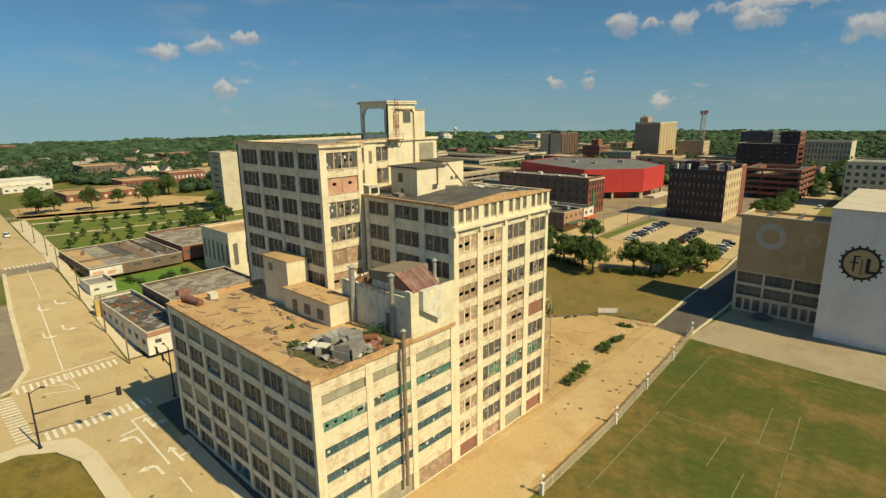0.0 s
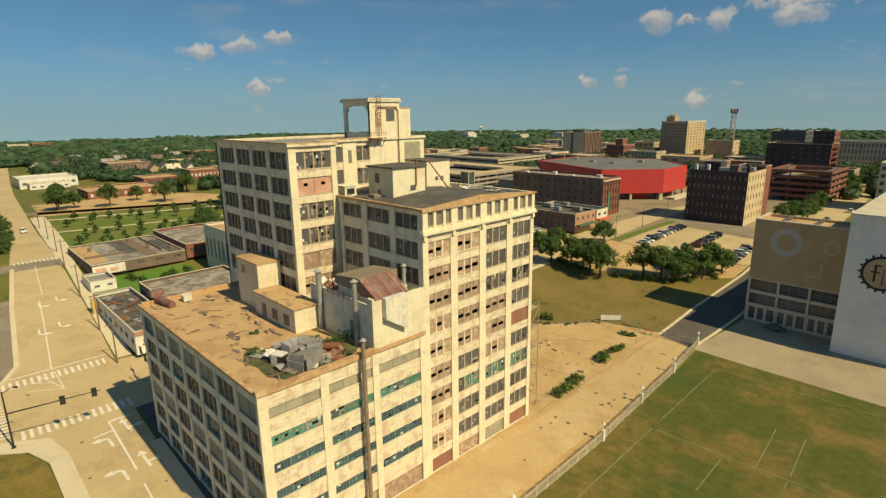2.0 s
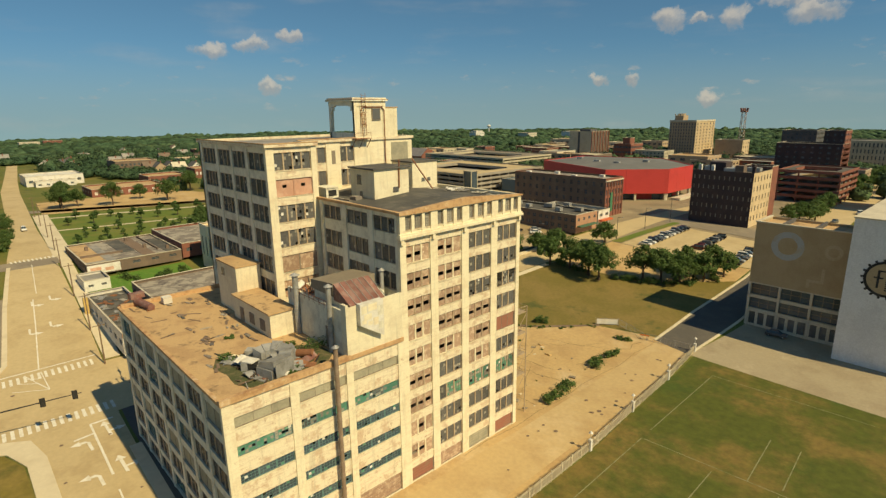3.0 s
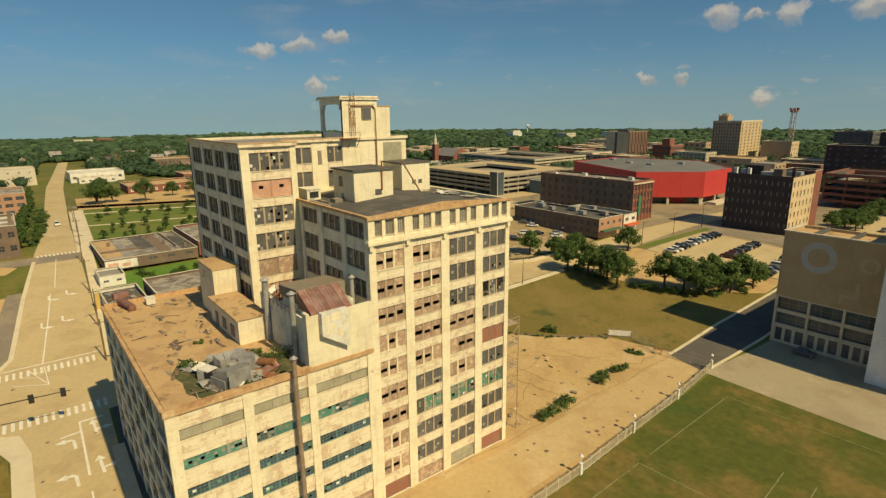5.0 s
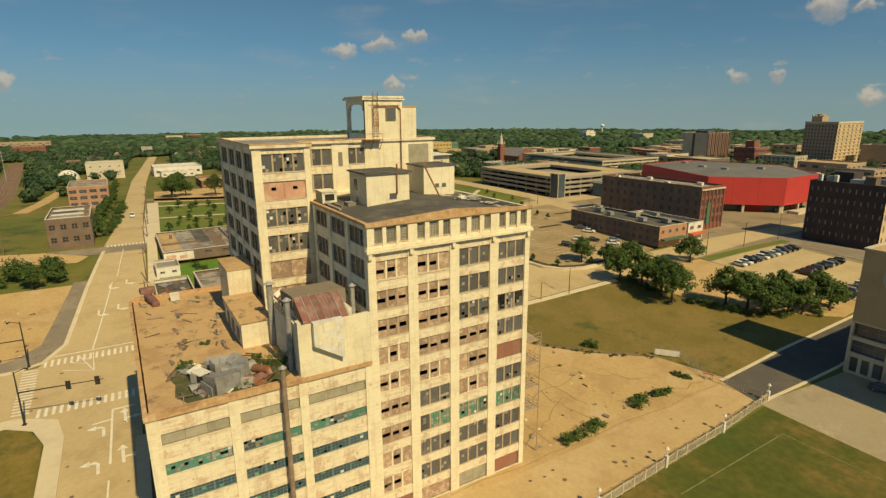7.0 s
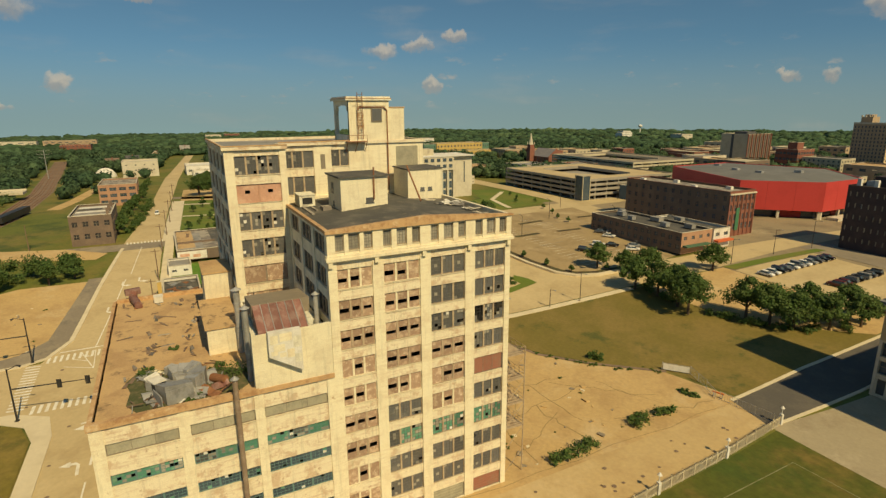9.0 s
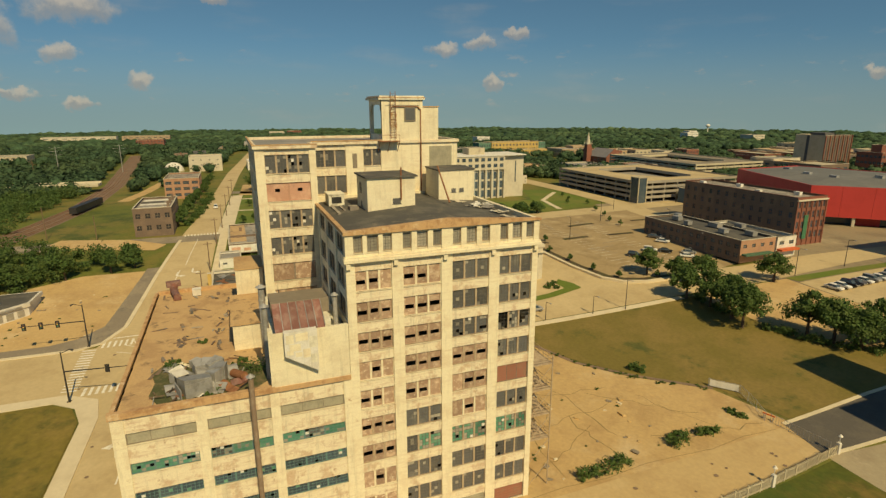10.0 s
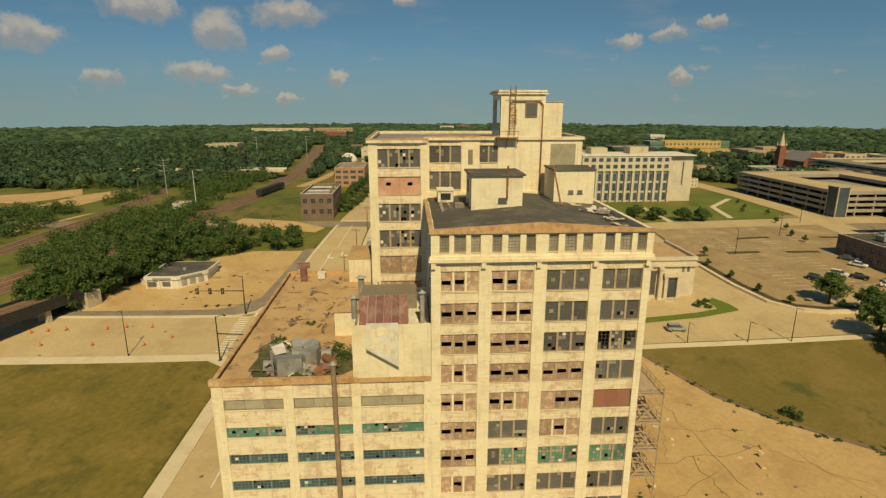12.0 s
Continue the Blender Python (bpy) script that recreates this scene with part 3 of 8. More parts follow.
def block(name, label, category, x0, x1, y0, y1, h, wall, roof, faces, base=None, parapet=0.7, glass=None, wall_label="", group="", sides=None, trim=None):
    """A building with storeys of punched windows. faces: side -> (bays, floors, share of width, share of height, ground floor height)."""
    b = G((x0 + x1) / 2, (y0 + y1) / 2) - 0.3 if base is None else base
    ob = thing(name, label, category, (x0 + x1) / 2, (y0 + y1) / 2, b, group=group)
    X0, X1, Y0, Y1 = x0 - (x0 + x1) / 2, x1 - (x0 + x1) / 2, y0 - (y0 + y1) / 2, y1 - (y0 + y1) / 2
    glass = glass or GLASSBLUE
    PLOTS.append((x0, x1, y0, y1))
    top = h + 0.3
    cache = {}
    for side in "SENW":
        if side in "SN":
            u0, u1, plane = X0, X1, (Y0 if side == "S" else Y1)
        else:
            u0, u1, plane = Y0, Y1, (X1 if side == "E" else X0)
        sign = 1 if side in "EN" else -1
        rects = []
        if side in faces:
            nb, nf, fw, fh, ground = faces[side]
            bw, fhgt = (u1 - u0) / nb, (top - parapet - ground - 0.3) / max(1, nf)
            for i in range(nb):
                for k in range(nf):
                    uc, zb = u0 + (i + 0.5) * bw, 0.3 + ground + k * fhgt + fhgt * (1 - fh) * 0.5
                    rects.append((uc - bw * fw / 2, uc + bw * fw / 2, zb, zb + fhgt * fh))
        bm = bmesh.new()
        if side in "SN":
            punched_wall(bm, u0, u1, 0, top, rects, lambda u, n, z: (u, plane - sign * n, z))
        else:
            punched_wall(bm, u0, u1, 0, top, rects, lambda u, n, z: (plane - sign * n, u, z))
        bmesh.ops.recalc_face_normals(bm, faces=bm.faces)
        part("wall", bm, (sides or {}).get(side, wall), ob, wall_label)
        for r in rects:
            w, hh = r[1] - r[0], r[3] - r[2]
            key = (round(w, 2), round(hh, 2))
            if key not in cache:
                wm = boxes((-w / 2, w / 2, 0.0, 0.05, 0, hh))
                if w > 0.5:
                    box(wm, -0.04, 0.04, -0.04, -0.002, 0, hh, 1)
                    box(wm, -w / 2, w / 2, -0.042, -0.003, hh * 0.5 - 0.04, hh * 0.5 + 0.04, 1)
                cache[key] = mesh_of("window", wm, [glass, trim or SASH])
            part("window", cache[key], None, ob, "", side_pose(side, (r[0] + r[1]) / 2, plane - sign * 0.2, r[2]))
    part("roof", boxes((X0 + 0.02, X1 - 0.02, Y0 + 0.02, Y1 - 0.02, top - parapet - 0.25, top - parapet)), roof, ob)
    rim = bmesh.new()
    for r in ((X0 - 0.08, X1 + 0.08, Y0 - 0.08, Y0 + 0.3), (X0 - 0.08, X1 + 0.08, Y1 - 0.3, Y1 + 0.08), (X0 - 0.08, X0 + 0.3, Y0 + 0.3, Y1 - 0.3), (X1 - 0.3, X1 + 0.08, Y0 + 0.3, Y1 - 0.3)):
        box(rim, *r, top, top + 0.15)
    part("coping", rim, trim or LIMESTONE, ob)
    return ob


def rooftop_unit(x, y, z, sx, sy, sz, material=None, label="grey sheet-metal air unit on a flat roof"):
    ob = thing("rooftop_unit", label, "air unit", x, y, z)
    bm = boxes((-sx / 2, sx / 2, -sy / 2, sy / 2, 0.15, sz))
    box(bm, -sx / 2 - 0.05, sx / 2 + 0.05, -sy / 2 - 0.05, sy / 2 + 0.05, sz, sz + 0.08)
    part("casing", bm, material or GALV, ob)
    part("curb", boxes((-sx / 2 + 0.1, sx / 2 - 0.1, -sy / 2 + 0.1, sy / 2 - 0.1, 0, 0.15)), ROOFDARK, ob)
    return ob

# ---- ground, roads and pavements ----


RAILWAY = [(-122, -72), (-165, -55), (-205, -41.5), (-245, -34), (-284, -28.5), (-370, -29), (-620, -50)]


def build_ground():
    """One sheet: rings round the factory, out to the horizon."""
    radii = [0.0] + [6.0 * i for i in range(1, 46)] + [290, 330, 380, 450, 550, 700, 900, 1100, 1300]
    seg = 200
    bm = bmesh.new()
    rings = []
    for r in radii:
        ring = []
        for k in range(seg if r else 1):
            a = k * math.tau / seg
            x, y = 5 + r * math.cos(a), 20 + r * math.sin(a)
            ring.append(bm.verts.new((x, y, G(x, y))))
        rings.append(ring)
    for i in range(len(rings) - 1):
        for k in range(seg):
            a, b = rings[i], rings[i + 1]
            if len(a) == 1:
                bm.faces.new((a[0], b[k], b[(k + 1) % seg]))
            else:
                bm.faces.new((a[k], b[k], b[(k + 1) % seg], a[(k + 1) % seg]))
    return tagged(part("ground", bm, MEADOW), "rough green and tan grass covering the ground", "ground", kind="structure")


build_ground()
# sandy yard and concrete alley east of the factory
drape("yard", [(-45.2, 20), (-31.5, 20), (-33, 90), (-35.5, 122), (-45.5, 124.5), (-58, 121), (-68, 110), (-77, 103), (-100, 95), (-100, 74), (-46, 74)], LOTDIRT, 0.03, "cracked sandy concrete yard beside the factory", "yard")
drape("alley", [(-44, 20), (-33.2, 20), (-34.6, 90), (-36.2, 121.5), (-44, 123), (-43.2, 74)], ALLEY, 0.05, "pale worn concrete alley along the fence", "road")
# sports field
drape("sports_field", [(-31.1, 20), (60, 20), (60, 119), (-34.9, 121.2), (-34.3, 114), (-33.6, 105), (-32.7, 90), (-31.5, 74)], FIELD, 0.04, "mown sports field with patchy dry grass", "field")
# apron and asphalt lane by the painted buildings
drape("apron", [(-36, 121.2), (-31, 121.0), (60, 119), (60, 146), (-33, 146), (-34.2, 135)], APRON, 0.05, "pale concrete apron in front of the painted buildings", "pavement")
drape("asphalt_lane", [(-44.5, 123), (-36, 121.2), (-34.6, 146), (-34.8, 175), (-36, 215), (-44, 215), (-43.5, 175), (-44.8, 145)], ASPHALT, 0.06, "dark new asphalt lane with a pale kerb", "road")
strip("kerb", [(-44.6, 123), (-45.0, 145), (-43.7, 176), (-44.2, 214)], 0.35, PAVE, 0.16, "pale concrete kerb along the asphalt lane", "kerb", thick=0.2)
strip("kerb", [(-36.0, 121.8), (-35.4, 132), (-34.6, 146), (-34.5, 160)], 0.3, PAVE, 0.16, "pale concrete kerb along the asphalt lane", "kerb", thick=0.2)
# street west of the lawn and the junctions
drape("street", [(-98, 20), (-98.5, 104), (-95.4, 148), (-91.5, 176), (-90, 300), (-64, 500), (-56, 500), (-80, 300), (-98, 262), (-104, 180), (-107.5, 160), (-111.5, 114), (-121.5, 27), (-121.5, -120), (-101, -120), (-100.5, 2)], ROADCONC, 0.05, "pale concrete street", "road")
drape("south_street", [(-30, 12.3), (-30, 22.2), (-97, 24.6), (-121, 27.2), (-140, 28.6), (-200, 31.5), (-260, 34), (-330, 38.5), (-400, 43), (-480, 50), (-640, 66), (-640, 58), (-480, 42), (-414, 35), (-330, 29.5), (-243, 24), (-210, 19.8), (-165, 15), (-131, 11.5), (-121, 6.5), (-100, 6.5), (-96, 11), (-88, 12.6)], ROADCONC, 0.07, "wide pale concrete street with worn lane paint", "road")
drape("cross_street", [(-205, 40), (-197, 40), (-199, -120), (-211, -120)], OLDASPH, 0.09, "dusty cross street", "road")
drape("far_cross_street", [(-318, 37), (-309, 37), (-262, 160), (-270, 160)], OLDASPH, 0.06, "dusty street beyond the park", "road")
strip("sidewalk", [(-84, 24.0), (-45, 23.0), (-30, 22.9)], 0.9, PAVE, 0.18, "pale concrete sidewalk along the factory", "pavement", thick=0.15)
drape("service_strip", [(-98, 25.2), (-90, 24.8), (-30, 23.6), (-30, 25.2), (-86, 25.3), (-98, 30)], ASPHALT, 0.10, "dark asphalt strip against the factory wall", "pavement")
drape("corner_sidewalk", [(-101, -120), (-98, -120), (-98.2, 4), (-95, 8.2), (-89, 10.2), (-30, 10.0), (-30, 12.6), (-90, 12.9), (-97.2, 11.6), (-101, 5.5)], PAVE, 0.20, "pale concrete sidewalk round a grass corner", "pavement", thick=0.16)
drape("grass_corner", [(-97.9, -120), (-30, -120), (-30, 9.7), (-89, 9.9), (-94.8, 7.9), (-98, 3.8)], OLIVE, 0.14, "mown olive grass on the street corner", "lawn")
drape("brown_pavement", [(-50.5, 8.2), (-40, 8.2), (-40, 22.0), (-50.5, 22.0)], OLDASPH, 0.22, "brown worn pavement across the street end", "pavement")
# sandy lot across the junction
strip("sidewalk", [(-205, 33.4), (-250, 35.9), (-300, 39)], 1.9, PAVE, 0.16, "pale sidewalk between avenue and park", "pavement", thick=0.1)
strip("sidewalk", [(-122, 29.2), (-150, 30.8), (-205, 34.0)], 1.5, PAVE, 0.2, "pale sidewalk in front of the store", "pavement", thick=0.12)
drape("sandy_lot", [(-123.2, 4), (-129, 10), (-166, 13.5), (-170, 13), (-170, -5), (-160, -22), (-140, -34), (-122.5, -40)], LOTDIRT, 0.06, "bare sandy vacant lot", "lot")
strip("kerb", [(-121.2, -40), (-121.4, 3), (-123.5, 7.6), (-131, 11.3), (-165, 14.8), (-200, 19.2)], 0.5, PAVE, 0.22, "pale kerb round the sandy lot", "kerb", thick=0.15)
drape("grey_path", [(-121.7, -40), (-121.9, 2.6), (-124, 7.2), (-131.2, 10.9), (-165.2, 14.4), (-172, 15.2), (-172, 11.6), (-165, 10.8), (-133, 6.6), (-127.5, 2), (-125.5, -3), (-124.6, -40)], OLDASPH, 0.12, "grey asphalt path round the sandy lot", "pavement")
# park
drape("park_lawn", [(-206, 34.5), (-300, 40.5), (-262, 128), (-205, 98), (-205, 62)], LAWN, 0.05, "green park lawn with paths", "lawn")
strip("park_path", [(-207, 35.2), (-300, 41)], 1.8, PAVE, 0.12, "pale path along the park", "path")
strip("park_path", [(-252, 39.5), (-236, 120)], 1.0, PAVE, 0.12, "pale path across the park", "path")
strip("park_path", [(-287, 41.5), (-262, 132)], 1.3, PAVE, 0.12, "pale path across the park", "path")
strip("park_path", [(-213, 36), (-205, 62), (-204, 100)], 1.2, PAVE, 0.12, "pale path along the park edge", "path")
drape("dusty_yard", [(-301, 41), (-345, 44), (-345, 110), (-272, 150)], LOTDIRT, 0.06, "bare dusty yard beyond the park", "yard")
# lawn west of the yard, parking and plazas to the north
drape("lawn", [(-97, 95), (-77.5, 104), (-68.5, 111), (-58, 122), (-45.2, 125.5), (-45.4, 146), (-44.5, 172), (-50, 167), (-59.5, 159), (-73, 153.5), (-93.4, 152), (-97, 104)], DRYGRASS, 0.07, "dry brown-olive lawn", "lawn")
drape("tree_yard", [(-94, 147.5), (-75, 146.5), (-62, 152.5), (-52, 160.5), (-44.6, 166), (-44.8, 184), (-58, 182), (-90.5, 182)], LOTDIRT, 0.06, "bare shaded ground under trees", "ground")
drape("city_pavement", [(-205, 200), (-104, 196), (-100, 178), (-40, 186), (-38, 340), (-205, 340)], CITYPAVE, 0.03, "worn pavement between downtown buildings", "pavement")
drape("city_pavement", [(-450, 340), (-38, 340), (-38, 640), (-450, 640)], CITYPAVE, 0.03, "worn pavement between downtown buildings", "pavement", cell=40)
drape("car_park", [(-44.8, 184.5), (-60, 182), (-87, 182.5), (-84, 216), (-44.5, 212)], ROADCONC, 0.08, "pale concrete car park", "car park")
drape("verge", [(-91, 182), (-87.4, 183), (-83.6, 222), (-86.5, 222)], LAWN, 0.12, "green grass verge beside the car park", "lawn")
drape("north_lot", [(-104.8, 171), (-105.3, 155), (-106.3, 147), (-109.3, 141.3), (-114, 138), (-125.7, 135.5), (-142, 134), (-183, 137), (-190, 205), (-139, 200), (-106, 181)], LOTCONC, 0.09, "wide pale concrete car park with islands", "car park")
drape("north_plaza", [(-108, 96), (-106, 146), (-109, 140.8), (-114, 137.5), (-125.7, 135), (-146, 133), (-183, 136), (-183, 100), (-146, 90)], ROADCONC, 0.08, "pale paved plaza", "pavement")
drape("civic_lawn", [(-193, 140), (-228, 138), (-229, 180), (-262, 192), (-250, 209), (-206, 207), (-197, 172)], LAWN, 0.06, "green lawn in front of the office building", "lawn")
strip("civic_path", [(-229, 152), (-194, 150)], 1.2, PAVE, 0.12, "pale path across the civic lawn", "path")
strip("civic_path", [(-200, 178), (-225, 184), (-246, 204)], 1.2, PAVE, 0.12, "pale path across the civic lawn", "path")
strip("kerb", [(-146, 133.2), (-142, 133.5), (-125.7, 135), (-114, 137.5), (-109, 141), (-106, 147), (-105, 155), (-104.5, 171)], 0.5, PAVE, 0.75, "low pale concrete wall bounding the car park", "kerb", thick=0.75)
strip("hedge_bed", [(-145, 135.2), (-125.9, 137), (-115, 139.6), (-110.8, 142.6), (-108, 148), (-107, 155), (-106.5, 170)], 1.3, MULCH, 0.2, "narrow planted bed along the kerb", "planting")
strip("street", [(-330, 213), (-250, 215), (-208, 214), (-150, 203)], 5.5, ROADCONC, 0.11, "pale street along the parking garage", "road")
strip("street", [(-186, 120), (-193, 215), (-196, 330)], 6, ROADCONC, 0.10, "pale concrete street beside the garage", "road")
strip("street", [(-90, 226), (-40, 222), (20, 220)], 7, OLDASPH, 0.11, "shaded street in front of the brick block", "road")
strip("street", [(-42, 224), (-48, 350), (-50, 620)], 8, ROADCONC, 0.12, "pale main street running to the horizon", "road")
strip("rail_bed", [(-100, -110), (-167, -84), (-216, -79), (-262, -82), (-330, -92)], 4, BALLAST, 0.10, "brown ballast of an old siding", "rail bed")
drape("meadow", [(-172, -24), (-201, -4), (-205, 0), (-262, 2), (-330, 4), (-380, -10), (-380, -160), (-200, -160), (-150, -86), (-140, -70)], MEADOW, 0.05, "rough green and yellow grass beside the railway", "grass")
strip("rail_bed", RAILWAY, 5.6, BALLAST, 0.12, "brown ballast of the railway", "rail bed")
drape("dirt_patch", [(-196, 15), (-206, 2), (-212, -20), (-206, -22), (-199, -18), (-190, 12)], LOTDIRT, 0.14, "sandy strip beside the brick house", "ground")
strip("dirt_track", [(-300, -14), (-330, -8), (-380, -2)], 3, LOTDIRT, 0.09, "sandy track beside the railway", "ground")


def marks(name, label, rects, material, dz):
    """Painted bars on the road, each its own piece under one set."""
    ob = thing(name, label, "road marking", kind="structure")
    for pts in rects:
        drape("bar", pts, material, dz, parent=ob)
    return ob


def bar(x0, y0, x1, y1, w):
    dx, dy = x1 - x0, y1 - y0
    n = math.hypot(dx, dy)
    px_, py_ = -dy / n * w / 2, dx / n * w / 2
    return [(x0 + px_, y0 + py_), (x0 - px_, y0 - py_), (x1 - px_, y1 - py_), (x1 + px_, y1 + py_)]


marks("crosswalk", "worn white crosswalk bars", [bar(-99.6, y, -102.8, y + 0.1, 0.55) for y in [8.4 + 1.15 * i for i in range(15)]], LINE, 0.11)
marks("crosswalk", "worn white crosswalk bars", [bar(-121.0, y, -124.0, y + 0.1, 0.5) for y in [8.0 + 1.15 * i for i in range(16)]], LINE, 0.11)
marks("crosswalk", "worn white crosswalk bars", [bar(x, 4.3, x + 0.2, 7.0, 0.5) for x in [-102.6 - 1.2 * i for i in range(16)]], LINE, 0.11)
marks("crosswalk", "worn white crosswalk bars", [bar(-206.8, y, -204.2, y + 0.1, 0.5) for y in [20.4 + 1.1 * i for i in range(11)]], LINE, 0.2)
marks("lane_line", "white lane and stop lines", [bar(-92.0, 16.8, -92.4, 19.8, 0.5), bar(-96.0, 19.8, -96.0, 23.4, 0.5), bar(-96.0, 19.9, -77.8, 19.4, 0.35), bar(-73.4, 19.2, -68.6, 19.0, 0.25), bar(-62, 18.8, -57.5, 18.7, 0.25),
                                                   bar(-125.3, 16.4, -150, 19.2, 0.25), bar(-150, 19.2, -168, 21.1, 0.25), bar(-125.5, 9.5, -125.5, 26.5, 0.4), bar(-172, 22.4, -200, 25, 0.2)], LINE, 0.12)


def arrow(x, y, rz, kind):
    """Painted turn arrow about four metres long, heading along local x."""
    shapes = [[(-1.6, -0.16), (0.4, -0.16), (0.4, 0.16), (-1.6, 0.16)]]
    if kind == "left":
        shapes += [[(0.4, -0.16), (0.95, 0.25), (0.95, 0.75), (0.55, 0.75), (0.4, 0.16)], [(0.2, 0.75), (1.35, 0.75), (0.75, 1.75)]]
    else:
        shapes += [[(0.4, -0.16), (1.2, -0.16), (1.2, 0.16), (0.4, 0.16)], [(1.2, -0.55), (2.3, 0), (1.2, 0.55)], [(-0.6, -0.9), (-0.25, -0.9), (-0.25, -0.16), (-0.6, -0.16)], [(-1.0, -0.9), (-0.42, -1.8), (0.15, -0.9)]]
    m = pose(x, y, 0, 0, 0, rz) @ Matrix.Scale(1.45, 4)
    marks("turn_arrow", "white painted turn arrow", [[(m @ Vector((a, b, 0))).to_2d()[:] for a, b in s] for s in shapes], LINE, 0.12)


for ax, ay in ((-92.2, 21.8), (-79.4, 21.2)):
    arrow(ax, ay, 181, "both")
for ax, ay in ((-89.3, 18.5), (-78.2, 17.8)):
    arrow(ax, ay, 181, "left")
for ax, ay in ((-164, 22.2), (-146, 19.4)):
    arrow(ax, ay - 1.8, -4, "left")
for ax, ay in ((-166, 25.6), (-148, 23.0)):
    arrow(ax, ay - 1.0, -4, "left")
marks("hatching", "white painted hatching on the median", [bar(-123.5, 14.0, -115, 16.8, 0.2), bar(-118, 11.2, -115, 16.8, 0.2), bar(-121, 12.6, -119, 15.4, 0.2), bar(-124, 16.6, -115, 16.8, 0.2), bar(-122.6, 13.6, -121, 15.9, 0.2)], LINE, 0.12)
for x0, y0, x1, y1 in ((-27.1, 57.5, -27.8, 84.8), (-27.8, 84.8, -0.7, 86.1), (-27.9, 88.0, -28.5, 115.1), (-28.5, 115.1, -2.4, 115.8), (-13.1, 99.2, -12.1, 85.6), (-8.8, 99.1, -7.9, 87.0), (-7.9, 85.2, -6.9, 73.0), (-16.5, 84.1, -16.3, 74.2), (-11.6, 75.9, -11.4, 69.0)):
    marks("field_line", "faint white line on the sports field", [bar(x0, y0, x1, y1, 0.15)], FAINTLINE, 0.06)

# ---- the factory ----
TALL_ROWS = [(35.3 - 3.66 * k - 2.45, 35.3 - 3.66 * k) for k in range(9)] + [(0.05, 2.35)]
TALL_BAYS = [(50.6, 54.8), (56.15, 60.8), (62.2, 67.0), (68.4, 72.9)]
KIND_ROWS = ["BBGG", "BBGG", "BBKK", "BBBG", "BBBR", "BGBG", "BLLL", "BGGG", "BGGG", "DDDD"]
KINDS = {"B": "board", "G": "glass", "K": "broken", "R": "red", "L": "green", "D": "door"}

factory = thing("factory", "abandoned cream concrete factory with boarded and broken windows", "factory", -65, 50, 0)
FX = -45.2


def fpart(name, bm, material, label=""):
    ob = part(name, bm, material, factory, label)
    return ob


factory.matrix_basis = Matrix.Identity(4)   # its parts are written in world metres

facade(factory, "E", FX, 49.6, 73.7, 0.0, 36.4, TALL_BAYS, TALL_ROWS, lambda b, r: (KINDS[KIND_ROWS[r][b]], {"D": b % 3}.get(KIND_ROWS[r][b], (b * 3 + r * 5) % 4)))
# attic storey: three small lights to a bay under a low gabled parapet
attic = []
for a, b in TALL_BAYS:
    step = (b - a + 0.8) / 3
    for i, w in enumerate((1.05, 1.3, 1.05)):
        c = a - 0.4 + step * (i + 0.5)
        attic.append((c - w / 2, c + w / 2))
facade(factory, "E", FX + 0.1, 49.6, 73.7, 37.0, 39.5, attic, [(37.35, 39.3)], lambda b, r: ("pale", b % 3), CREAM, CREAM)
fpart("cornice", boxes((FX - 0.4, FX + 0.45, 49.35, 73.95, 36.4, 36.75), (FX - 0.4, FX + 0.3, 49.45, 73.85, 36.75, 37.0)), CREAM)
for a in (49.6, 55.0, 61.0, 67.2, 73.0):
    fpart("bracket", boxes((FX - 0.1, FX + 0.35, a, a + 0.5, 35.7, 36.4)), CREAM)
bm = bmesh.new()
ys = [49.4, 61.6, 73.9]
zs = [39.9, 40.55, 39.7]
for i in range(2):
    vs = []
    for x in (FX - 0.45, FX + 0.3):
        for y, z in ((ys[i], 39.5), (ys[i + 1], 39.5), (ys[i + 1], zs[i + 1]), (ys[i], zs[i])):
            vs.append(bm.verts.new((x, y, z)))
    for f in ((3, 2, 1, 0), (4, 5, 6, 7), (0, 1, 5, 4), (1, 2, 6, 5), (2, 3, 7, 6), (3, 0, 4, 7)):
        bm.faces.new([vs[k] for k in f])
bmesh.ops.recalc_face_normals(bm, faces=bm.faces)
fpart("parapet", bm, COPING, "rust-stained gabled parapet")

SOUTH_BAYS = [(-63.6, -58.8), (-57.4, -52.2), (-51.0, -46.2)]
facade(factory, "S", 49.6, -64.5, FX - 0.5, 22.6, 39.6, SOUTH_BAYS, [r for r in TALL_ROWS if r[0] > 23] + [(36.9, 39.0)], lambda b, r: ("glass", (b + r) % 4), GREYWALL, GREYWALL)
fpart("coping", boxes((-71, FX - 0.45, 49.4, 49.9, 39.6, 39.95)), COPING)
wall_box(factory, "wall", "N", -71, FX - 0.5, 73.7, 0.5, 0, 39.7, CREAM)
wall_box(factory, "wall", "W", 49.6, 73.7, -71, 0.5, 0, 40, CREAM)
bm = bmesh.new()
prism(bm, [(-71, 49.9), (FX - 0.45, 49.9), (FX - 0.45, 61.6), (-71, 61.6)], 38.6, lambda x, y: 39.1 + (y - 49.9) / 11.7 * 0.9)
prism(bm, [(-71, 61.6), (FX - 0.45, 61.6), (FX - 0.45, 73.5), (-71, 73.5)], 38.6, lambda x, y: 40.0 - (y - 61.6) / 11.9 * 0.9)
fpart("roof", bm, ROOFDARK, "dark tar roof with a low ridge")
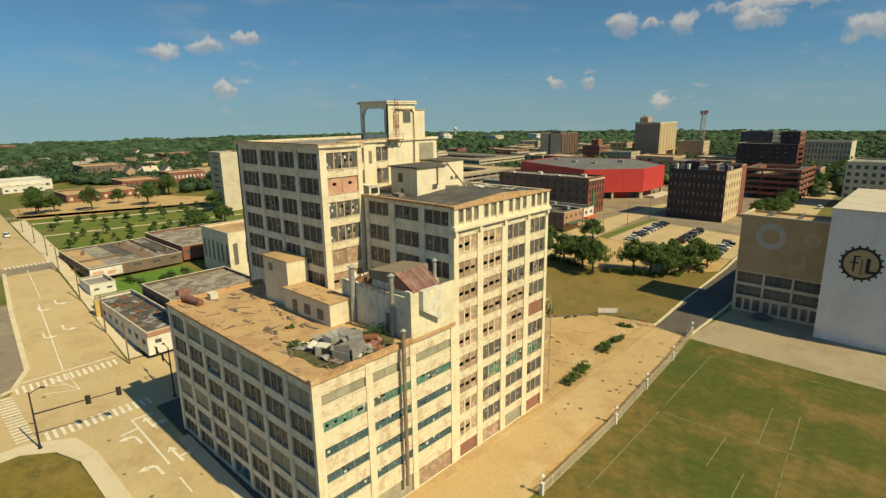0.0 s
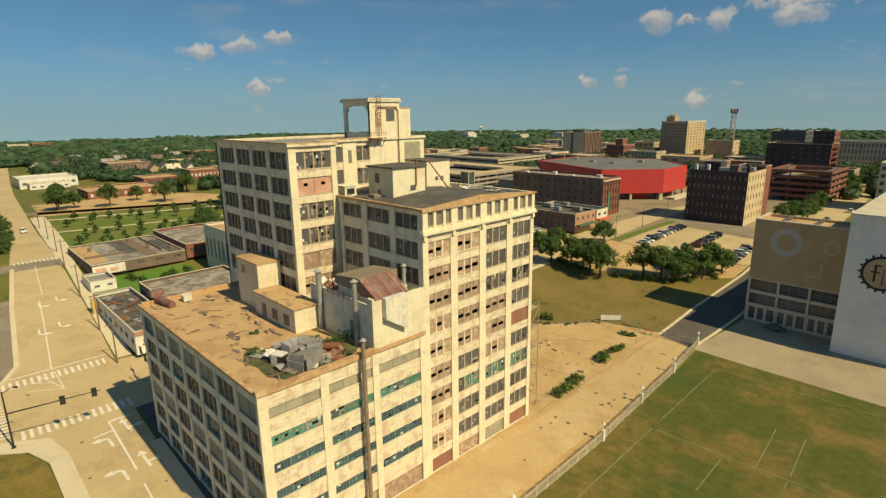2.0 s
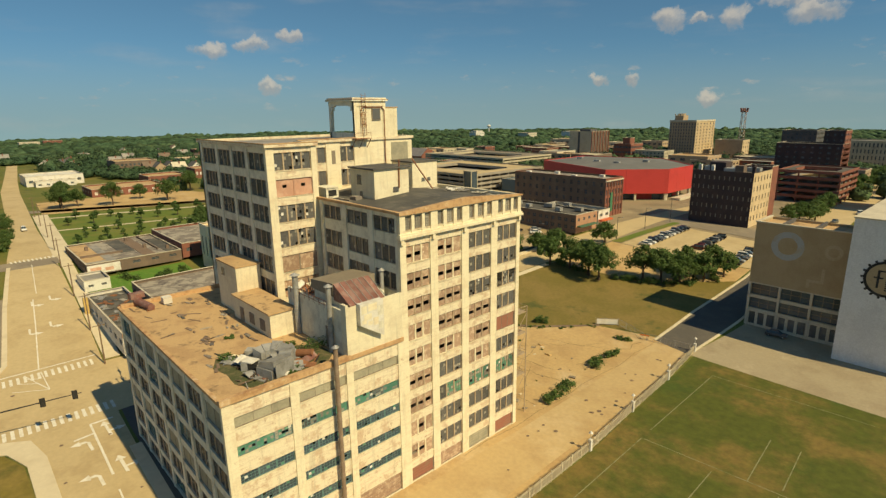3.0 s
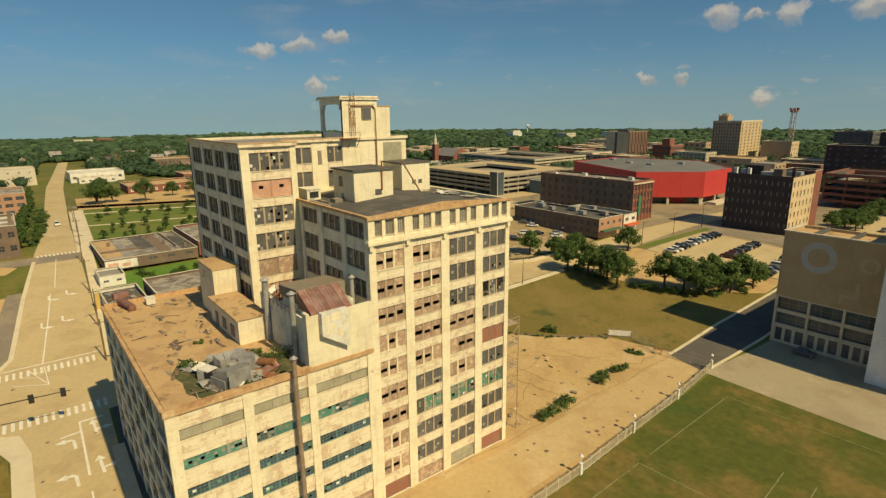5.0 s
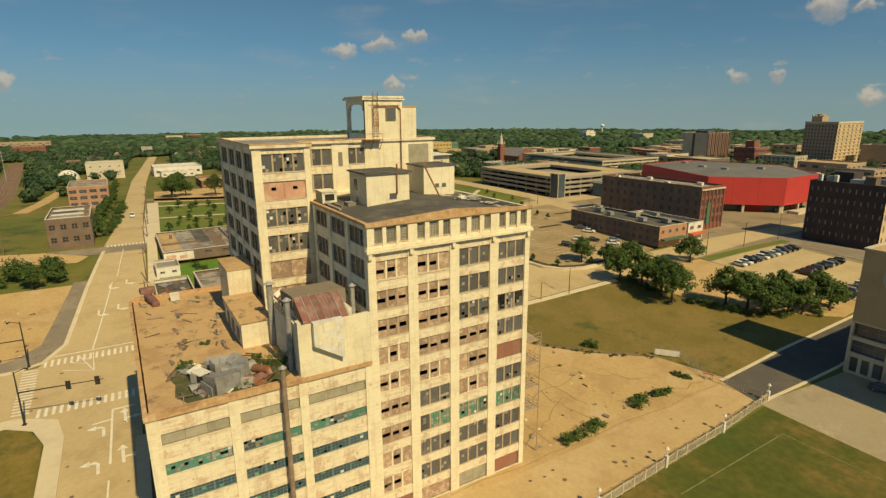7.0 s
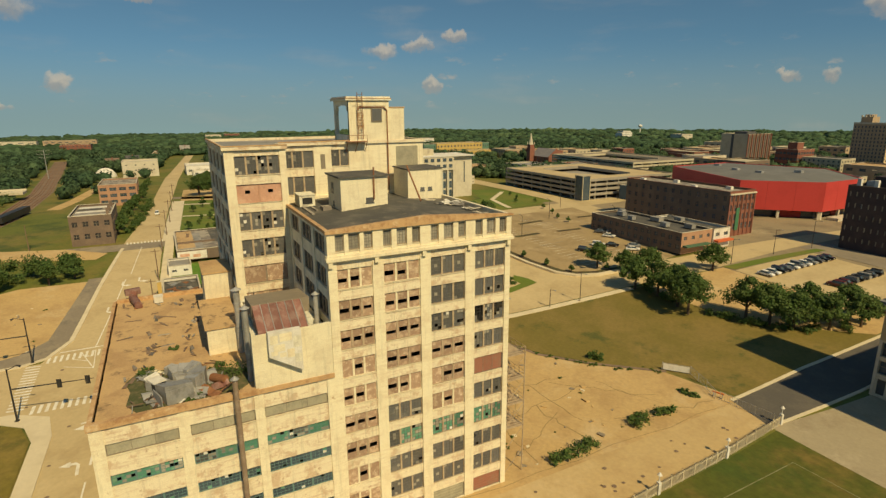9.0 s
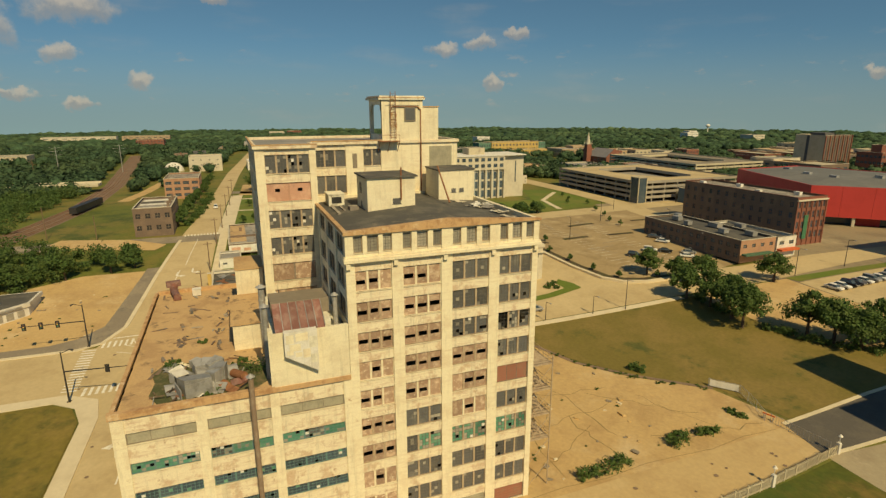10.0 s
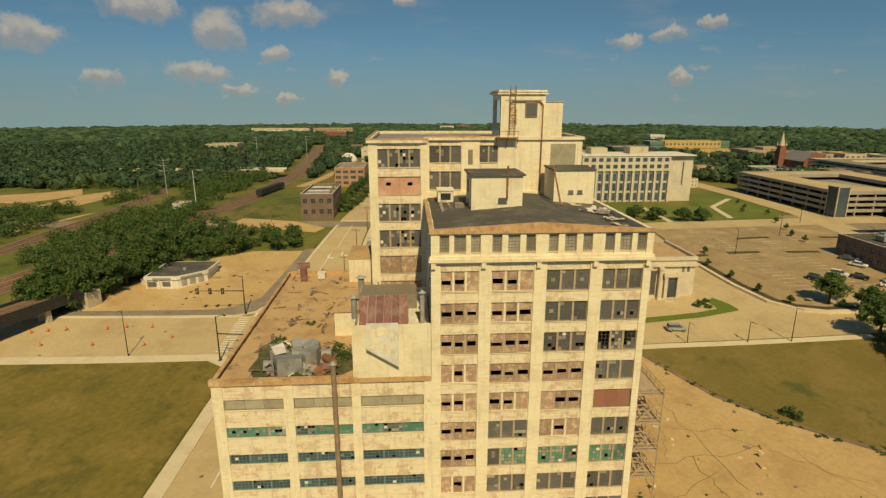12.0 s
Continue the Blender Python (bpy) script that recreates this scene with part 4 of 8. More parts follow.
for k in range(10):
    z = 35.3 - 3.66 * k - 2.9
    fpart("floor_slab", boxes((-64, FX - 0.6, 50.2, 73.2, z - 0.25, z)), INSIDE)
    if k < 9:
        for cx in (-52, -58):
            fpart("column", boxes(*[(cx - 0.3, cx + 0.3, cy - 0.3, cy + 0.3, z, z + 3.4) for cy in (55.5, 61.5, 67.7)]), INSIDE)

# low wing
LOW_BAYS = [(26.4, 33.0), (34.1, 40.6), (41.6, 48.7)]
LOW_ROWS = [(20.75 - 3.5 * k - 1.35, 20.75 - 3.5 * k) for k in range(5)] + [(0.05, 2.9)]
LOWKIND = ["ribbontan", "ribbongreen", "ribbon", "ribbon", "ribbon", "door"]
facade(factory, "E", FX + 0.06, 25.2, 49.6, 0.0, 22.6, LOW_BAYS, LOW_ROWS, lambda b, r: (LOWKIND[r], (1 + b + r) % 3 if r < 5 else 1 + b % 2), CREAM, SPANDREL)
SLOW = [(-86.0 + 5.82 * i + 0.45, -86.0 + 5.82 * (i + 1) - 0.4) for i in range(7)]
SLOW_ROWS = [(21.4 - 3.75 * k - 2.55, 21.4 - 3.75 * k) for k in range(5)] + [(0.6, 2.8)]
facade(factory, "S", 25.2, -86.5, FX - 0.5, 0.0, 22.6, SLOW, SLOW_ROWS, lambda b, r: ("ribbontan" if r in (0, 3) and (b + r) % 5 else "ribbon" if (b * 3 + r) % 7 == 0 else "glass", (b * 2 + r) % 4), GREYWALL, GREYWALL)
wall_box(factory, "wall", "W", 25.7, 42, -86.5, 0.5, 0, 22.6, BRICKTAN)
fpart("roof", boxes((-86.3, FX - 0.4, 25.5, 49.6, 22.2, 22.6), (-91, -65, 49.6, 73.4, 22.0, 22.4)), ROOFTAN, "tan gravel roof strewn with debris")
fpart("parapet", boxes((-86.5, FX - 0.4, 25.05, 25.5, 22.6, 22.95)), COPING)
fpart("parapet", boxes((FX - 0.4, FX + 0.22, 25.05, 25.55, 22.6, 23.3)), COPING)
fpart("parapet", boxes((FX - 0.4, FX + 0.22, 25.55, 41.2, 22.6, 23.3), (FX - 0.4, FX + 0.22, 41.2, 49.6, 22.6, 23.15)), COPING)
fpart("parapet", boxes((-86.5, -86.0, 25.55, 42, 22.6, 23.2)), COPING)
for k in range(6):
    z = 18.9 - 3.7 * k
    if z > 0:
        fpart("floor_slab", boxes((-85.8, FX - 0.7, 25.9, 49.0, z - 0.3, z)), INSIDE)

# rear tower
TOW_ROWS = [(46.8 - 3.78 * k - 2.6, 46.8 - 3.78 * k) for k in range(6)]
TOW_S = [(-89.2, -83.5), (-82.5, -77.6), (-76.8, -72.1), (-71.1, -65.7)]
facade(factory, "S", 41.9, -90.5, -65.5, 22.0, 47.6, TOW_S, TOW_ROWS, lambda b, r: ("broken" if (b, r) in ((1, 2), (2, 3)) else "glass", (b + 2 * r) % 4), GREYWALL, GREYWALL)
TOWE = {0: "broken", 1: "boardpink", 2: "broken", 3: "broken", 4: "boardplain", 5: "board"}
facade(factory, "E", -65.0, 41.9, 49.9, 22.4, 47.6, [(43.1, 49.0)], TOW_ROWS, lambda b, r: (TOWE[r], r % 3))
facade(factory, "E", -71.0, 49.9, 61.0, 38.0, 47.6, [(50.4, 55.2), (57.9, 60.7)], [(44.2, 46.8), (40.2, 43.0)], lambda b, r: ("glass", (b + r) % 3))
fpart("door", boxes((-71.02, -70.97, 56.2, 56.9, 44.0, 46.2)), SASH)
wall_box(factory, "wall", "E", 61.0, 73.4, -71.0, 0.5, 38.0, 47.6, CREAM)
wall_box(factory, "wall", "N", -90.5, -71.5, 73.4, 0.5, 0, 47.6, CREAM)
wall_box(factory, "wall", "W", 41.9, 73.4, -90.5, 0.5, 0, 47.6, CREAM)
wall_box(factory, "wall", "N", -71.5, -65.5, 49.9, 0.4, 38.6, 47.6, CREAM)
fpart("roof", boxes((-90.3, -71.2, 42.2, 73.2, 47.2, 47.6), (-71.2, -65.2, 42.2, 49.7, 47.2, 47.6)), ROOFGREY)
fpart("coping", boxes((-90.7, -64.7, 41.65, 42.2, 47.6, 48.05), (-65.4, -64.7, 42.2, 50.1, 47.6, 48.05), (-71.3, -65.4, 49.6, 50.1, 47.6, 48.05), (-71.3, -70.7, 50.1, 73.6, 47.6, 48.05), (-90.7, -71.3, 73.0, 73.6, 47.6, 48.05), (-90.7, -90.2, 42.2, 73.0, 47.6, 48.05)), SPANDREL)
for r in ((-90.75, -64.65, 41.6, 41.85), (-64.9, -64.65, 41.85, 50.1), (-71.1, -70.65, 50.1, 60.8)):
    fpart("flashing", boxes((*r, 48.05, 48.2)), COPING)
for k in range(7):
    z = 44.0 - 3.78 * k
    fpart("floor_slab", boxes((-90, -71.6, 42.5, 73.0, z - 0.3, z), (-71.6, -65.6, 42.5, 49.4, z - 0.3, z)), INSIDE)

# lift house on the tower: solid core, open pavilion with haunched posts
fpart("lift_house", boxes((-71.3, -70.88, 60.9, 67.5, 47.9, 54.1)), CLEANWALL, "cream lift house wall with rust streaks")
fpart("wall_frame", boxes((-71.28, -70.78, 60.9, 61.5, 47.9, 53.3), (-71.28, -70.78, 66.9, 67.48, 47.9, 53.3), (-71.28, -70.78, 60.9, 67.48, 53.3, 54.1)), CREAM)
fpart("lift_house", boxes((-76.2, -70.9, 67.5, 70.1, 47.9, 53.0)), CLEANWALL)
fpart("coping", boxes((-76.3, -70.8, 67.4, 70.2, 53.0, 53.15)), COPING)
fpart("canopy", boxes((-78.9, -70.5, 60.4, 67.8, 54.1, 54.45), (-78.7, -70.65, 60.55, 67.65, 54.45, 54.7)), GREYWALL, "weathered flat roof slab")
fpart("flashing", boxes((-78.95, -70.45, 60.35, 67.85, 54.36, 54.46)), COPING)
for px_, py_ in ((-78.4, 61.2), (-78.4, 67.1)):
    fpart("post", boxes((px_ - 0.3, px_ + 0.3, py_ - 0.3, py_ + 0.3, 47.9, 54.1)), GREYWALL)
for y0, y1 in ((60.9, 61.4), (67.0, 67.45)):
    bm = bmesh.new()
    n = 12
    for i in range(n):
        # arched beam underside
        xa, xb = -78.1 + 6.8 * i / n, -78.1 + 6.8 * (i + 1) / n
        ua, ub = abs(2 * i / n - 1), abs(2 * (i + 1) / n - 1)
        box(bm, xa, xb, y0, y1, 53.4 - 0.9 * max(ua ** 9, ub ** 9), 54.1)
    fpart("arch", bm, GREYWALL)
fpart("upstand", boxes((-78.6, -71.3, 60.9, 61.3, 47.9, 48.9)), GREYWALL)
fpart("frame", boxes((-70.87, -70.72, 64.5, 66.3, 50.9, 53.0)), SASH)
fpart("pane", boxes((-70.74, -70.69, 64.65, 66.15, 51.05, 52.85)), GLASS)
fpart("pane", boxes((-74.2, -73.2, 67.44, 67.49, 50.6, 52.4)), GLASS)
RUSTSTAIN = mat("rust_stained_stucco", (0.42, 0.25, 0.13), (0.66, 0.56, 0.38), 1.6, 0.42, 0.58, fine=8, stain=(0.26, 0.12, 0.06), stain_scale=2.0, stain_lo=0.55)
ladder = bmesh.new()
for y in (62.2, 63.0):
    tube(ladder, (-70.4, y, 48.3), (-70.4, y, 55.3), 0.05)
for i in range(18):
    tube(ladder, (-70.4, 62.2, 48.5 + i * 0.38), (-70.4, 63.0, 48.5 + i * 0.38), 0.03, seg=6)
for z in (50.2, 51.2, 52.2, 53.2):
    for k in range(6):
        a0, a1 = math.pi * k / 6, math.pi * (k + 1) / 6
        tube(ladder, (-70.4 + 0.6 * math.sin(a0), 62.6 - 0.42 * math.cos(a0), z), (-70.4 + 0.6 * math.sin(a1), 62.6 - 0.42 * math.cos(a1), z), 0.03, seg=5)
fpart("ladder", ladder, RUST, "rusty caged ladder")
fpart("rust_plate", boxes((-70.87, -70.8, 62.2, 63.3, 49.8, 52.2)), RUSTSTAIN)
bm = boxes((-71, -69.6, 60.2, 63.4, 47.9, 48.0))
for y in (60.25, 61.8, 63.35):
    tube(bm, (-69.65, y, 48.0), (-69.65, y, 48.9), 0.03, seg=5)
    tube(bm, (-70.95, y, 46.4), (-69.7, y, 47.9), 0.06, seg=5)
tube(bm, (-69.65, 60.2, 48.9), (-69.65, 63.4, 48.9), 0.035, seg=5)
fpart("balcony", bm, RUST, "rusty ladder landing with brackets")
fpart("downpipe", (lambda b: (tube(b, (-70.72, 67.1, 40), (-70.72, 67.1, 52.6), 0.1), tube(b, (-70.72, 67.1, 52.6), (-70.72, 66.6, 53.1), 0.1), tube(b, (-70.72, 66.6, 53.1), (-70.72, 62.6, 53.1), 0.08), tube(b, (-70.72, 62.6, 53.1), (-70.72, 62.2, 52.5), 0.08), b)[-1])(bmesh.new()), RUST)


def roof_hut(x0, x1, y0, y1, z0, z1, label, overhang=0.3, wins=(), roof=None):
    """Flat-roofed masonry hut on the factory roof."""
    bm = boxes((x0, x1, y0, y1, z0, z1))
    ob = fpart("roof_hut", bm, CLEANWALL, label)
    part("hut_roof", boxes((x0 - overhang, x1 + overhang, y0 - overhang, y1 + overhang, z1, z1 + 0.22)), roof or ROOFDARK, ob)
    for side, u, z, w, h in wins:
        plane = {"S": y0, "E": x1}[side]
        bmw = boxes((-w / 2, w / 2, -0.05, 0.02, 0, h))
        box(bmw, -w / 2 - 0.08, w / 2 + 0.08, -0.1, 0.02, -0.1, 0.0)
        part("hut_window", mesh_of("hut_window", bmw, GLASS), None, ob, "", side_pose(side, u, plane, z))
    return ob


roof_hut(-64.3, -58.1, 55.3, 61.9, 38.9, 43.9, "cream plastered lift hut on the dark roof", 0.3, (("E", 59.3, 40.4, 1.1, 0.7), ("S", -62.0, 41.6, 1.1, 1.4), ("S", -61.6, 39.8, 0.7, 0.7)))
roof_hut(-69.5, -63.9, 67.5, 73.2, 38.9, 43.8, "cream plastered hut at the roof edge", 0.15, (("E", 69.9, 40.6, 0.7, 0.5), ("E", 71.2, 40.6, 0.7, 0.5)))
vb = fpart("vent_box", boxes((-68.4, -65.4, 51.4, 53.6, 39.3, 40.9), (-68.5, -65.3, 51.3, 53.7, 40.9, 41.05)), GREYWALL)
part("grille", boxes((-65.4, -65.34, 51.8, 53.2, 39.7, 40.6)), BLACKST, vb)
fpart("curb", boxes((-64.6, -59.0, 51.5, 51.9, 39.15, 39.45), (-64.6, -61.0, 52.6, 52.9, 39.2, 39.5)), ROOFPATCH)
fpart("curb", boxes((-62.0, -60.4, 53.4, 54.6, 39.3, 39.9)), ROOFPATCH)
fpart("pipe", (lambda b: (tube(b, (-58.0, 59.9, 40.9), (-57.9, 59.9, 45.2), 0.12), b)[1])(bmesh.new()), RUST)
fpart("brace", (lambda b: (tube(b, (-58.2, 67.0, 40), (-63.6, 67.2, 44.6), 0.12), b)[1])(bmesh.new()), RUST)
fpart("wall_panel", boxes((-70.99, -70.93, 68.6, 72.4, 42.0, 47.0)), BOARDTAN)

# stair head, shed and machine house on the low roof
roof_hut(-77.5, -70.2, 38.0, 41.8, 22.5, 29.9, "cream stair head on the low roof", 0.12, (("S", -75.2, 28.0, 1.0, 1.1),), ROOFTAN)
shed = fpart("roof_hut", boxes((-70.2, -58.1, 37.2, 41.0, 22.5, 26.0)), CLEANWALL, "long low cream shed with a tan roof")
part("hut_roof", boxes((-70.3, -57.9, 36.95, 41.2, 26.0, 26.2)), ROOFTAN, shed)
for u, w, h in ((-67.2, 1.2, 2.1), (-63.9, 1.5, 1.6), (-60.5, 1.5, 1.6)):
    part("hut_window", boxes((u - w / 2, u + w / 2, 37.12, 37.19, 23.2 if h < 2 else 22.7, 23.2 + h if h < 2 else 24.8)), SASH, shed)
mh = fpart("machine_house", boxes((-60.5, FX + 0.0, 41.3, 41.8, 22.6, 28.6), (-60.5, -60.0, 41.8, 49.5, 22.6, 28.4), (FX - 0.5, FX, 41.8, 49.5, 23.15, 29.3), (-60.0, FX - 0.5, 41.8, 49.5, 27.6, 28.0)), GREYWALL, "weathered machine house on the low roof")
part("house_wall", boxes((FX - 0.02, FX + 0.08, 41.3, 49.55, 23.15, 29.4)), CLEANWALL, mh)
part("pier", boxes((FX - 1.0, FX + 0.12, 40.9, 41.3, 22.6, 29.7)), CLEANWALL, mh)
bm = bmesh.new()
pts = [(42.5, 29.6), (46.0, 29.6), (46.0, 24.7), (42.5, 26.9)]
f0 = [bm.verts.new((FX + 0.85, y, z)) for y, z in pts]
b0 = [bm.verts.new((FX + 0.0, y, z)) for y, z in pts]
bm.faces.new(f0)
for i in range(4):
    bm.faces.new((f0[i], b0[i], b0[(i + 1) % 4], f0[(i + 1) % 4]))
bmesh.ops.recalc_face_normals(bm, faces=bm.faces)
part("chute", bm, WHITEP, mh, "patched white wall box with a slanted foot")
bm = boxes((-54.0, -46.6, 41.9, 47.9, 28.0, 29.8))
part("monitor", bm, GREYWALL, mh)
bm = bmesh.new()
prism(bm, [(-54.3, 41.6), (-48.9, 41.6), (-48.9, 48.1), (-54.3, 48.1)], 29.8, lambda x, y: 31.0 + (x + 54.3) * 0.1)
part("house_roof", bm, OLDASPH, mh)
for i in range(6):
    bm = bmesh.new()
    y0, y1 = 41.7 + i * 0.9, 41.7 + (i + 1) * 0.9 - 0.05
    prism(bm, [(-48.9, y0), (-45.3, y0), (-45.3, y1), (-48.9, y1)], 29.3, lambda x, y: 31.45 - (x + 48.9) / 3.6 * 1.95 - (0.25 if i == 5 and x > -46 else 0))
    part("roof_sheet", bm, RUSTRED, mh)
    part("seam", (lambda b: (tube(b, (-48.9, y1 + 0.02, 31.5), (-45.3, y1 + 0.02, 29.55), 0.05, seg=5), b)[1])(bmesh.new()), GALV, mh)
rng = random.Random(9)
for k, (y0, y1, z0, z1) in enumerate(((42.7, 43.5, 28.3, 29.3), (43.7, 45.0, 28.5, 29.4), (45.1, 45.9, 27.6, 28.9), (43.0, 44.2, 27.4, 28.2), (44.4, 45.2, 26.5, 27.5), (45.2, 45.9, 25.8, 26.8), (43.6, 44.3, 26.7, 27.2), (42.7, 43.4, 27.0, 27.5))):
    part("patch", boxes((FX + 0.85, FX + 0.854 + 0.008 * (k % 3), y0, y1, z0, z1)), (CLEANWALL, CREAM, GREYWALL)[k % 3], mh)
part("door", boxes((-50.6, -49.0, 41.22, 41.29, 22.7, 25.6)), SASH, mh)


def vent_pipe(x, y, z0, z1, r, material, label):
    ob = thing("vent_pipe", label, "pipe", x, y, z0)
    h = z1 - z0
    bm = bmesh.new()
    tube(bm, (0, 0, 0), (0, 0, h), r, seg=16)
    part("riser", bm, material, ob)
    for i in range(int(h / 3.2) + 1):
        z = 0.15 + i * 3.2
        if z < h - 0.3:
            bm = bmesh.new()
            tube(bm, (0, 0, z), (0, 0, z + 0.1), r * 1.15, seg=16)
            part("flange", bm, material, ob)
    bm = bmesh.new()
    tube(bm, (0, 0, h + 0.15), (0, 0, h + 0.5), r * 1.7, r * 0.2, seg=16)
    for k in range(3):
        a = k * math.tau / 3
        tube(bm, (r * 0.9 * math.cos(a), r * 0.9 * math.sin(a), h - 0.2), (r * 1.3 * math.cos(a), r * 1.3 * math.sin(a), h + 0.18), 0.03, seg=5)
    part("cap", bm, GALV, ob, "pale conical rain cap")
    return ob


vent_pipe(-44.45, 38.8, 2.4, 25.1, 0.28, DUSTPIPE, "tall brown steel vent stack clamped to the facade")
vent_pipe(-48.8, 40.9, 22.6, 31.2, 0.33, GALV, "galvanised vent stack beside the machine house")
vent_pipe(-48.2, 48.7, 28.0, 31.8, 0.28, GALV, "galvanised vent stack beside the tall block")
vent_pipe(-57.5, 41.0, 22.6, 30.8, 0.4, GALV, "dented galvanised duct rising beside the machine house")

factory.matrix_basis = pose(-65, 50, 0)
for child in factory.children:
    child.matrix_parent_inverse = pose(65, -50, 0)

# ---- surrounding buildings ----


def round_sign(parent, x, y, z, r, ring, disc, teeth):
    """Toothed wheel painted on a wall, facing -y."""
    bm = bmesh.new()
    n = 40
    a = [[bm.verts.new((x + rr * math.cos(k * math.tau / n), y - 0.06, z + rr * math.sin(k * math.tau / n))) for k in range(n)] for rr in (r, r * 0.86)]
    b = [[bm.verts.new((v.co.x, y - 0.01, v.co.z)) for v in row] for row in a]
    for k in range(n):
        j = (k + 1) % n
        bm.faces.new((a[0][k], a[1][k], a[1][j], a[0][j]))
        bm.faces.new((a[0][j], b[0][j], b[0][k], a[0][k]))
        bm.faces.new((a[1][k], b[1][k], b[1][j], a[1][j]))
    for k in range(teeth):
        t = k * math.tau / teeth
        c, s = math.cos(t), math.sin(t)
        h = r * 0.06
        pts = [(r * c - h * s, r * s + h * c), (r * c + h * s, r * s - h * c), (r * 1.12 * c + h * s, r * 1.12 * s - h * c), (r * 1.12 * c - h * s, r * 1.12 * s + h * c)]
        f = [bm.verts.new((x + p, y - 0.06, z + q)) for p, q in pts]
        bm.faces.new(f)
    bmesh.ops.recalc_face_normals(bm, faces=bm.faces)
    part("ring", bm, ring, parent, "black toothed ring")
    if disc:
        bm = bmesh.new()
        bm.faces.new([bm.verts.new((x + r * 0.86 * math.cos(k * math.tau / n), y - 0.03, z + r * 0.86 * math.sin(k * math.tau / n))) for k in range(n)])
        part("disc", bm, disc, parent)


BLUEPAINT = mat("faded_blue_paint", (0.40, 0.42, 0.42), (0.42, 0.36, 0.27), 0.5, fine=3)
PALEPAINT = mat("faded_pale_paint", (0.47, 0.38, 0.25), (0.43, 0.34, 0.21), 0.4, fine=3)
BLACKP = mat("black_paint", (0.03, 0.03, 0.032), (0.05, 0.05, 0.05), 0.5)

# tan mural building
mural = thing("mural_building", "tan concrete mill with faded painted rings above dark windows", "building", -23.7, 160, 0.8)
MB = 0.8
part("wall", boxes((-9.7, 9.7, -14.0, -13.5, 11.2, 25.6)), MURALTAN, mural, "tan wall with a faded mural")
for r in ((-9.7, -9.2, -13.5, -3.8), (9.2, 9.7, -13.5, -3.8), (-9.2, 9.2, -4.3, -3.8)):
    part("wall", boxes((*r, 0, 25.6)), MURALTAN, mural)
part("roof", boxes((-9.2, 9.2, -13.5, -4.3, 24.6, 25.0)), ROOFTAN, mural)
part("skylight", boxes((-4.6, -4.2, -13.4, -4.4, 25.0, 25.9)), DARKGREY, mural)
part("skylight", boxes((1.8, 2.2, -13.4, -4.4, 25.0, 25.9)), DARKGREY, mural)
part("coping", boxes((-9.9, 9.9, -14.2, -13.6, 25.6, 25.85), (-9.9, -9.3, -13.6, -3.6, 25.6, 25.85), (9.3, 9.9, -13.6, -3.6, 25.6, 25.85)), LIMESTONE, mural)
for cx in (-9.45, -3.1, 3.25, 9.45):
    part("pilaster", boxes((cx - 0.25, cx + 0.25, -14.05, -13.5, 0, 11.2)), LIMESTONE, mural)
for z0, z1 in ((0, 0.9), (3.9, 4.8), (7.4, 8.2), (10.9, 11.2)):
    part("spandrel", boxes((-9.2, 9.2, -13.95, -13.5, z0, z1)), LIMESTONE, mural)
part("floor_slab", boxes((-9.2, 9.2, -12.5, -12.3, 0, 11.2)), INSIDE, mural)
for c0, c1 in ((-9.2, -3.35), (-2.85, 3.0), (3.5, 9.2)):
    for z0, z1 in ((4.8, 7.4), (8.2, 10.9)):
        ob = part("window", boxes(*[(c0 + (c1 - c0) * k / 3 - 0.05, c0 + (c1 - c0) * k / 3 + 0.05, -13.25, -13.15, z0, z1) for k in range(4)], (c0, c1, -13.24, -13.16, (z0 + z1) / 2 - 0.05, (z0 + z1) / 2 + 0.05)), SASH, mural)
        for k in range(3):
            part("pane", boxes((c0 + (c1 - c0) * k / 3 + 0.05, c0 + (c1 - c0) * (k + 1) / 3 - 0.05, -13.21, -13.19, z0, z1)), GLASSBLUE, ob)
    for k in range(3):
        a, b = c0 + (c1 - c0) * k / 3 + 0.3, c0 + (c1 - c0) * (k + 1) / 3 - 0.3
        part("pier", boxes((a - 0.6, a, -13.9, -13.5, 0.9, 3.9)), LIMESTONE, mural)
        ob = part("window", boxes((a, b, -13.75, -13.7, 0.9, 3.9)), GLASS, mural)
for x, z, r, m in ((-2.8, 20.9, 3.3, BLUEPAINT), (6.0, 20.9, 1.7, PALEPAINT)):
    bm = bmesh.new()
    n = 36
    rows_ = [[bm.verts.new((x + rr * math.cos(k * math.tau / n), yy, z + rr * math.sin(k * math.tau / n))) for k in range(n)] for rr, yy in ((r, -14.0), (r, -14.02), (r * 0.6, -14.02), (r * 0.6, -14.0))]
    for i in range(3):
        for k in range(n):
            bm.faces.new((rows_[i][k], rows_[i][(k + 1) % n], rows_[i + 1][(k + 1) % n], rows_[i + 1][k]))
    bmesh.ops.recalc_face_normals(bm, faces=bm.faces)
    part("painted_ring", bm, m, mural)
part("painted_step", boxes((2.4, 5.0, -14.02, -14.0, 13.6, 14.2), (4.4, 5.0, -14.02, -14.0, 14.2, 17.0), (1.8, 2.4, -14.02, -14.0, 12.2, 14.2)), PALEPAINT, mural)

white = thing("white_building", "tall plain white-painted building with a black wheel emblem", "building", -1, 160, 0.5)
part("wall", boxes((-13, 13, -20.4, 20, 0, 30.3)), WHITEWALL, white, "smooth bluish-white painted wall")
part("roof", boxes((-13.2, 13.2, -20.6, 20.2, 30.3, 30.55)), LIMESTONE, white)
round_sign(white, -6.5, -20.4, 18.9, 3.6, BLACKP, MURALTAN, 18)
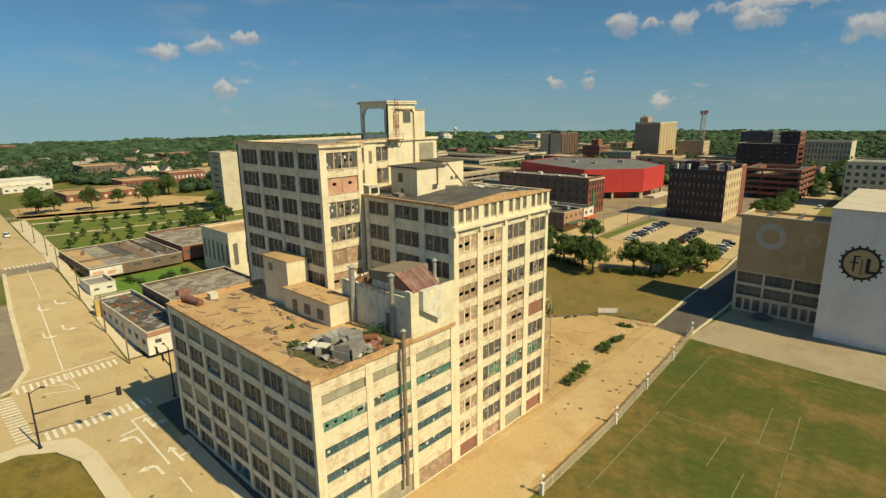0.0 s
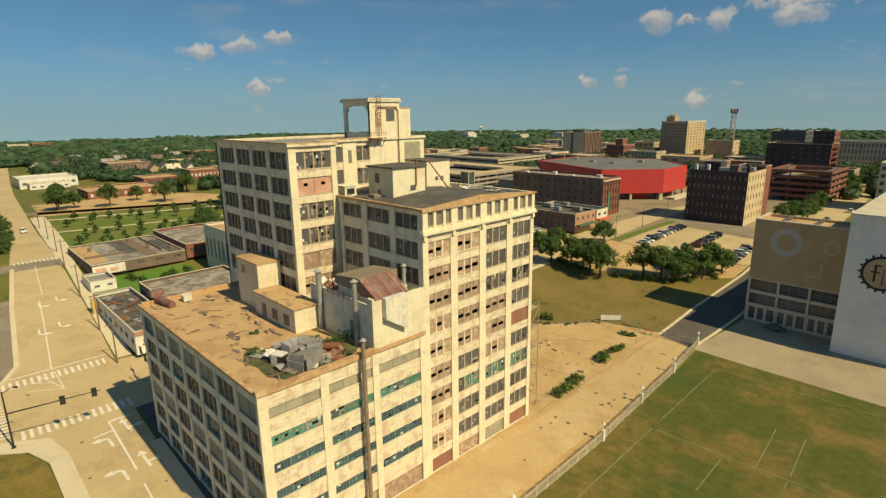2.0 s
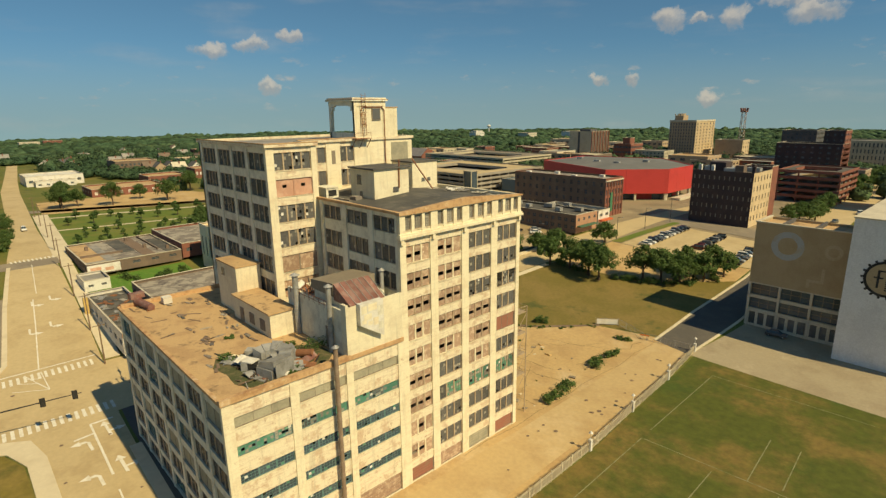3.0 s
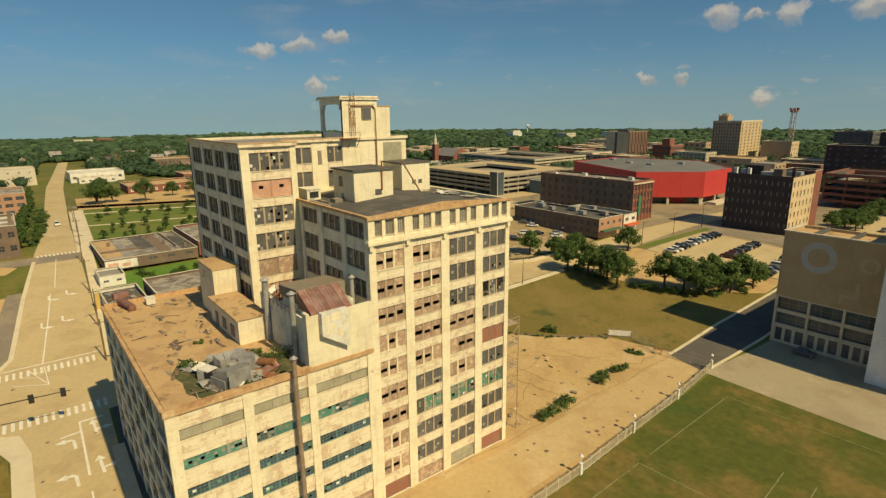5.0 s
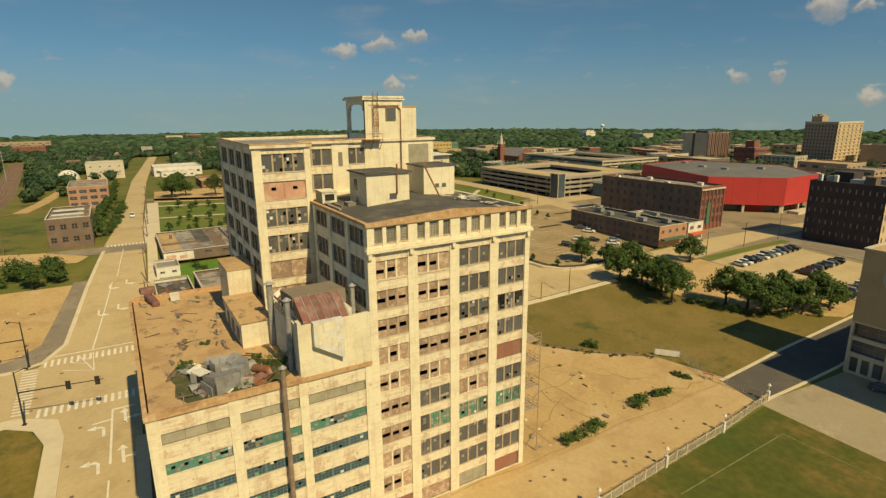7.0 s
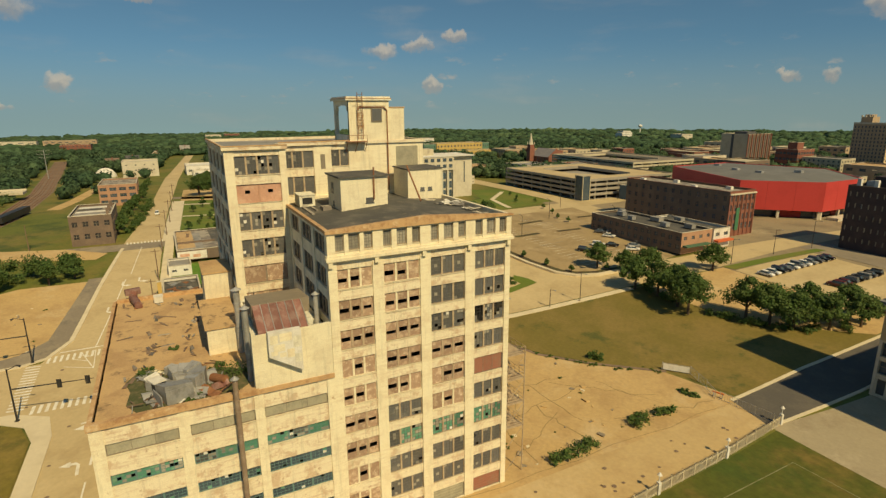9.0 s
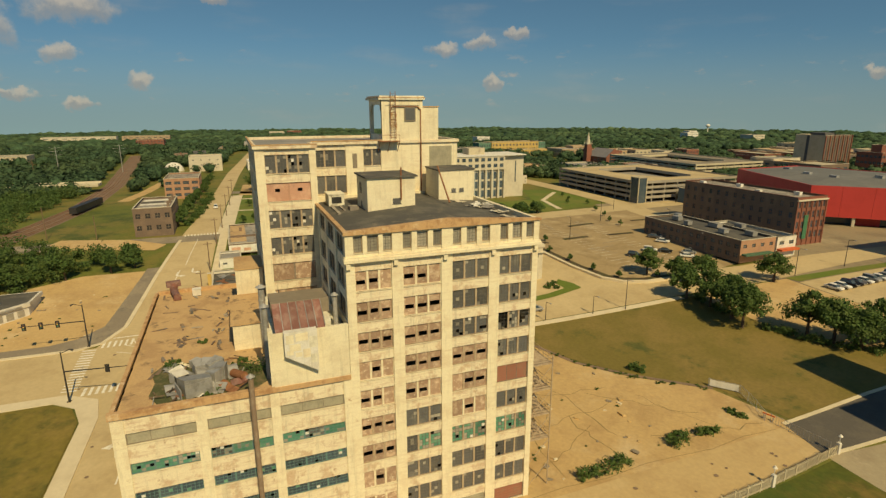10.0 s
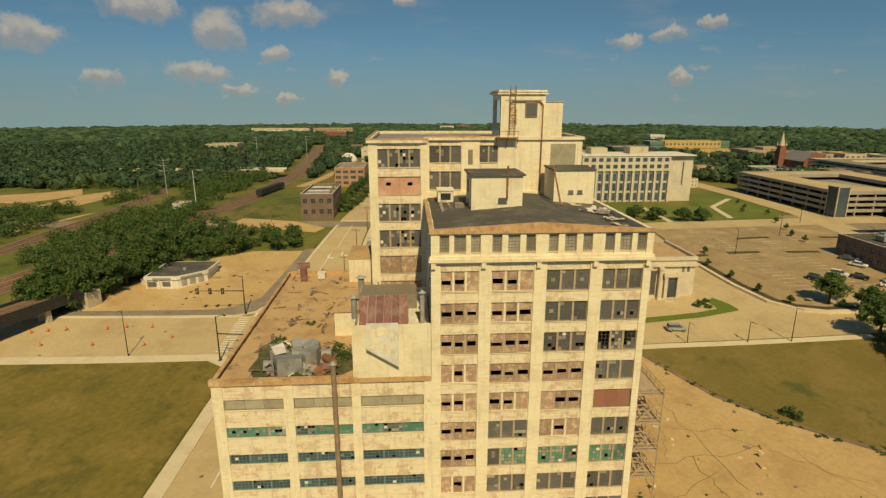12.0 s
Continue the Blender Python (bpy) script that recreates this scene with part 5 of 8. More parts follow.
part("emblem_stroke", boxes((-7.9, -7.5, -20.46, -20.43, 17.0, 20.6), (-8.4, -6.9, -20.47, -20.43, 18.9, 19.2), (-7.5, -6.7, -20.46, -20.43, 20.3, 20.6), (-5.6, -4.9, -20.46, -20.43, 16.9, 20.3), (-4.9, -3.8, -20.46, -20.43, 16.9, 17.6)), BLACKP, white)
part("emblem_bars", boxes(*[(-6.5, -6.15, -20.46, -20.43, 16.6 + k * 0.42, 16.85 + k * 0.42) for k in range(8)]), BLACKP, white)
block("brick_block", "grey flat-roofed block behind the white building", "building", -16, 14, 186, 215, 14, BRICKBROWN, ROOFGREY, {"S": (8, 3, .5, .5, 1)})

# civic side, to the north-west
def office():
    ob = thing("office_building", "pale stone office block with tall piers and rows of dark windows", "office", -250, 149, 7.7)
    part("wall", boxes((-11, 8.4, -21, 21, 0, 21.9)), LIMESTONE, ob)
    for k in range(13):
        y = -21 + 42 * k / 12
        part("pier", boxes((8.4, 9.6, y - 0.45, y + 0.45, 0, 15.0)), LIMESTONE, ob)
        if k < 12:
            part("balcony_stack", boxes((8.6, 9.2, y + 0.6, y + 1.0, 1.0, 14.2)), BLUEFIN, ob)
            for j in range(3):
                part("window", boxes((8.42, 8.6, y + 0.7, y + 2.75, 1.1 + j * 4.6, 4.6 + j * 4.6)), GLASSBLUE, ob)
            for z in (16.3, 19.4):
                part("window", boxes((9.42, 9.55, y + 0.7, y + 2.7, z, z + 1.7)), GLASSBLUE, ob)
    part("band", boxes((8.4, 9.4, -21.2, 21.2, 15.0, 21.9)), LIMESTONE, ob)
    part("wall", boxes((-11, 7.5, 21, 33, 0, 21.6)), LIMESTONE, ob, "blank tan end wing")
    part("slit", boxes((7.51, 7.6, 28.0, 28.6, 8, 19)), GLASSBLUE, ob)
    part("roof", boxes((-11.2, 9.8, -21.4, 33.2, 21.9, 22.3)), WHITEP, ob)
    part("plant_room", boxes((-6, 2, -15, -7, 22.3, 25.2)), CONC, ob)
    part("plant_room", boxes((-6, 2, 4, 13, 22.3, 25.5)), CONC, ob)
    return ob


BLUEFIN = mat("blue_grey_fins", (0.30, 0.36, 0.38), (0.26, 0.31, 0.33), 0.3)
office()
def bank_hall():
    """Stone hall with a deep columned front and a framed portal."""
    ob = thing("bank_hall", "cream stone hall with columns and a tall framed portal", "building", -131, 110, 3.0)
    part("wall", boxes((-9, 9, -12, 11.8, 0, 10.6)), LIMESTONE, ob)
    part("roof", boxes((-8.6, 8.6, -11.6, 11.4, 10.6, 10.75)), ROOFTAN, ob)
    part("coping", boxes((8.6, 9.4, -12.3, 12.1, 10.6, 11.5)), LIMESTONE, ob)
    part("coping", boxes((-9.3, 8.6, -12.3, -11.7, 10.6, 11.5)), LIMESTONE, ob)
    part("coping", boxes((-9.3, 8.6, 11.5, 12.1, 10.6, 11.5)), LIMESTONE, ob)
    part("cornice", boxes((9.0, 9.7, -12.5, 12.3, 9.0, 9.4)), LIMESTONE, ob)
    for y in (-10.5, -7.3, -4.1, -0.9, 2.3):
        bm = bmesh.new()
        tube(bm, (9.9, y, 0.6), (9.9, y, 8.4), 0.55, 0.46, seg=14)
        box(bm, 9.2, 10.6, y - 0.7, y + 0.7, 0, 0.6)
        box(bm, 9.2, 10.6, y - 0.65, y + 0.65, 8.4, 9.0)
        part("column", bm, LIMESTONE, ob)
    for y in (-8.9, -5.7, -2.5, 0.7):
        part("window", boxes((9.0, 9.05, y - 0.8, y + 0.8, 1.2, 7.8)), GLASS, ob)
    part("portal", boxes((9.0, 9.8, 3.6, 4.5, 0, 7.2)), LIMESTONE, ob)
    part("portal", boxes((9.0, 9.8, 7.0, 7.9, 0, 7.2)), LIMESTONE, ob)
    part("lintel", boxes((9.0, 10.0, 3.3, 8.2, 6.2, 7.0)), LIMESTONE, ob)
    part("door", boxes((9.05, 9.2, 4.5, 7.0, 0.3, 5.4)), GLASSBLUE, ob)
    for y in (8.6, 10.0):
        part("window", boxes((9.0, 9.06, y - 0.35, y + 0.35, 7.4, 8.8)), GLASS, ob)
    part("step", boxes((9.0, 12.2, 3.2, 8.4, -0.6, 0.3)), PAVE, ob)
    return ob


bank_hall()


def garage(name, label, x0, x1, y0, y1, levels, h, band, group="", tower=True, deck=None):
    """Open-deck garage: slabs, upstand bands, columns and dark gaps."""
    b = G((x0 + x1) / 2, (y0 + y1) / 2) - 0.2
    ob = thing(name, label, "garage", (x0 + x1) / 2, (y0 + y1) / 2, b, group=group)
    X, Y = (x1 - x0) / 2, (y1 - y0) / 2
    step = h / levels
    for k in range(levels + 1):
        z = k * step
        if k < levels:
            part("deck", boxes((-X + 0.3, X - 0.3, -Y + 0.3, Y - 0.3, z, z + 0.3)), INSIDE, ob)
        else:
            # top deck runs round an open ramp well
            ax, ay = X * 0.62, Y * 0.42
            for r in ((-X + 0.3, X - 0.3, -Y + 0.3, -ay), (-X + 0.3, X - 0.3, ay, Y - 0.3), (-X + 0.3, -ax, -ay, ay), (ax, X - 0.3, -ay, ay)):
                part("deck", boxes((*r, z, z + 0.3)), deck or ROADCONC, ob)
            part("well_band", boxes((-ax, ax, ay - 0.25, ay, z - 0.6, z + 0.95)), band, ob)
            part("well_band", boxes((-ax, -ax + 0.25, -ay, ay - 0.25, z - 0.6, z + 0.95)), band, ob)
            part("ramp", (lambda b: (prism(b, [(-ax, -ay * 0.9), (ax, -ay * 0.9), (ax, 0), (-ax, 0)], z - step, lambda x_, y_: z - step * 0.5 + step * 0.5 * x_ / ax), b)[1])(bmesh.new()), ROADCONC, ob)
        if k:
            for r in ((-X, X, -Y, -Y + 0.25), (-X, X, Y - 0.25, Y), (-X, -X + 0.25, -Y + 0.25, Y - 0.25), (X - 0.25, X, -Y + 0.25, Y - 0.25)):
                part("band", boxes((*r, z - 0.35, z + 0.95)), band, ob)
    nx, ny = int(2 * X / 8), int(2 * Y / 8)
    for i in range(nx + 1):
        x = -X + 0.5 + (2 * X - 1) * i / nx
        part("column", boxes((x - 0.3, x + 0.3, -Y + 0.26, -Y + 0.8, 0, h)), band, ob)
    for i in range(ny + 1):
        y = -Y + 0.9 + (2 * Y - 1.8) * i / ny
        part("column", boxes((X - 0.8, X - 0.26, y - 0.3, y + 0.3, 0, h)), band, ob)
    part("core", boxes((-X + 6, X - 6, -Y + 8, Y - 8, 0.3, h - step - 0.1)), INSIDE, ob)
    if tower:
        part("stair_tower", boxes((X - 5, X + 0.6, -Y - 0.6, -Y + 4, 0, h + 2.6)), GLASSBLUE, ob)
        part("tower_frame", boxes((X + 0.4, X + 0.8, -Y - 0.8, -Y - 0.4, 0, h + 2.8), (X - 5.2, X - 4.8, -Y - 0.8, -Y - 0.4, 0, h + 2.8), (X + 0.4, X + 0.8, -Y + 4, -Y + 4.4, 0, h + 2.8), (X - 5.2, X + 0.8, -Y - 0.8, -Y + 4.4, h + 2.6, h + 2.9)), CONC, ob)
    return ob


GARCONC = mat("garage_concrete", (0.32, 0.29, 0.24), (0.27, 0.24, 0.20), 0.15, fine=3, streak=0.2)
garage("parking_garage", "pale concrete open-deck parking garage with glass stair tower", -270, -200, 222, 286, 4, 9.8, GARCONC)
garage("parking_garage", "far pale parking garage with blue-shaded decks", -350, -262, 320, 380, 4, 9.0, CONC, tower=False, deck=OLDASPH)

bk = block("brick_block", "brown brick four-storey warehouse with red brick front", "building", -160, -111.5, 211, 225, 16.2, BRICKBROWN, ROOFPATCH, {"S": (13, 4, .34, .5, 1.4), "E": (6, 4, .5, .66, 1.8)}, sides={"E": BRICKRED}, trim=BRICKRED)
part("sign_band", boxes((24.3, 24.55, -3.0, -1.2, 2.5, 10.5)), mat("green_sign", (0.05, 0.16, 0.09), (0.06, 0.2, 0.1), 1.0), bk)
part("cornice", boxes((24.25, 24.7, -7.2, 7.2, 15.3, 15.8)), LIMESTONE, bk)
for k in range(7):
    part("pier", boxes((24.26, 24.5, -6.9 + k * 2.3 - 0.25, -6.9 + k * 2.3 + 0.25, 0.3, 15.2)), BRICKRED, bk)
for x_, y_ in ((-20, -4), (-8, 2), (6, -5), (15, 3)):
    part("skylight", boxes((x_, x_ + 2.2, y_, y_ + 1.4, 15.8, 16.9)), WHITEP, bk)
sh = block("shop_row", "two-storey brown brick shop row with awnings", "shop", -146, -104.4, 179.6, 194, 6.6, BRICKBROWN, ROOFDARK, {"S": (14, 2, .5, .5, .5), "E": (4, 1, .4, .45, 3.4)}, sides={"E": BRICKPAINT})
part("awning", boxes((21.5, 23.2, -7.3, 4, 2.5, 3.0)), mat("green_awning", (0.06, 0.13, 0.08), (0.1, 0.16, 0.1), 1.0), sh)
sh = block("corner_shop", "white-painted shop with an orange awning", "shop", -130, -104, 194.3, 202.5, 6.2, WHITEP, ROOFDARK, {"E": (2, 1, .5, .5, 3.2)})
part("awning", boxes((13.0, 14.8, -3.9, 3.9, 2.4, 3.0)), ORANGEAWN, sh)


ARENAROOF = mat("grey_membrane", (0.15, 0.15, 0.145), (0.19, 0.185, 0.175), 0.1, fine=2)


def arena():
    """Red-clad hall: an angled front raised on columns under a shallow dark roof."""
    ob = thing("arena", "large red-clad arena raised on pale columns", "arena", -148, 285, 7.6)
    ring = [(-43, -10), (13, -35), (35, -13), (35, 14), (4, 44), (-43, 32)]
    n = len(ring)
    bm = bmesh.new()
    prism(bm, [(x * 0.985, y * 0.985) for x, y in ring], 15.3, 15.6)
    mid = [bm.verts.new((x * 0.985, y * 0.985, 15.6)) for x, y in ring]
    top = [bm.verts.new((x * 0.5, y * 0.5, 17.2)) for x, y in ring]
    for i in range(n):
        bm.faces.new((mid[i], mid[(i + 1) % n], top[(i + 1) % n], top[i]))
    bm.faces.new(top)
    part("roof", bm, ARENAROOF, ob, "dark grey shallow roof")
    for i in range(n):
        (xa, ya), (xb, yb) = ring[i], ring[(i + 1) % n]
        length = math.hypot(xb - xa, yb - ya)
        m = pose(xa, ya, 0, 0, 0, math.degrees(math.atan2(yb - ya, xb - xa)))
        k = max(1, round(length / 10))
        for j in range(k):
            part("cladding_panel", boxes((length * j / k, length * (j + 1) / k - 0.06, 0, 0.5, 3.9, 15.9)), REDMETAL, ob, "", m)
        if i in (0, 1, 2):
            c = max(2, round(length / 9))
            for j in range(c):
                u = 0.8 + (length - 1.6) * j / (c - 1)
                part("column", boxes((u - 0.5, u + 0.5, 0.5, 1.5, 0, 3.9)), LIMESTONE, ob, "", m)
            part("lobby_glass", boxes((2, length - 2, 4.5, 4.7, 0, 3.9)), GLASSBLUE, ob, "", m)
            part("door_panel", boxes((length * 0.55, length * 0.8, 4.3, 4.5, 0.2, 3.0)), REDMETAL, ob, "", m)
    bm = bmesh.new()
    prism(bm, [(x * 0.97, y * 0.97) for x, y in ring], 3.9, 4.2)
    part("soffit", bm, DARKGREY, ob)
    part("terrace", boxes((35.5, 40, -10, 12, -0.3, 1.6)), LIMESTONE, ob)
    part("stair_wall", boxes((6, 20, -44, -40, -0.3, 3.0)), BRICKTAN, ob)
    for k in range(6):
        part("step", boxes((1.0 + k * 0.8, 6, -43.5, -40.5, -0.3, 0.3 + k * 0.45)), LIMESTONE, ob)
    for x, y, z in ((-28, 2, 15.9), (5, -14, 16.3), (14, 0, 16.6), (-8, -12, 16.3)):
        part("roof_unit", boxes((x, x + 3, y, y + 2, z, z + 1.8)), GALV, ob)


arena()
# south brick darkened as shade, east front lightened as sun, both in colour
db = block("brick_block", "dark brick five-storey block with a tan brick front coloured as sunlit", "building", -84, -61.5, 229.5, 250, 20.6, BRICKDARK, ROOFDARK, {"S": (12, 5, .26, .42, 1.5), "E": (6, 5, .32, .55, 1.5)}, sides={"E": BUFFLIT}, trim=BRICKDARK, glass=GLASSPALE)
for x, y, sx, sy in ((-80, 240, 6, 4), (-72, 236, 4, 4), (-66, 243, 5, 3), (-76, 245, 3, 3)):
    rooftop_unit(x, y, 27.6, sx, sy, 1.8)
part("penthouse", boxes((-8, -2, -2, 5, 20.2, 23.6)), BRICKDARK, db)
part("lift_house", boxes((3, 6, -6, -2.5, 20.2, 23.0)), BRICKBROWN, db)
block("brick_block", "tall red brick wall house behind the dark block", "building", -72, -61.8, 250.4, 258, 21.4, BRICKRED, ROOFDARK, {})
for x, y in ((-10, -8), (-5, -8.5), (6, 3), (9, -6)):
    part("chimney", boxes((x, x + 1.1, y, y + 1.1, 20.2, 23.0)), WHITEP if x < 0 else BRICKDARK, db)
for x, y, sx, sy, m in ((-138, 187, 3, 2, GALV), (-130, 184, 2, 2, GALV), (-124, 190, 4, 2.4, ROOFGREY), (-116, 185, 2.4, 2, GALV), (-110, 190, 3, 2, ROOFGREY), (-142, 191, 2, 2, GALV), (-121, 198, 3, 2, GALV)):
    rooftop_unit(x, y, 13.7 if y < 194 else 13.4, sx, sy, 1.5, m)
garage("parking_garage", "dark red parking garage beside the main street", -76, -50, 308, 342, 5, 14.5, BRICKRED, tower=False, deck=ASPHALT)
block("brick_block", "brown brick slab tower above the city", "tower", -108, -72, 412, 432, 22, BRICKDARK, ROOFDARK, {"S": (8, 6, .4, .4, 2), "E": (6, 6, .5, .4, 2)}, sides={"E": BRICKRED})
block("brick_block", "brown brick tower with a sunlit end", "tower", -83, -72, 414.5, 430, 30, BRICKDARK, ROOFDARK, {"S": (3, 8, .3, .4, 2), "E": (4, 8, .6, .4, 2)}, sides={"E": BRICKRED})
block("dark_tower", "dark glass tower behind the brick slab", "tower", -122, -100, 470, 490, 28, DARKGREY, ROOFDARK, {"S": (8, 8, .5, .5, 2), "E": (6, 8, .5, .5, 2)})
# one tower, two tones: shade painted on the south side, sunlight on the east
bt = block("bank_tower", "tan stone tower with stepped crown", "tower", -221, -197.5, 500, 540, 33, LIMESTONE, ROOFGREY, {"S": (10, 11, .42, .6, 3), "E": (6, 11, .34, .45, 3)}, sides={"S": BRICKTAN, "E": BUFFLIT})
part("crown", boxes((-8.5, -1, -18, -8, 33.3, 38.6)), BRICKTAN, bt)
part("crown", boxes((-7, -2.5, -16.5, -9.5, 38.6, 40.2)), BRICKTAN, bt)
for k in range(4):
    part("finial", boxes((-8.6 + 2.5 * k, -7.8 + 2.5 * k, -18.2, -17.4, 38.6, 39.8)), LIMESTONE, bt)
part("parapet", boxes((-11.9, 11.9, -20.3, -19.5, 33.45, 34.6)), LIMESTONE, bt)
part("parapet", boxes((11.2, 12.0, -19.5, 20.1, 33.45, 34.6)), LIMESTONE, bt)
for k in range(12):
    part("string_course", boxes((11.76, 12.15, -20.1, 20.1, 3.1 + 2.72 * k, 3.5 + 2.72 * k)), BUFFLIT, bt)
# same pair of tans: shaded south and sunlit east set by colour
block("tan_block", "blank tan block beside the bank tower", "building", -188, -165, 520, 536, 17.2, LIMESTONE, ROOFGREY, {"E": (3, 4, .3, .5, 2)}, sides={"S": BRICKTAN, "E": BUFFLIT})
st = block("slab_tower", "grey concrete slab tower with brown finned front", "tower", -286, -263, 440, 468, 25.5, CONC, ROOFGREY, {"E": (6, 1, .22, .94, .6)}, sides={"S": CONC, "E": BRICKBROWN})
# flat dark strip in place of a gap, with the gap's shade as its colour
part("recess", boxes((-2.6, -0.4, -14.06, -13.9, 0.3, 25.6)), DARKGREY, st)
part("plant_room", boxes((-6, 5, -6, 4, 25.3, 27.4)), DARKGREY, st)
for k in range(7):
    part("fin", boxes((11.5, 12.1, -14 + 28 * k / 6 - 0.35, -14 + 28 * k / 6 + 0.35, 0.3, 25.8)), BRICKRED, st)
block("brick_office", "brown brick office block", "office", -252, -235, 459, 480, 14.5, BRICKRED, ROOFGREY, {"S": (6, 3, .8, .4, 1), "E": (6, 3, .8, .4, 1)})
block("brick_office", "red brick plant house on an office roof", "office", -246, -239, 464, 472, 19.5, BRICKRED, ROOFGREY, {})
block("stone_office", "low grey stone office beside the brick office", "office", -233, -206, 462, 480, 9.5, CONC, ROOFGREY, {"S": (8, 3, .4, .5, .6), "E": (5, 3, .4, .5, .6)})
block("civic_block", "grey stone office with many windows", "office", -92, -55, 505, 530, 20, CONC, ROOFGREY, {"S": (16, 4, .35, .6, 1)}, sides={"E": LIMESTONE})
block("brick_house", "brick corner building with a red tiled roof", "building", -74, -52, 370, 385, 11, BRICKTAN, BRICKRED, {"S": (6, 3, .4, .5, 1), "E": (4, 3, .4, .5, 1)})
block("white_tower", "pale corner of a tall building beside the main street", "tower", -32, -14, 300, 325, 21, LIMESTONE, ROOFGREY, {"S": (6, 6, .5, .5, 1)})
block("blue_shed", "blue-grey flat shed behind the warehouse", "building", -196, -178, 243, 258, 7, mat("blue_cladding", (0.10, 0.15, 0.19), (0.12, 0.17, 0.2), 0.3), ROOFGREY, {})
block("yellow_block", "yellow panelled block with red and green ends", "building", -520, -502, 290, 345, 11.6, YELLOWBR, ROOFGREY, {"E": (14, 2, .45, .4, 2)})
block("yellow_block", "low yellow panelled block", "building", -488, -474, 300, 345, 5.5, YELLOWBR, ROOFGREY, {"E": (12, 1, .4, .5, .8)})
GREENPANEL = mat("green_panel", (0.10, 0.20, 0.14), (0.12, 0.22, 0.16), 0.2)
block("green_block", "green panelled wing of a block", "building", -518, -503, 276, 289.5, 11.2, GREENPANEL, ROOFGREY, {"E": (5, 2, .4, .4, 1)})
block("green_block", "green panelled wing of a block", "building", -518, -503, 345.5, 354, 11.2, GREENPANEL, ROOFGREY, {"E": (3, 2, .4, .4, 1)})
block("grey_block", "grey flat block beside the green wing", "building", -500, -480, 232, 272, 8, DARKGREY, ROOFGREY, {"E": (10, 2, .5, .4, 1)})
block("stone_office", "tan brick school block beside the church", "building", -462, -448, 352, 372, 9.5, BRICKTAN, ROOFTAN, {"E": (4, 2, .5, .5, .8)})
mast = thing("lattice_mast", "red and white lattice antenna mast", "mast", -177, 550, 8)
bm = bmesh.new()
for sx, sy in ((-1, -1), (1, -1), (1, 1), (-1, 1)):
    tube(bm, (sx * 2.2, sy * 2.2, 0), (sx * 1.4, sy * 1.4, 42), 0.22, seg=5)
part("legs", bm, RUSTRED, mast)
bm = bmesh.new()
for k in range(10):
    z0, z1 = 4.2 * k, 4.2 * (k + 1)
    w0, w1 = 2.2 - 0.8 * z0 / 42, 2.2 - 0.8 * z1 / 42
    for a, b in (((-1, -1), (1, -1)), ((1, -1), (1, 1)), ((1, 1), (-1, 1)), ((-1, 1), (-1, -1))):
        tube(bm, (a[0] * w0, a[1] * w0, z0), (b[0] * w1, b[1] * w1, z1), 0.13, seg=4)
part("bracing", bm, WHITEP, mast)
bm = boxes((-2.6, 2.6, -2.6, 2.6, 40.5, 41))
for k in range(6):
    a = k * math.tau / 6
    tube(bm, (2.4 * math.cos(a), 2.4 * math.sin(a), 41), (3.2 * math.cos(a), 3.2 * math.sin(a), 44), 0.7, seg=8)
part("dishes", bm, RUSTRED, mast)
ch = thing("church", "red brick church with a pale steeple and grey roof", "church", -378, 330, 7.8)
part("nave", boxes((-13, 12, -1, 15, 0, 6)), BRICKRED, ch)
bm = bmesh.new()
v = [bm.verts.new(p) for p in ((-13.4, -1.6, 5.8), (12.0, -1.6, 5.8), (12.0, 15.6, 5.8), (-13.4, 15.6, 5.8), (-13.4, 7, 12.4), (12.0, 7, 12.4))]
for f in ((0, 1, 5, 4), (2, 3, 4, 5), (3, 0, 4), (1, 2, 5), (3, 2, 1, 0)):
    bm.faces.new([v[i] for i in f])
bmesh.ops.recalc_face_normals(bm, faces=bm.faces)
part("roof", bm, mat("lilac_slate", (0.20, 0.19, 0.20), (0.25, 0.23, 0.23), 0.4), ch)
bm = bmesh.new()
v = [bm.verts.new(p) for p in ((12.05, -1.2, 0), (12.05, 15.2, 0), (12.05, 15.2, 6.2), (12.05, 7, 12.9), (12.05, -1.2, 6.2), (12.6, -1.2, 0), (12.6, 15.2, 0), (12.6, 15.2, 6.2), (12.6, 7, 12.9), (12.6, -1.2, 6.2))]
bm.faces.new(v[:5][::-1]), bm.faces.new(v[5:])
for k in range(5):
    bm.faces.new((v[k], v[(k + 1) % 5], v[5 + (k + 1) % 5], v[5 + k]))
bmesh.ops.recalc_face_normals(bm, faces=bm.faces)
part("gable", bm, BRICKRED, ch)
part("rose_window", boxes((12.6, 12.66, 5.2, 8.8, 4.6, 8.4)), GLASS, ch)
for k in range(4):
    part("lancet", boxes((-9 + 5 * k, -7.8 + 5 * k, -1.08, -1.02, 1.4, 4.8)), GLASS, ch)
part("belfry", boxes((-13, -8, -6, -1, 0, 13), (-12.6, -8.4, -5.6, -1.4, 13, 15.6)), BRICKRED, ch)
for x, y in ((-12.6, -5.6), (-8.4, -5.6), (-12.6, -1.4), (-8.4, -1.4)):
    bm = bmesh.new()
    tube(bm, (x, y, 15.6), (x, y, 18.4), 0.55, 0.05, seg=6)
    part("pinnacle", bm, LIMESTONE, ch)
bm = bmesh.new()
tube(bm, (-10.5, -3.5, 15.6), (-10.5, -3.5, 25.8), 2.1, 0.05, seg=8)
part("steeple", bm, LIMESTONE, ch)

# low city between, pale roofs in the middle distance
rng = random.Random(11)
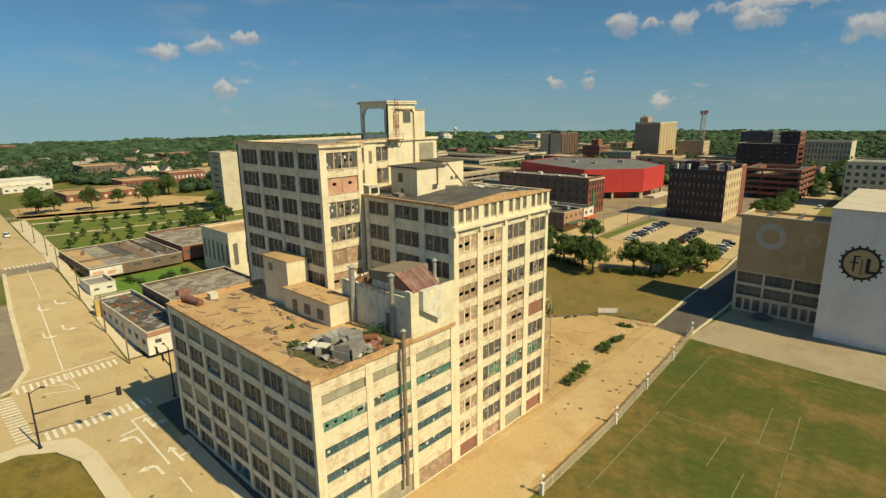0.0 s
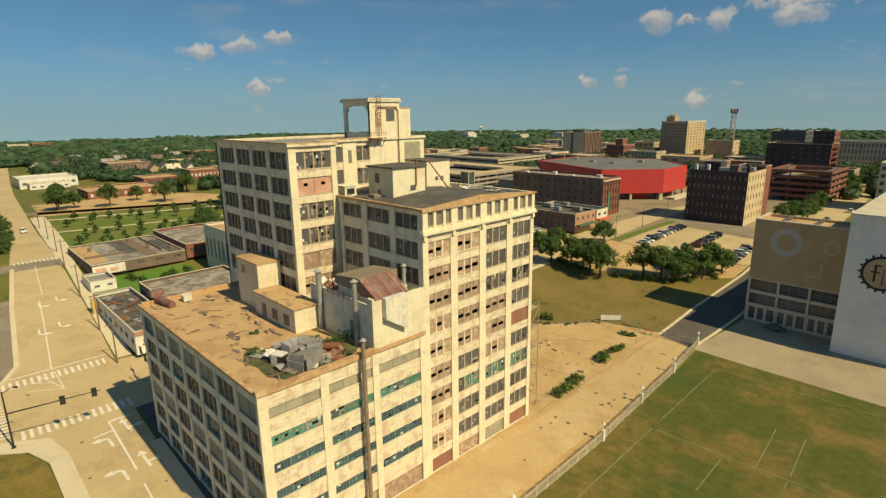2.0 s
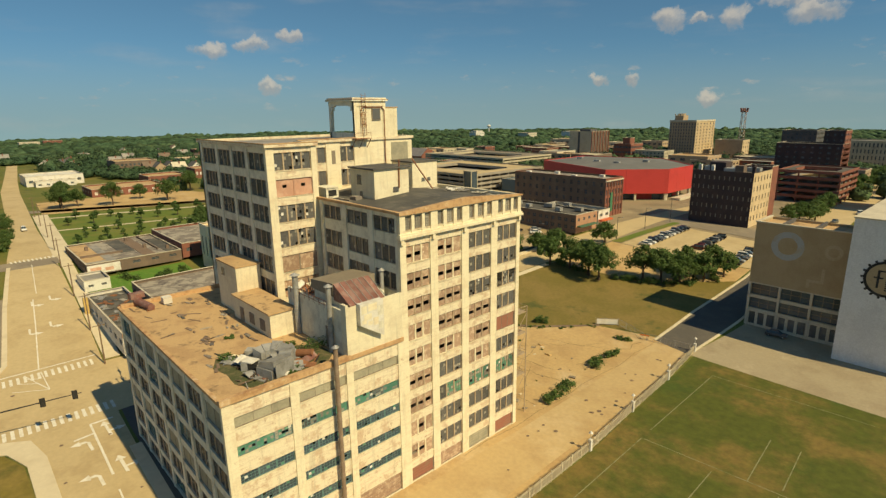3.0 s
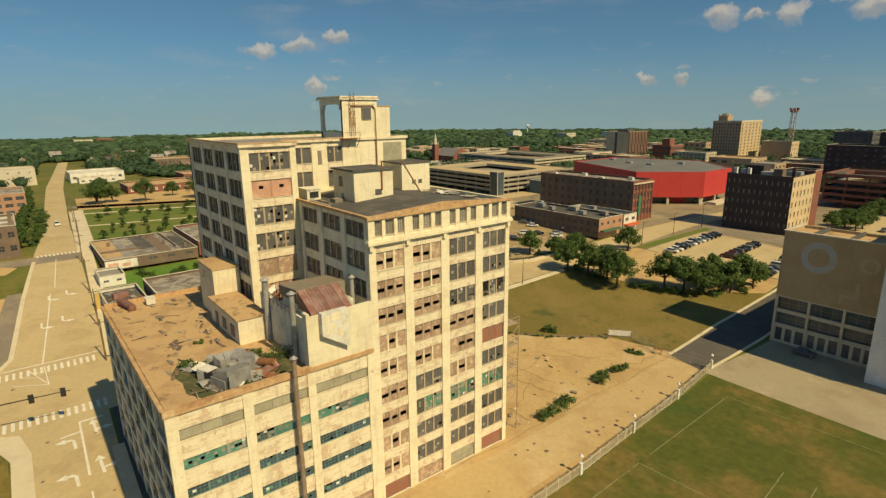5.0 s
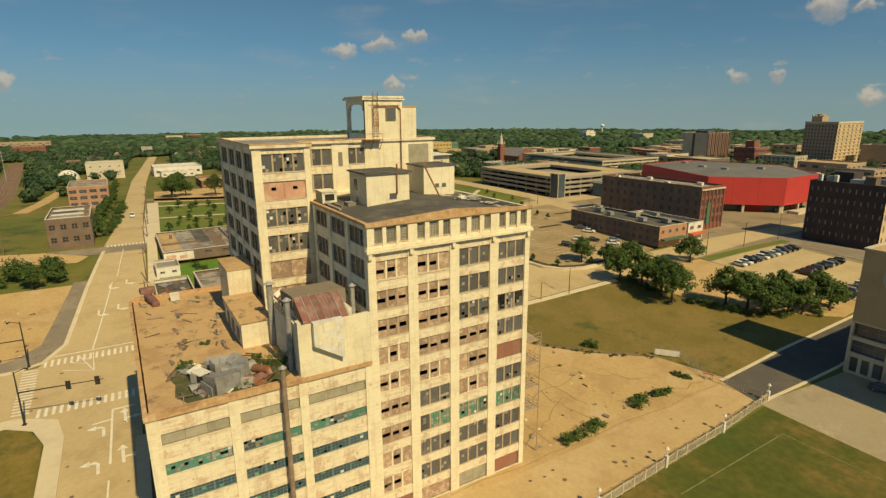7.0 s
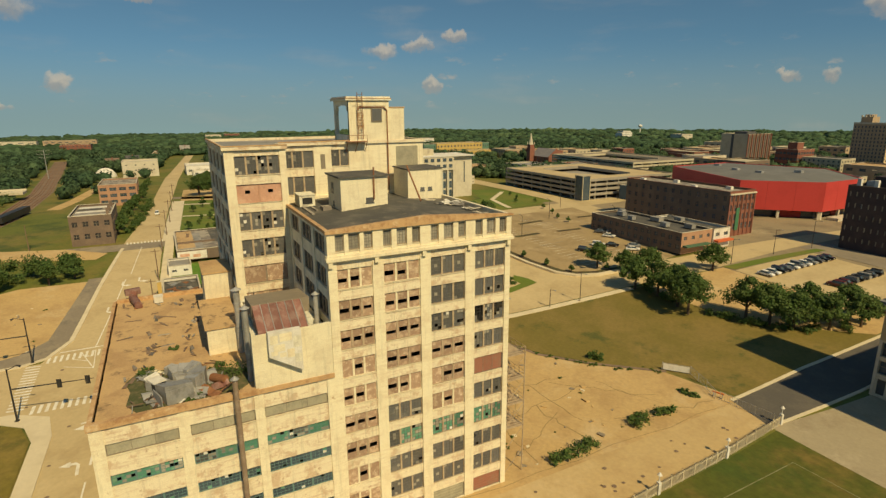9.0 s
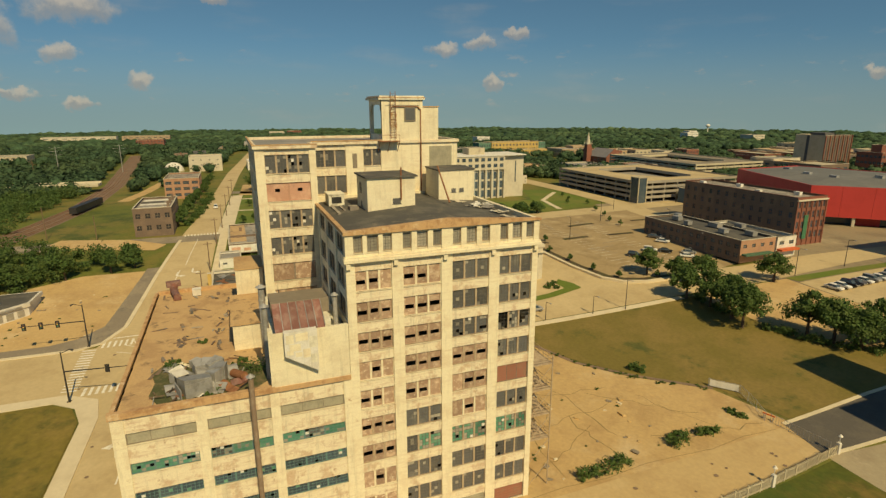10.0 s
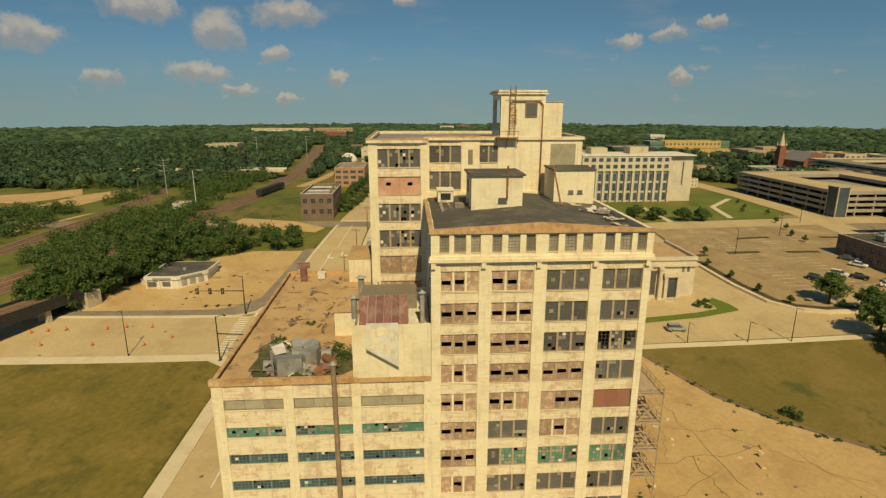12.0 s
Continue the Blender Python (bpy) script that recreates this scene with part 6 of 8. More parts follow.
for i in range(52):
    x, y = rng.uniform(-430, -110), rng.uniform(350, 620)
    if any(abs(x - a) < 40 and abs(y - b) < 34 for a, b in ((-196, 515), (-168, 531), (-268, 450), (-243, 470), (-85, 420), (-111, 480), (-306, 350), (-378, 340), (-150, 498), (-156, 300))):
        continue
    w, d, h = rng.uniform(14, 34), rng.uniform(14, 28), rng.uniform(5, 10)
    block("city_block", "low flat-roofed downtown building", "building", x, x + w, y, y + d, h, rng.choice((BRICKTAN, BRICKRED, LIMESTONE, CONC, BRICKBROWN)), rng.choice((ROOFGREY, ROOFTAN, CONC)), {"S": (4, 2, .5, .4, .6), "E": (4, 2, .5, .4, .6)}, group="downtown buildings")

# ---- west of the factory ----
lr = block("flat_roofed_works", "long low brick works with patched dark roofs", "building", -209, -175.5, 35.5, 62, 3.0, BRICKBROWN, ROOFPATCH, {"S": (10, 1, .4, .4, .8), "E": (5, 1, .4, .4, .8)}, parapet=0.35)
for k, (m, y0, y1, x0, x1) in enumerate(((ROOFTAN, -12.6, -7.5, -16, 12), (ROOFGREY, -7.3, -5.0, -12, 16), (ROOFDARK, -1.8, 2.5, -16, 6), (BALLAST, 2.7, 6.2, -16, 16), (ROOFDARK, 9.4, 12.6, -9, 16))):
    part("roof_patch", boxes((x0, x1, y0, y1, 2.9, 3.0 + 0.02 * k)), m, lr)
part("roof_rib", boxes((4.6, 5.2, -12.6, -1, 2.9, 3.6)), BRICKBROWN, lr)
part("roof_rib", boxes((-16, 9, 8.2, 8.5, 2.9, 3.5)), BRICKBROWN, lr)
part("painted_wall", boxes((16.76, 16.9, -13.2, -4.5, 0.3, 2.9)), WHITEP, lr, "white wall with faded pink graffiti")
part("graffiti", boxes((16.9, 16.92, -12.4, -9.6, 0.9, 2.2), (16.9, 16.92, -8.6, -6.4, 0.8, 1.8)), BOARDPINK, lr)
for x_, y_ in ((-6, -9.5), (3, 5.5), (10, 10.5), (-12, 3.5)):
    part("roof_vent", boxes((x_, x_ + 0.9, y_, y_ + 0.9, 2.9, 4.2)), BRICKBROWN, lr)
block("flat_roofed_works", "low brick shed with a grey roof", "building", -209, -176, 62.5, 84, 4.4, BRICKRED, ROOFPATCH, {"E": (5, 1, .4, .4, .8)})
drape("green_court", [(-175, 34), (-155.5, 33), (-155.5, 62), (-175, 62)], OVERGROWN, 0.07, "bright overgrown grass court", "lawn")
block("painted_shed", "white-painted brick garage with graffiti-stained walls", "building", -175, -165, 32.6, 39, 2.8, WHITEP, ROOFGREY, {"E": (2, 1, .4, .4, .5)})
rs = block("burnt_store", "roofless white store with a collapsed grey roof", "building", -155, -118.5, 31.0, 40, 5.0, WHITEP, ROOFDARK, {"S": (8, 1, .5, .4, .8), "E": (2, 1, .3, .3, 1)}, parapet=0.9)
part("parapet_band", boxes((18.0, 18.4, -4.5, 4.5, 4.3, 5.2)), BRICKPAINT, rs)
rng = random.Random(5)
for i in range(46):
    x, y = rng.uniform(-153, -120.5), rng.uniform(32.4, 38.8)
    ob = thing("roof_scrap", "crumpled grey sheet on a collapsed roof", "debris", x, y, G(-136, 35) + 4.1, rng.uniform(0, 180), group="scrap on the collapsed roof")
    bm = bmesh.new()
    w, d = rng.uniform(0.8, 3.2), rng.uniform(0.4, 1.4)
    box(bm, -w / 2, w / 2, -d / 2, d / 2, 0, 0.1)
    for v_ in bm.verts:
        v_.co.z += rng.uniform(0, 0.35)
    part("sheet", bm, rng.choice((GALV, ROOFGREY, RUST, ROOFDARK)), ob)
block("yellow_sign", "yellow panel on the store front", "sign", -150.6, -149.6, 29.6, 30.6, 4.6, YELLOWBR, YELLOWBR, {})
ar = block("pump_house", "cream block with tall arched windows behind the factory", "building", -168, -150, 66, 82, 14.2, CLEANWALL, ROOFTAN, {"S": (6, 1, .4, .5, 1.5), "E": (4, 1, .35, .55, 1.5)}, glass=GLASS)
part("upper_panel", boxes((9.02, 9.2, -2, 3, 9, 12.5)), BRICKTAN, ar)
block("link_building", "dark low building across the street", "building", -150, -123, 41, 64, 7, BRICKBROWN, ROOFPATCH, {"S": (5, 2, .4, .4, .8)})
slab = block("slab_block", "tall thin cream apartment slab with balconies", "building", -262, -250, 113, 125, 28, LIMESTONE, ROOFGREY, {"S": (1, 9, .5, .3, 1)}, sides={"S": CONC, "E": LIMESTONE})
h2 = block("brick_house", "two-storey old brick corner building with boarded windows", "building", -237, -209, 3.8, 16.6, 10.2, BRICKBROWN, ROOFPATCH, {"E": (4, 2, .5, .4, .8), "N": (7, 2, .35, .4, .6)}, sides={"E": BRICKBROWN}, glass=BLACKP)
for k, (x0, x1, m) in enumerate(((-12, -8, WHITEP), (-7, -3, ROOFDARK), (-1, 2, WHITEP), (3, 7, ROOFGREY), (8, 13, WHITEP))):
    part("roof_patch", boxes((x0, x1, -5.6, 5.4 - k % 2 * 3, 9.75, 9.86 + 0.01 * k)), m, h2)
for x in (-9, 1, 9):
    part("chimney", boxes((x, x + 0.9, 4.6, 5.5, 9.8, 12.2)), BRICKBROWN, h2)
block("brick_house", "red brick two-storey works beside the avenue", "building", -330, -300, 5.4, 22, 10.5, BRICKPAINT, ROOFPATCH, {"E": (4, 3, .7, .5, .6), "N": (6, 3, .5, .5, .6)})
block("white_block", "whitewashed block at the end of the avenue", "building", -460, -438, 9, 32, 11, LIMESTONE, LIMESTONE, {"E": (4, 2, .2, .2, 3)})
block("warehouse", "long white metal warehouse", "building", -462, -432, 50, 82, 6.4, WHITEP, WHITEP, {"E": (6, 1, .4, .3, .5)})
block("warehouse", "low white annexe of a warehouse", "building", -431.5, -424, 54, 76, 3.6, WHITEP, LIMESTONE, {"E": (5, 1, .4, .4, .3)})
block("warehouse", "red brick warehouse with loading doors", "building", -372, -346, 70, 108, 4.4, BRICKRED, ROOFTAN, {"E": (9, 1, .35, .5, .3), "S": (4, 1, .4, .4, .5)}, glass=WHITEP)
block("warehouse", "red brick sheds behind the loading yard", "building", -408, -386, 110, 134, 5.2, BRICKRED, ROOFTAN, {"E": (7, 1, .4, .4, .6)})
block("warehouse", "brown brick factory with a flat roof", "building", -505, -478, 112, 142, 9.5, BRICKBROWN, ROOFTAN, {"E": (10, 2, .5, .4, .5)})
block("warehouse", "brick mill with striped awnings", "building", -416, -398, 144, 168, 7, BRICKRED, ROOFTAN, {"E": (9, 1, .5, .4, .8)}, glass=WHITEP)
block("warehouse", "pale low warehouse among trees", "building", -520, -500, 168, 190, 7, LIMESTONE, ROOFTAN, {"E": (6, 1, .4, .3, 1)})
block("warehouse", "yellowish low store among trees", "building", -492, -474, 190, 206, 5.2, YELLOWBR, LIMESTONE, {"E": (5, 1, .4, .4, .6)})
block("warehouse", "long brick school beyond the town", "building", -650, -632, 226, 256, 6.5, BRICKRED, LIMESTONE, {"E": (10, 2, .4, .4, .5)})
block("warehouse", "tan brick store beside the mill", "building", -432, -418, 172, 190, 6, BRICKTAN, ROOFTAN, {"E": (5, 1, .4, .4, .6)})


def gabled_house(x, y, rz, wall, roof, w=8.0, d=10.0, h=5.0):
    """Small house with a pitched roof, chimney and a few windows."""
    ob = thing("house", "small painted house with a pitched roof", "house", x, y, G(x, y) - 0.2, rz, group="houses of the western town")
    PLOTS.append((x - w / 2 - 1, x + w / 2 + 1, y - d / 2 - 1, y + d / 2 + 1))
    bm = bmesh.new()
    lo = [(-w / 2, 0), (w / 2, 0), (w / 2, h), (0, h + w * 0.42), (-w / 2, h)]
    a, b = [bm.verts.new((p, -d / 2, q)) for p, q in lo], [bm.verts.new((p, d / 2, q)) for p, q in lo]
    bm.faces.new(a), bm.faces.new(b[::-1])
    for k in range(5):
        bm.faces.new((a[k], b[k], b[(k + 1) % 5], a[(k + 1) % 5]))
    bmesh.ops.recalc_face_normals(bm, faces=bm.faces)
    part("wall", bm, wall, ob)
    for side in (-1, 1):
        bm = bmesh.new()
        e = [bm.verts.new(p) for p in ((side * (w / 2 + 0.4), -d / 2 - 0.4, h - 0.2), (side * (w / 2 + 0.4), d / 2 + 0.4, h - 0.2), (0, d / 2 + 0.4, h + w * 0.42 + 0.16), (0, -d / 2 - 0.4, h + w * 0.42 + 0.16))]
        f = [bm.verts.new(q.co + Vector((0, 0, 0.18))) for q in e]
        bm.faces.new(e[::-1]), bm.faces.new(f)
        for k in range(4):
            bm.faces.new((e[k], e[(k + 1) % 4], f[(k + 1) % 4], f[k]))
        bmesh.ops.recalc_face_normals(bm, faces=bm.faces)
        part("roof_slope", bm, roof, ob)
    part("chimney", boxes((w * 0.15, w * 0.15 + 0.7, 0, 0.7, h + 1, h + w * 0.42 + 1.1)), BRICKRED, ob)
    for y0 in (-d * 0.3, d * 0.1):
        part("window", boxes((w / 2, w / 2 + 0.05, y0, y0 + 1.2, 1.2, 2.8)), GLASS, ob)


rng = random.Random(21)
for x, y in ((-470, 134), (-463, 139), (-466, 148), (-452, 150), (-445, 160), (-560, 130), (-540, 196), (-575, 176), (-600, 150), (-612, 205), (-560, 90), (-590, 100), (-640, 120), (-700, 170), (-690, 60), (-520, -2), (-545, 12), (-560, 78), (-600, 30), (-530, 92), (-655, 190), (-720, 230)):
    gabled_house(x, y, rng.choice((0, 90)), rng.choice((WHITEP, LIMESTONE, WHITEP, BRICKTAN)), rng.choice((ROOFGREY, DARKGREY, LIMESTONE, BRICKBROWN)))
for x, y, w, d, h, m in ((-990, 103, 18, 24, 7, LIMESTONE), (-1015, 135, 14, 24, 7, BRICKRED), (-900, -200, 16, 90, 7, LIMESTONE), (-880, -100, 16, 60, 8, BRICKTAN), (-760, -66, 20, 30, 8, BRICKRED), (-626, 657, 14, 20, 9, WHITEP), (-655, 690, 12, 16, 10, WHITEP), (-560, 700, 20, 22, 8, LIMESTONE), (-520, 760, 18, 26, 9, WHITEP), (-640, 330, 14, 18, 9, WHITEP), (-560, -150, 20, 30, 6, CONC)):
    block("far_building", "pale far building among woods", "building", x, x + w, y, y + d, h + 2, m, ROOFGREY, {"E": (8, 2, .5, .3, 3)})
dome = thing("storage_dome", "white round storage dome among trees", "dome", -445, -2, 7.9)
bm = bmesh.new()
bmesh.ops.create_uvsphere(bm, u_segments=24, v_segments=12, radius=7)
bmesh.ops.delete(bm, geom=[v_ for v_ in bm.verts if v_.co.z < -0.1], context="VERTS")
part("shell", bm, WHITEP, dome)
part("ring_beam", (lambda b: (tube(b, (0, 0, -0.2), (0, 0, 0.7), 7.2, seg=24), b)[1])(bmesh.new()), CONC, dome)


water_tower = thing("water_tower", "white water tower above the far woods", "water tower", -725, 812, 7.5)
bm = bmesh.new()
tube(bm, (0, 0, 0), (0, 0, 15), 1.2, 0.9, seg=10)
part("stem", bm, WHITEP, water_tower)
bm = bmesh.new()
bmesh.ops.create_uvsphere(bm, u_segments=16, v_segments=10, radius=3.6)
for v_ in bm.verts:
    v_.co.z = v_.co.z * 0.75 + 16.6
part("tank", bm, WHITEP, water_tower)


def station():
    """Low filling-station building with an angled white front."""
    ob = thing("filling_station", "derelict white low station with a dark flat roof", "building", -146, -18.5, 2.4)
    pts = [(-8, -8), (6.4, -8), (6.8, 0.6), (1, 6.8), (-8, 7)]
    bm = bmesh.new()
    prism(bm, pts, -0.6, 2.9)
    part("wall", bm, WHITEP, ob)
    bm = bmesh.new()
    prism(bm, [(x * 1.06, y * 1.06) for x, y in pts], 2.9, 3.9)
    part("fascia", bm, WHITEP, ob, "white fascia with dull lettering bars")
    bm = bmesh.new()
    prism(bm, [(x * 0.98, y * 0.98) for x, y in pts], 3.9, 3.96)
    part("roof", bm, ROOFDARK, ob)
    part("sign_bar", boxes((7.25, 7.35, -6, -1, 3.2, 3.6)), GALV, ob)
    for y0 in (-7.5, -3.6):
        part("window", boxes((6.5, 6.75, y0, y0 + 2.2, 0.9, 2.3)), GLASS, ob)
    for y0 in (-8.0, -4.6, -1.2):
        part("pilaster", boxes((6.35, 6.95, y0, y0 + 0.35, -0.6, 2.9)), WHITEP, ob)
    face = pose(6.8, 0.6, 0, 0, 0, 133.1)
    for u in (1.0, 3.4, 5.8):
        part("window", boxes((u, u + 1.6, -0.06, 0.04, 0.7, 2.4)), GLASSPALE, ob, "", face)
    part("sign_bar", boxes((0.8, 6.8, -0.62, -0.5, 3.2, 3.6)), GALV, ob, "", face)
    part("lean_to", boxes((-8, 4, -10.5, -8, -0.6, 2.2)), CONC, ob)
    part("lean_to_roof", boxes((-8.2, 4.2, -10.7, -8.4, 2.2, 2.4)), ROOFPATCH, ob)
    part("vent", boxes((0, 1, 0, 1, 3.9, 4.6)), GALV, ob)
    return ob


station()


def bridge():
    """Railway deck girder bridge over the street."""
    ob = thing("railway_bridge", "dark steel railway girder bridge on concrete piers", "bridge", -111, -46, 0.9, -22)
    part("deck", boxes((-18, 18, -3.4, 3.4, 5.2, 5.9)), BALLAST, ob)
    for y in (-3.6, 3.4):
        part("girder", boxes((-18, 18, y, y + 0.3, 3.9, 6.6)), BLACKST, ob)
    for x in (-9, 9):
        for k in range(3):
            part("pier", boxes((x - 0.6, x + 0.6, -3 + k * 2.6, -2.2 + k * 2.6, -0.5, 3.9)), CONC, ob)
    part("abutment", boxes((-22, -18, -4.5, 4.5, -0.5, 5.2)), CONC, ob)
    part("abutment", boxes((18, 24, -4.5, 4.5, -0.5, 5.2)), CONC, ob)
    for y in (-0.75, 0.75):
        part("rail", boxes((-18, 18, y - 0.06, y + 0.06, 5.9, 6.06)), RUST, ob)


bridge()
for line in (RAILWAY,):
    for d in (-4.4, -2.9, -0.8, 0.7, 2.8, 4.3):
        strip("rail", [(x, y + d) for x, y in line], 0.09, RUST, 0.32, "rusty steel rail", "rail", thick=0.16)
vd = thing("viaduct", "pale concrete road viaduct crossing behind the woods", "viaduct", -346, -110, 6.2)
part("deck", boxes((-5, 5, -170, 78, 5.2, 6.4)), CONC, vd)
for k in range(9):
    part("pier", boxes((-4, 4, -160 + k * 28, -158.4 + k * 28, -0.3, 5.2)), CONC, vd)
for x in (-5.0, 4.75):
    part("parapet", boxes((x, x + 0.25, -170, 78, 6.4, 7.3)), LIMESTONE, vd)
rc = thing("rail_wagon", "long dark rusty open rail wagon", "wagon", -279.0, -25.2, 8.3, -9)
part("body", boxes((-15, 15, -1.5, 1.5, 1.0, 3.4), (-15.3, 15.3, -1.55, 1.55, 0.85, 1.0)), BLACKST, rc)
for x in (-12.5, -10.5, 10.5, 12.5):
    for y in (-0.9, 0.8):
        bm = bmesh.new()
        tube(bm, (x, y, 0.42), (x, y + 0.12, 0.42), 0.42, seg=14)
        part("wheel", bm, RUST, rc)
for k in range(9):
    part("rib", boxes((-14 + k * 3.5, -13.8 + k * 3.5, -1.62, -1.5, 1.0, 3.4)), RUST, rc)
hut = block("signal_hut", "small white trackside hut", "hut", -238, -231, -56, -50, 3, WHITEP, ROOFTAN, {"E": (2, 1, .3, .4, .5)})

# low blocks between the office and the garage, and along the railway
for x, y, w, d, h, m, r in ((-345, 226, 22, 20, 6, BRICKTAN, ROOFTAN), (-330, 262, 26, 22, 7, LIMESTONE, ROOFGREY), (-312, 298, 20, 18, 7, BRICKRED, ROOFGREY), (-420, 340, 30, 24, 9, BRICKRED, ROOFTAN), (-460, 330, 26, 30, 8, BRICKTAN, ROOFGREY), (-300, 196, 16, 12, 5, LIMESTONE, ROOFTAN)):
    block("city_block", "low flat-roofed block beyond the lawn", "building", x, x + w, y, y + d, h, m, r, {"S": (6, 2, .4, .4, .6), "E": (6, 2, .4, .4, .6)}, group="downtown buildings")

# ---- trees and shrubs ----


def mesh_from(name, verts, faces, material, smooth=False):
    me = bpy.data.meshes.new(name)
    me.from_pydata(verts, [], faces)
    if smooth:
        me.polygons.foreach_set("use_smooth", [True] * len(me.polygons))
    me.materials.append(material)
    return me


def leaf_cloud(rng, centres, radii, per, size):
    """Small tilted leaf clumps scattered through a set of overlapping balls."""
    c = np.repeat(np.array(centres), per, axis=0)
    r = np.repeat(np.array(radii), per)
    n = len(c)
    d = rng.normal(size=(n, 3))
    d /= np.linalg.norm(d, axis=1)[:, None]
    rad = r * rng.uniform(0.3, 1.22, n)
    p = c + d * rad[:, None] * np.array((1, 1, 0.8))
    a = d * 1.1 + np.array((0, 0, 0.45)) + rng.normal(size=(n, 3)) * 0.55
    a /= np.linalg.norm(a, axis=1)[:, None]
    u = np.cross(a, rng.normal(size=(n, 3)))
    u /= np.linalg.norm(u, axis=1)[:, None] + 1e-9
    v = np.cross(a, u)
    s = rng.uniform(0.6, 1.3, n)[:, None] * size
    quad = np.stack([p - u * s, p - v * s * 0.6, p + u * s, p + v * s * 0.6], 1)
    return quad.reshape(-1, 3), [(4 * i, 4 * i + 1, 4 * i + 2, 4 * i + 3) for i in range(n)]


def crown_balls(rng, h, w, n, base=0.40):
    centres, radii = [], []
    for i in range(n):
        a, q = rng.uniform(0, math.tau), rng.uniform(0, 1) ** 0.55
        z = rng.uniform(base, 0.93)
        reach = w / 2 * math.sin(math.pi * min(1, (z - base + 0.16) / (1.08 - base))) ** 0.7
        centres.append((q * reach * math.cos(a), q * reach * math.sin(a), z * h))
        radii.append(rng.uniform(0.09, 0.19) * w)
    return centres, radii


TREES = {}


def tree(x, y, h, w, variant=0, leafmat=None, label="leafy green deciduous tree with a dense crown", group="", size=0.42, name="tree"):
    leafmat = leafmat or LEAF
    key = (round(h), round(w), variant, leafmat.name)
    if key not in TREES:
        rng = np.random.default_rng(100 + variant * 7 + int(h * 3))
        centres, radii = crown_balls(rng, h, w * 0.96, int(18 + w * 2.2))
        vs, fs = leaf_cloud(rng, centres, radii, 105 if h > 6 else 60, size * (0.78 if h > 6 else 1))
        bm = bmesh.new()
        tube(bm, (0, 0, -0.3), (0.1, 0.05, h * 0.42), w * 0.035 + 0.05, w * 0.022 + 0.03, seg=8)
        for k in range(6):
            c = centres[k]
            tube(bm, (0.1, 0.05, h * (0.25 + 0.03 * k)), (c[0] * 0.8, c[1] * 0.8, c[2]), w * 0.016 + 0.02, 0.03, seg=5)
        TREES[key] = (mesh_of("trunk", bm, BARK), mesh_from("crown", vs.tolist(), fs, leafmat))
    ob = thing(name, label, "tree" if name == "tree" else "shrub", x, y, G(x, y), random.Random(int(x * 13 + y * 7)).uniform(0, 360), group=group)
    part("trunk", TREES[key][0], None, ob)
    part("crown", TREES[key][1], None, ob)
    return ob


i = 0
for x, y, h, w in ((-111, 151, 8, 8), (-103, 155, 7, 7), (-99, 160, 8, 8), (-93, 148.5, 9, 9), (-86.5, 150, 10, 10), (-79, 149, 11, 11), (-74.5, 147.5, 11, 10), (-90.5, 177, 8, 9), (-84, 153, 9, 8),
                   (-65, 156, 11, 10), (-60.5, 158, 10, 11), (-56, 160, 9, 10), (-51.5, 166, 9, 9), (-48.5, 173, 8, 8), (-58, 168, 9, 9), (-53, 176, 8, 8)):
    tree(x, y, h, w, i % 4, group="trees between lawn and car park")
    i += 1
for x, y, h, w in ((-212, 82, 9, 12), (-222, 99, 8, 8), (-305, 97, 11, 12), (-309, 72, 12, 11), (-335, 119, 12, 14), (-315, 51, 12, 12), (-318, 58, 9, 9), (-322, 88, 8, 8), (-255, 110, 9, 9), (-230, 118, 7, 9)):
    tree(x, y, h, w, i % 4, LEAFDARK, group="trees round the park")
    i += 1
rng = random.Random(3)
for row, (a, b) in enumerate((((-262, 42), (-248, 116)), ((-276, 44), (-262, 118)), ((-242, 42), (-226, 104)), ((-230, 42), (-216, 94)), ((-220, 40), (-209, 80)))):
    for k in range(9):
        t = (k + rng.uniform(0.2, 0.8)) / 9
        h = rng.choice((2.4, 3.2, 4.2)) if row > 1 else rng.choice((3.6, 4.8))
        tree(a[0] + (b[0] - a[0]) * t, a[1] + (b[1] - a[1]) * t, h, h * 0.75, k % 2, LEAFDARK, "small young park tree", "young park trees", 0.25)
for k in range(13):
    t = k / 12
    tree(-222 - 118 * t + rng.uniform(-2, 2), 16.2 + 7.5 * t + rng.uniform(-0.8, 0.8), rng.choice((5, 6)), 5, k % 3, LEAFDARK, group="street trees on the avenue")
for k in range(5):
    tree(-346 - 9 * k, 23 + 0.7 * k, 5, 4, k % 3, LEAFDARK, group="street trees on the avenue")
for x, y in ((-356, 56), (-372, 60), (-320, 51)):
    tree(x, y, 8, 8, i % 3, LEAFDARK, group="street trees on the avenue")
for x, y, h, w in ((-122.6, -43, 9, 8), (-126, -38.5, 10, 9), (-131, -36.5, 11, 9), (-136, -34, 10, 8), (-141, -32.5, 9, 8), (-124, -47, 10, 9), (-146, -31, 9, 8), (-153, -28, 9, 8), (-128, -44, 12, 10), (-135, -41, 12, 10), (-162, -20, 8, 8), (-168, -9, 7, 7), (-171, 2, 7, 7), (-174, 8, 6, 6), (-180, 6, 6, 6)):
    tree(x, y, h, w, i % 4, LEAFDARK, "dark green tree at the edge of the sandy lot", "trees by the derelict station", 0.36)
    i += 1
for x, y in ((-199, 146), (-196, 156), (-195, 163), (-203, 139)):
    tree(x, y, 5, 8, i % 4, LEAFDARK, group="trees on the civic lawn")
    i += 1
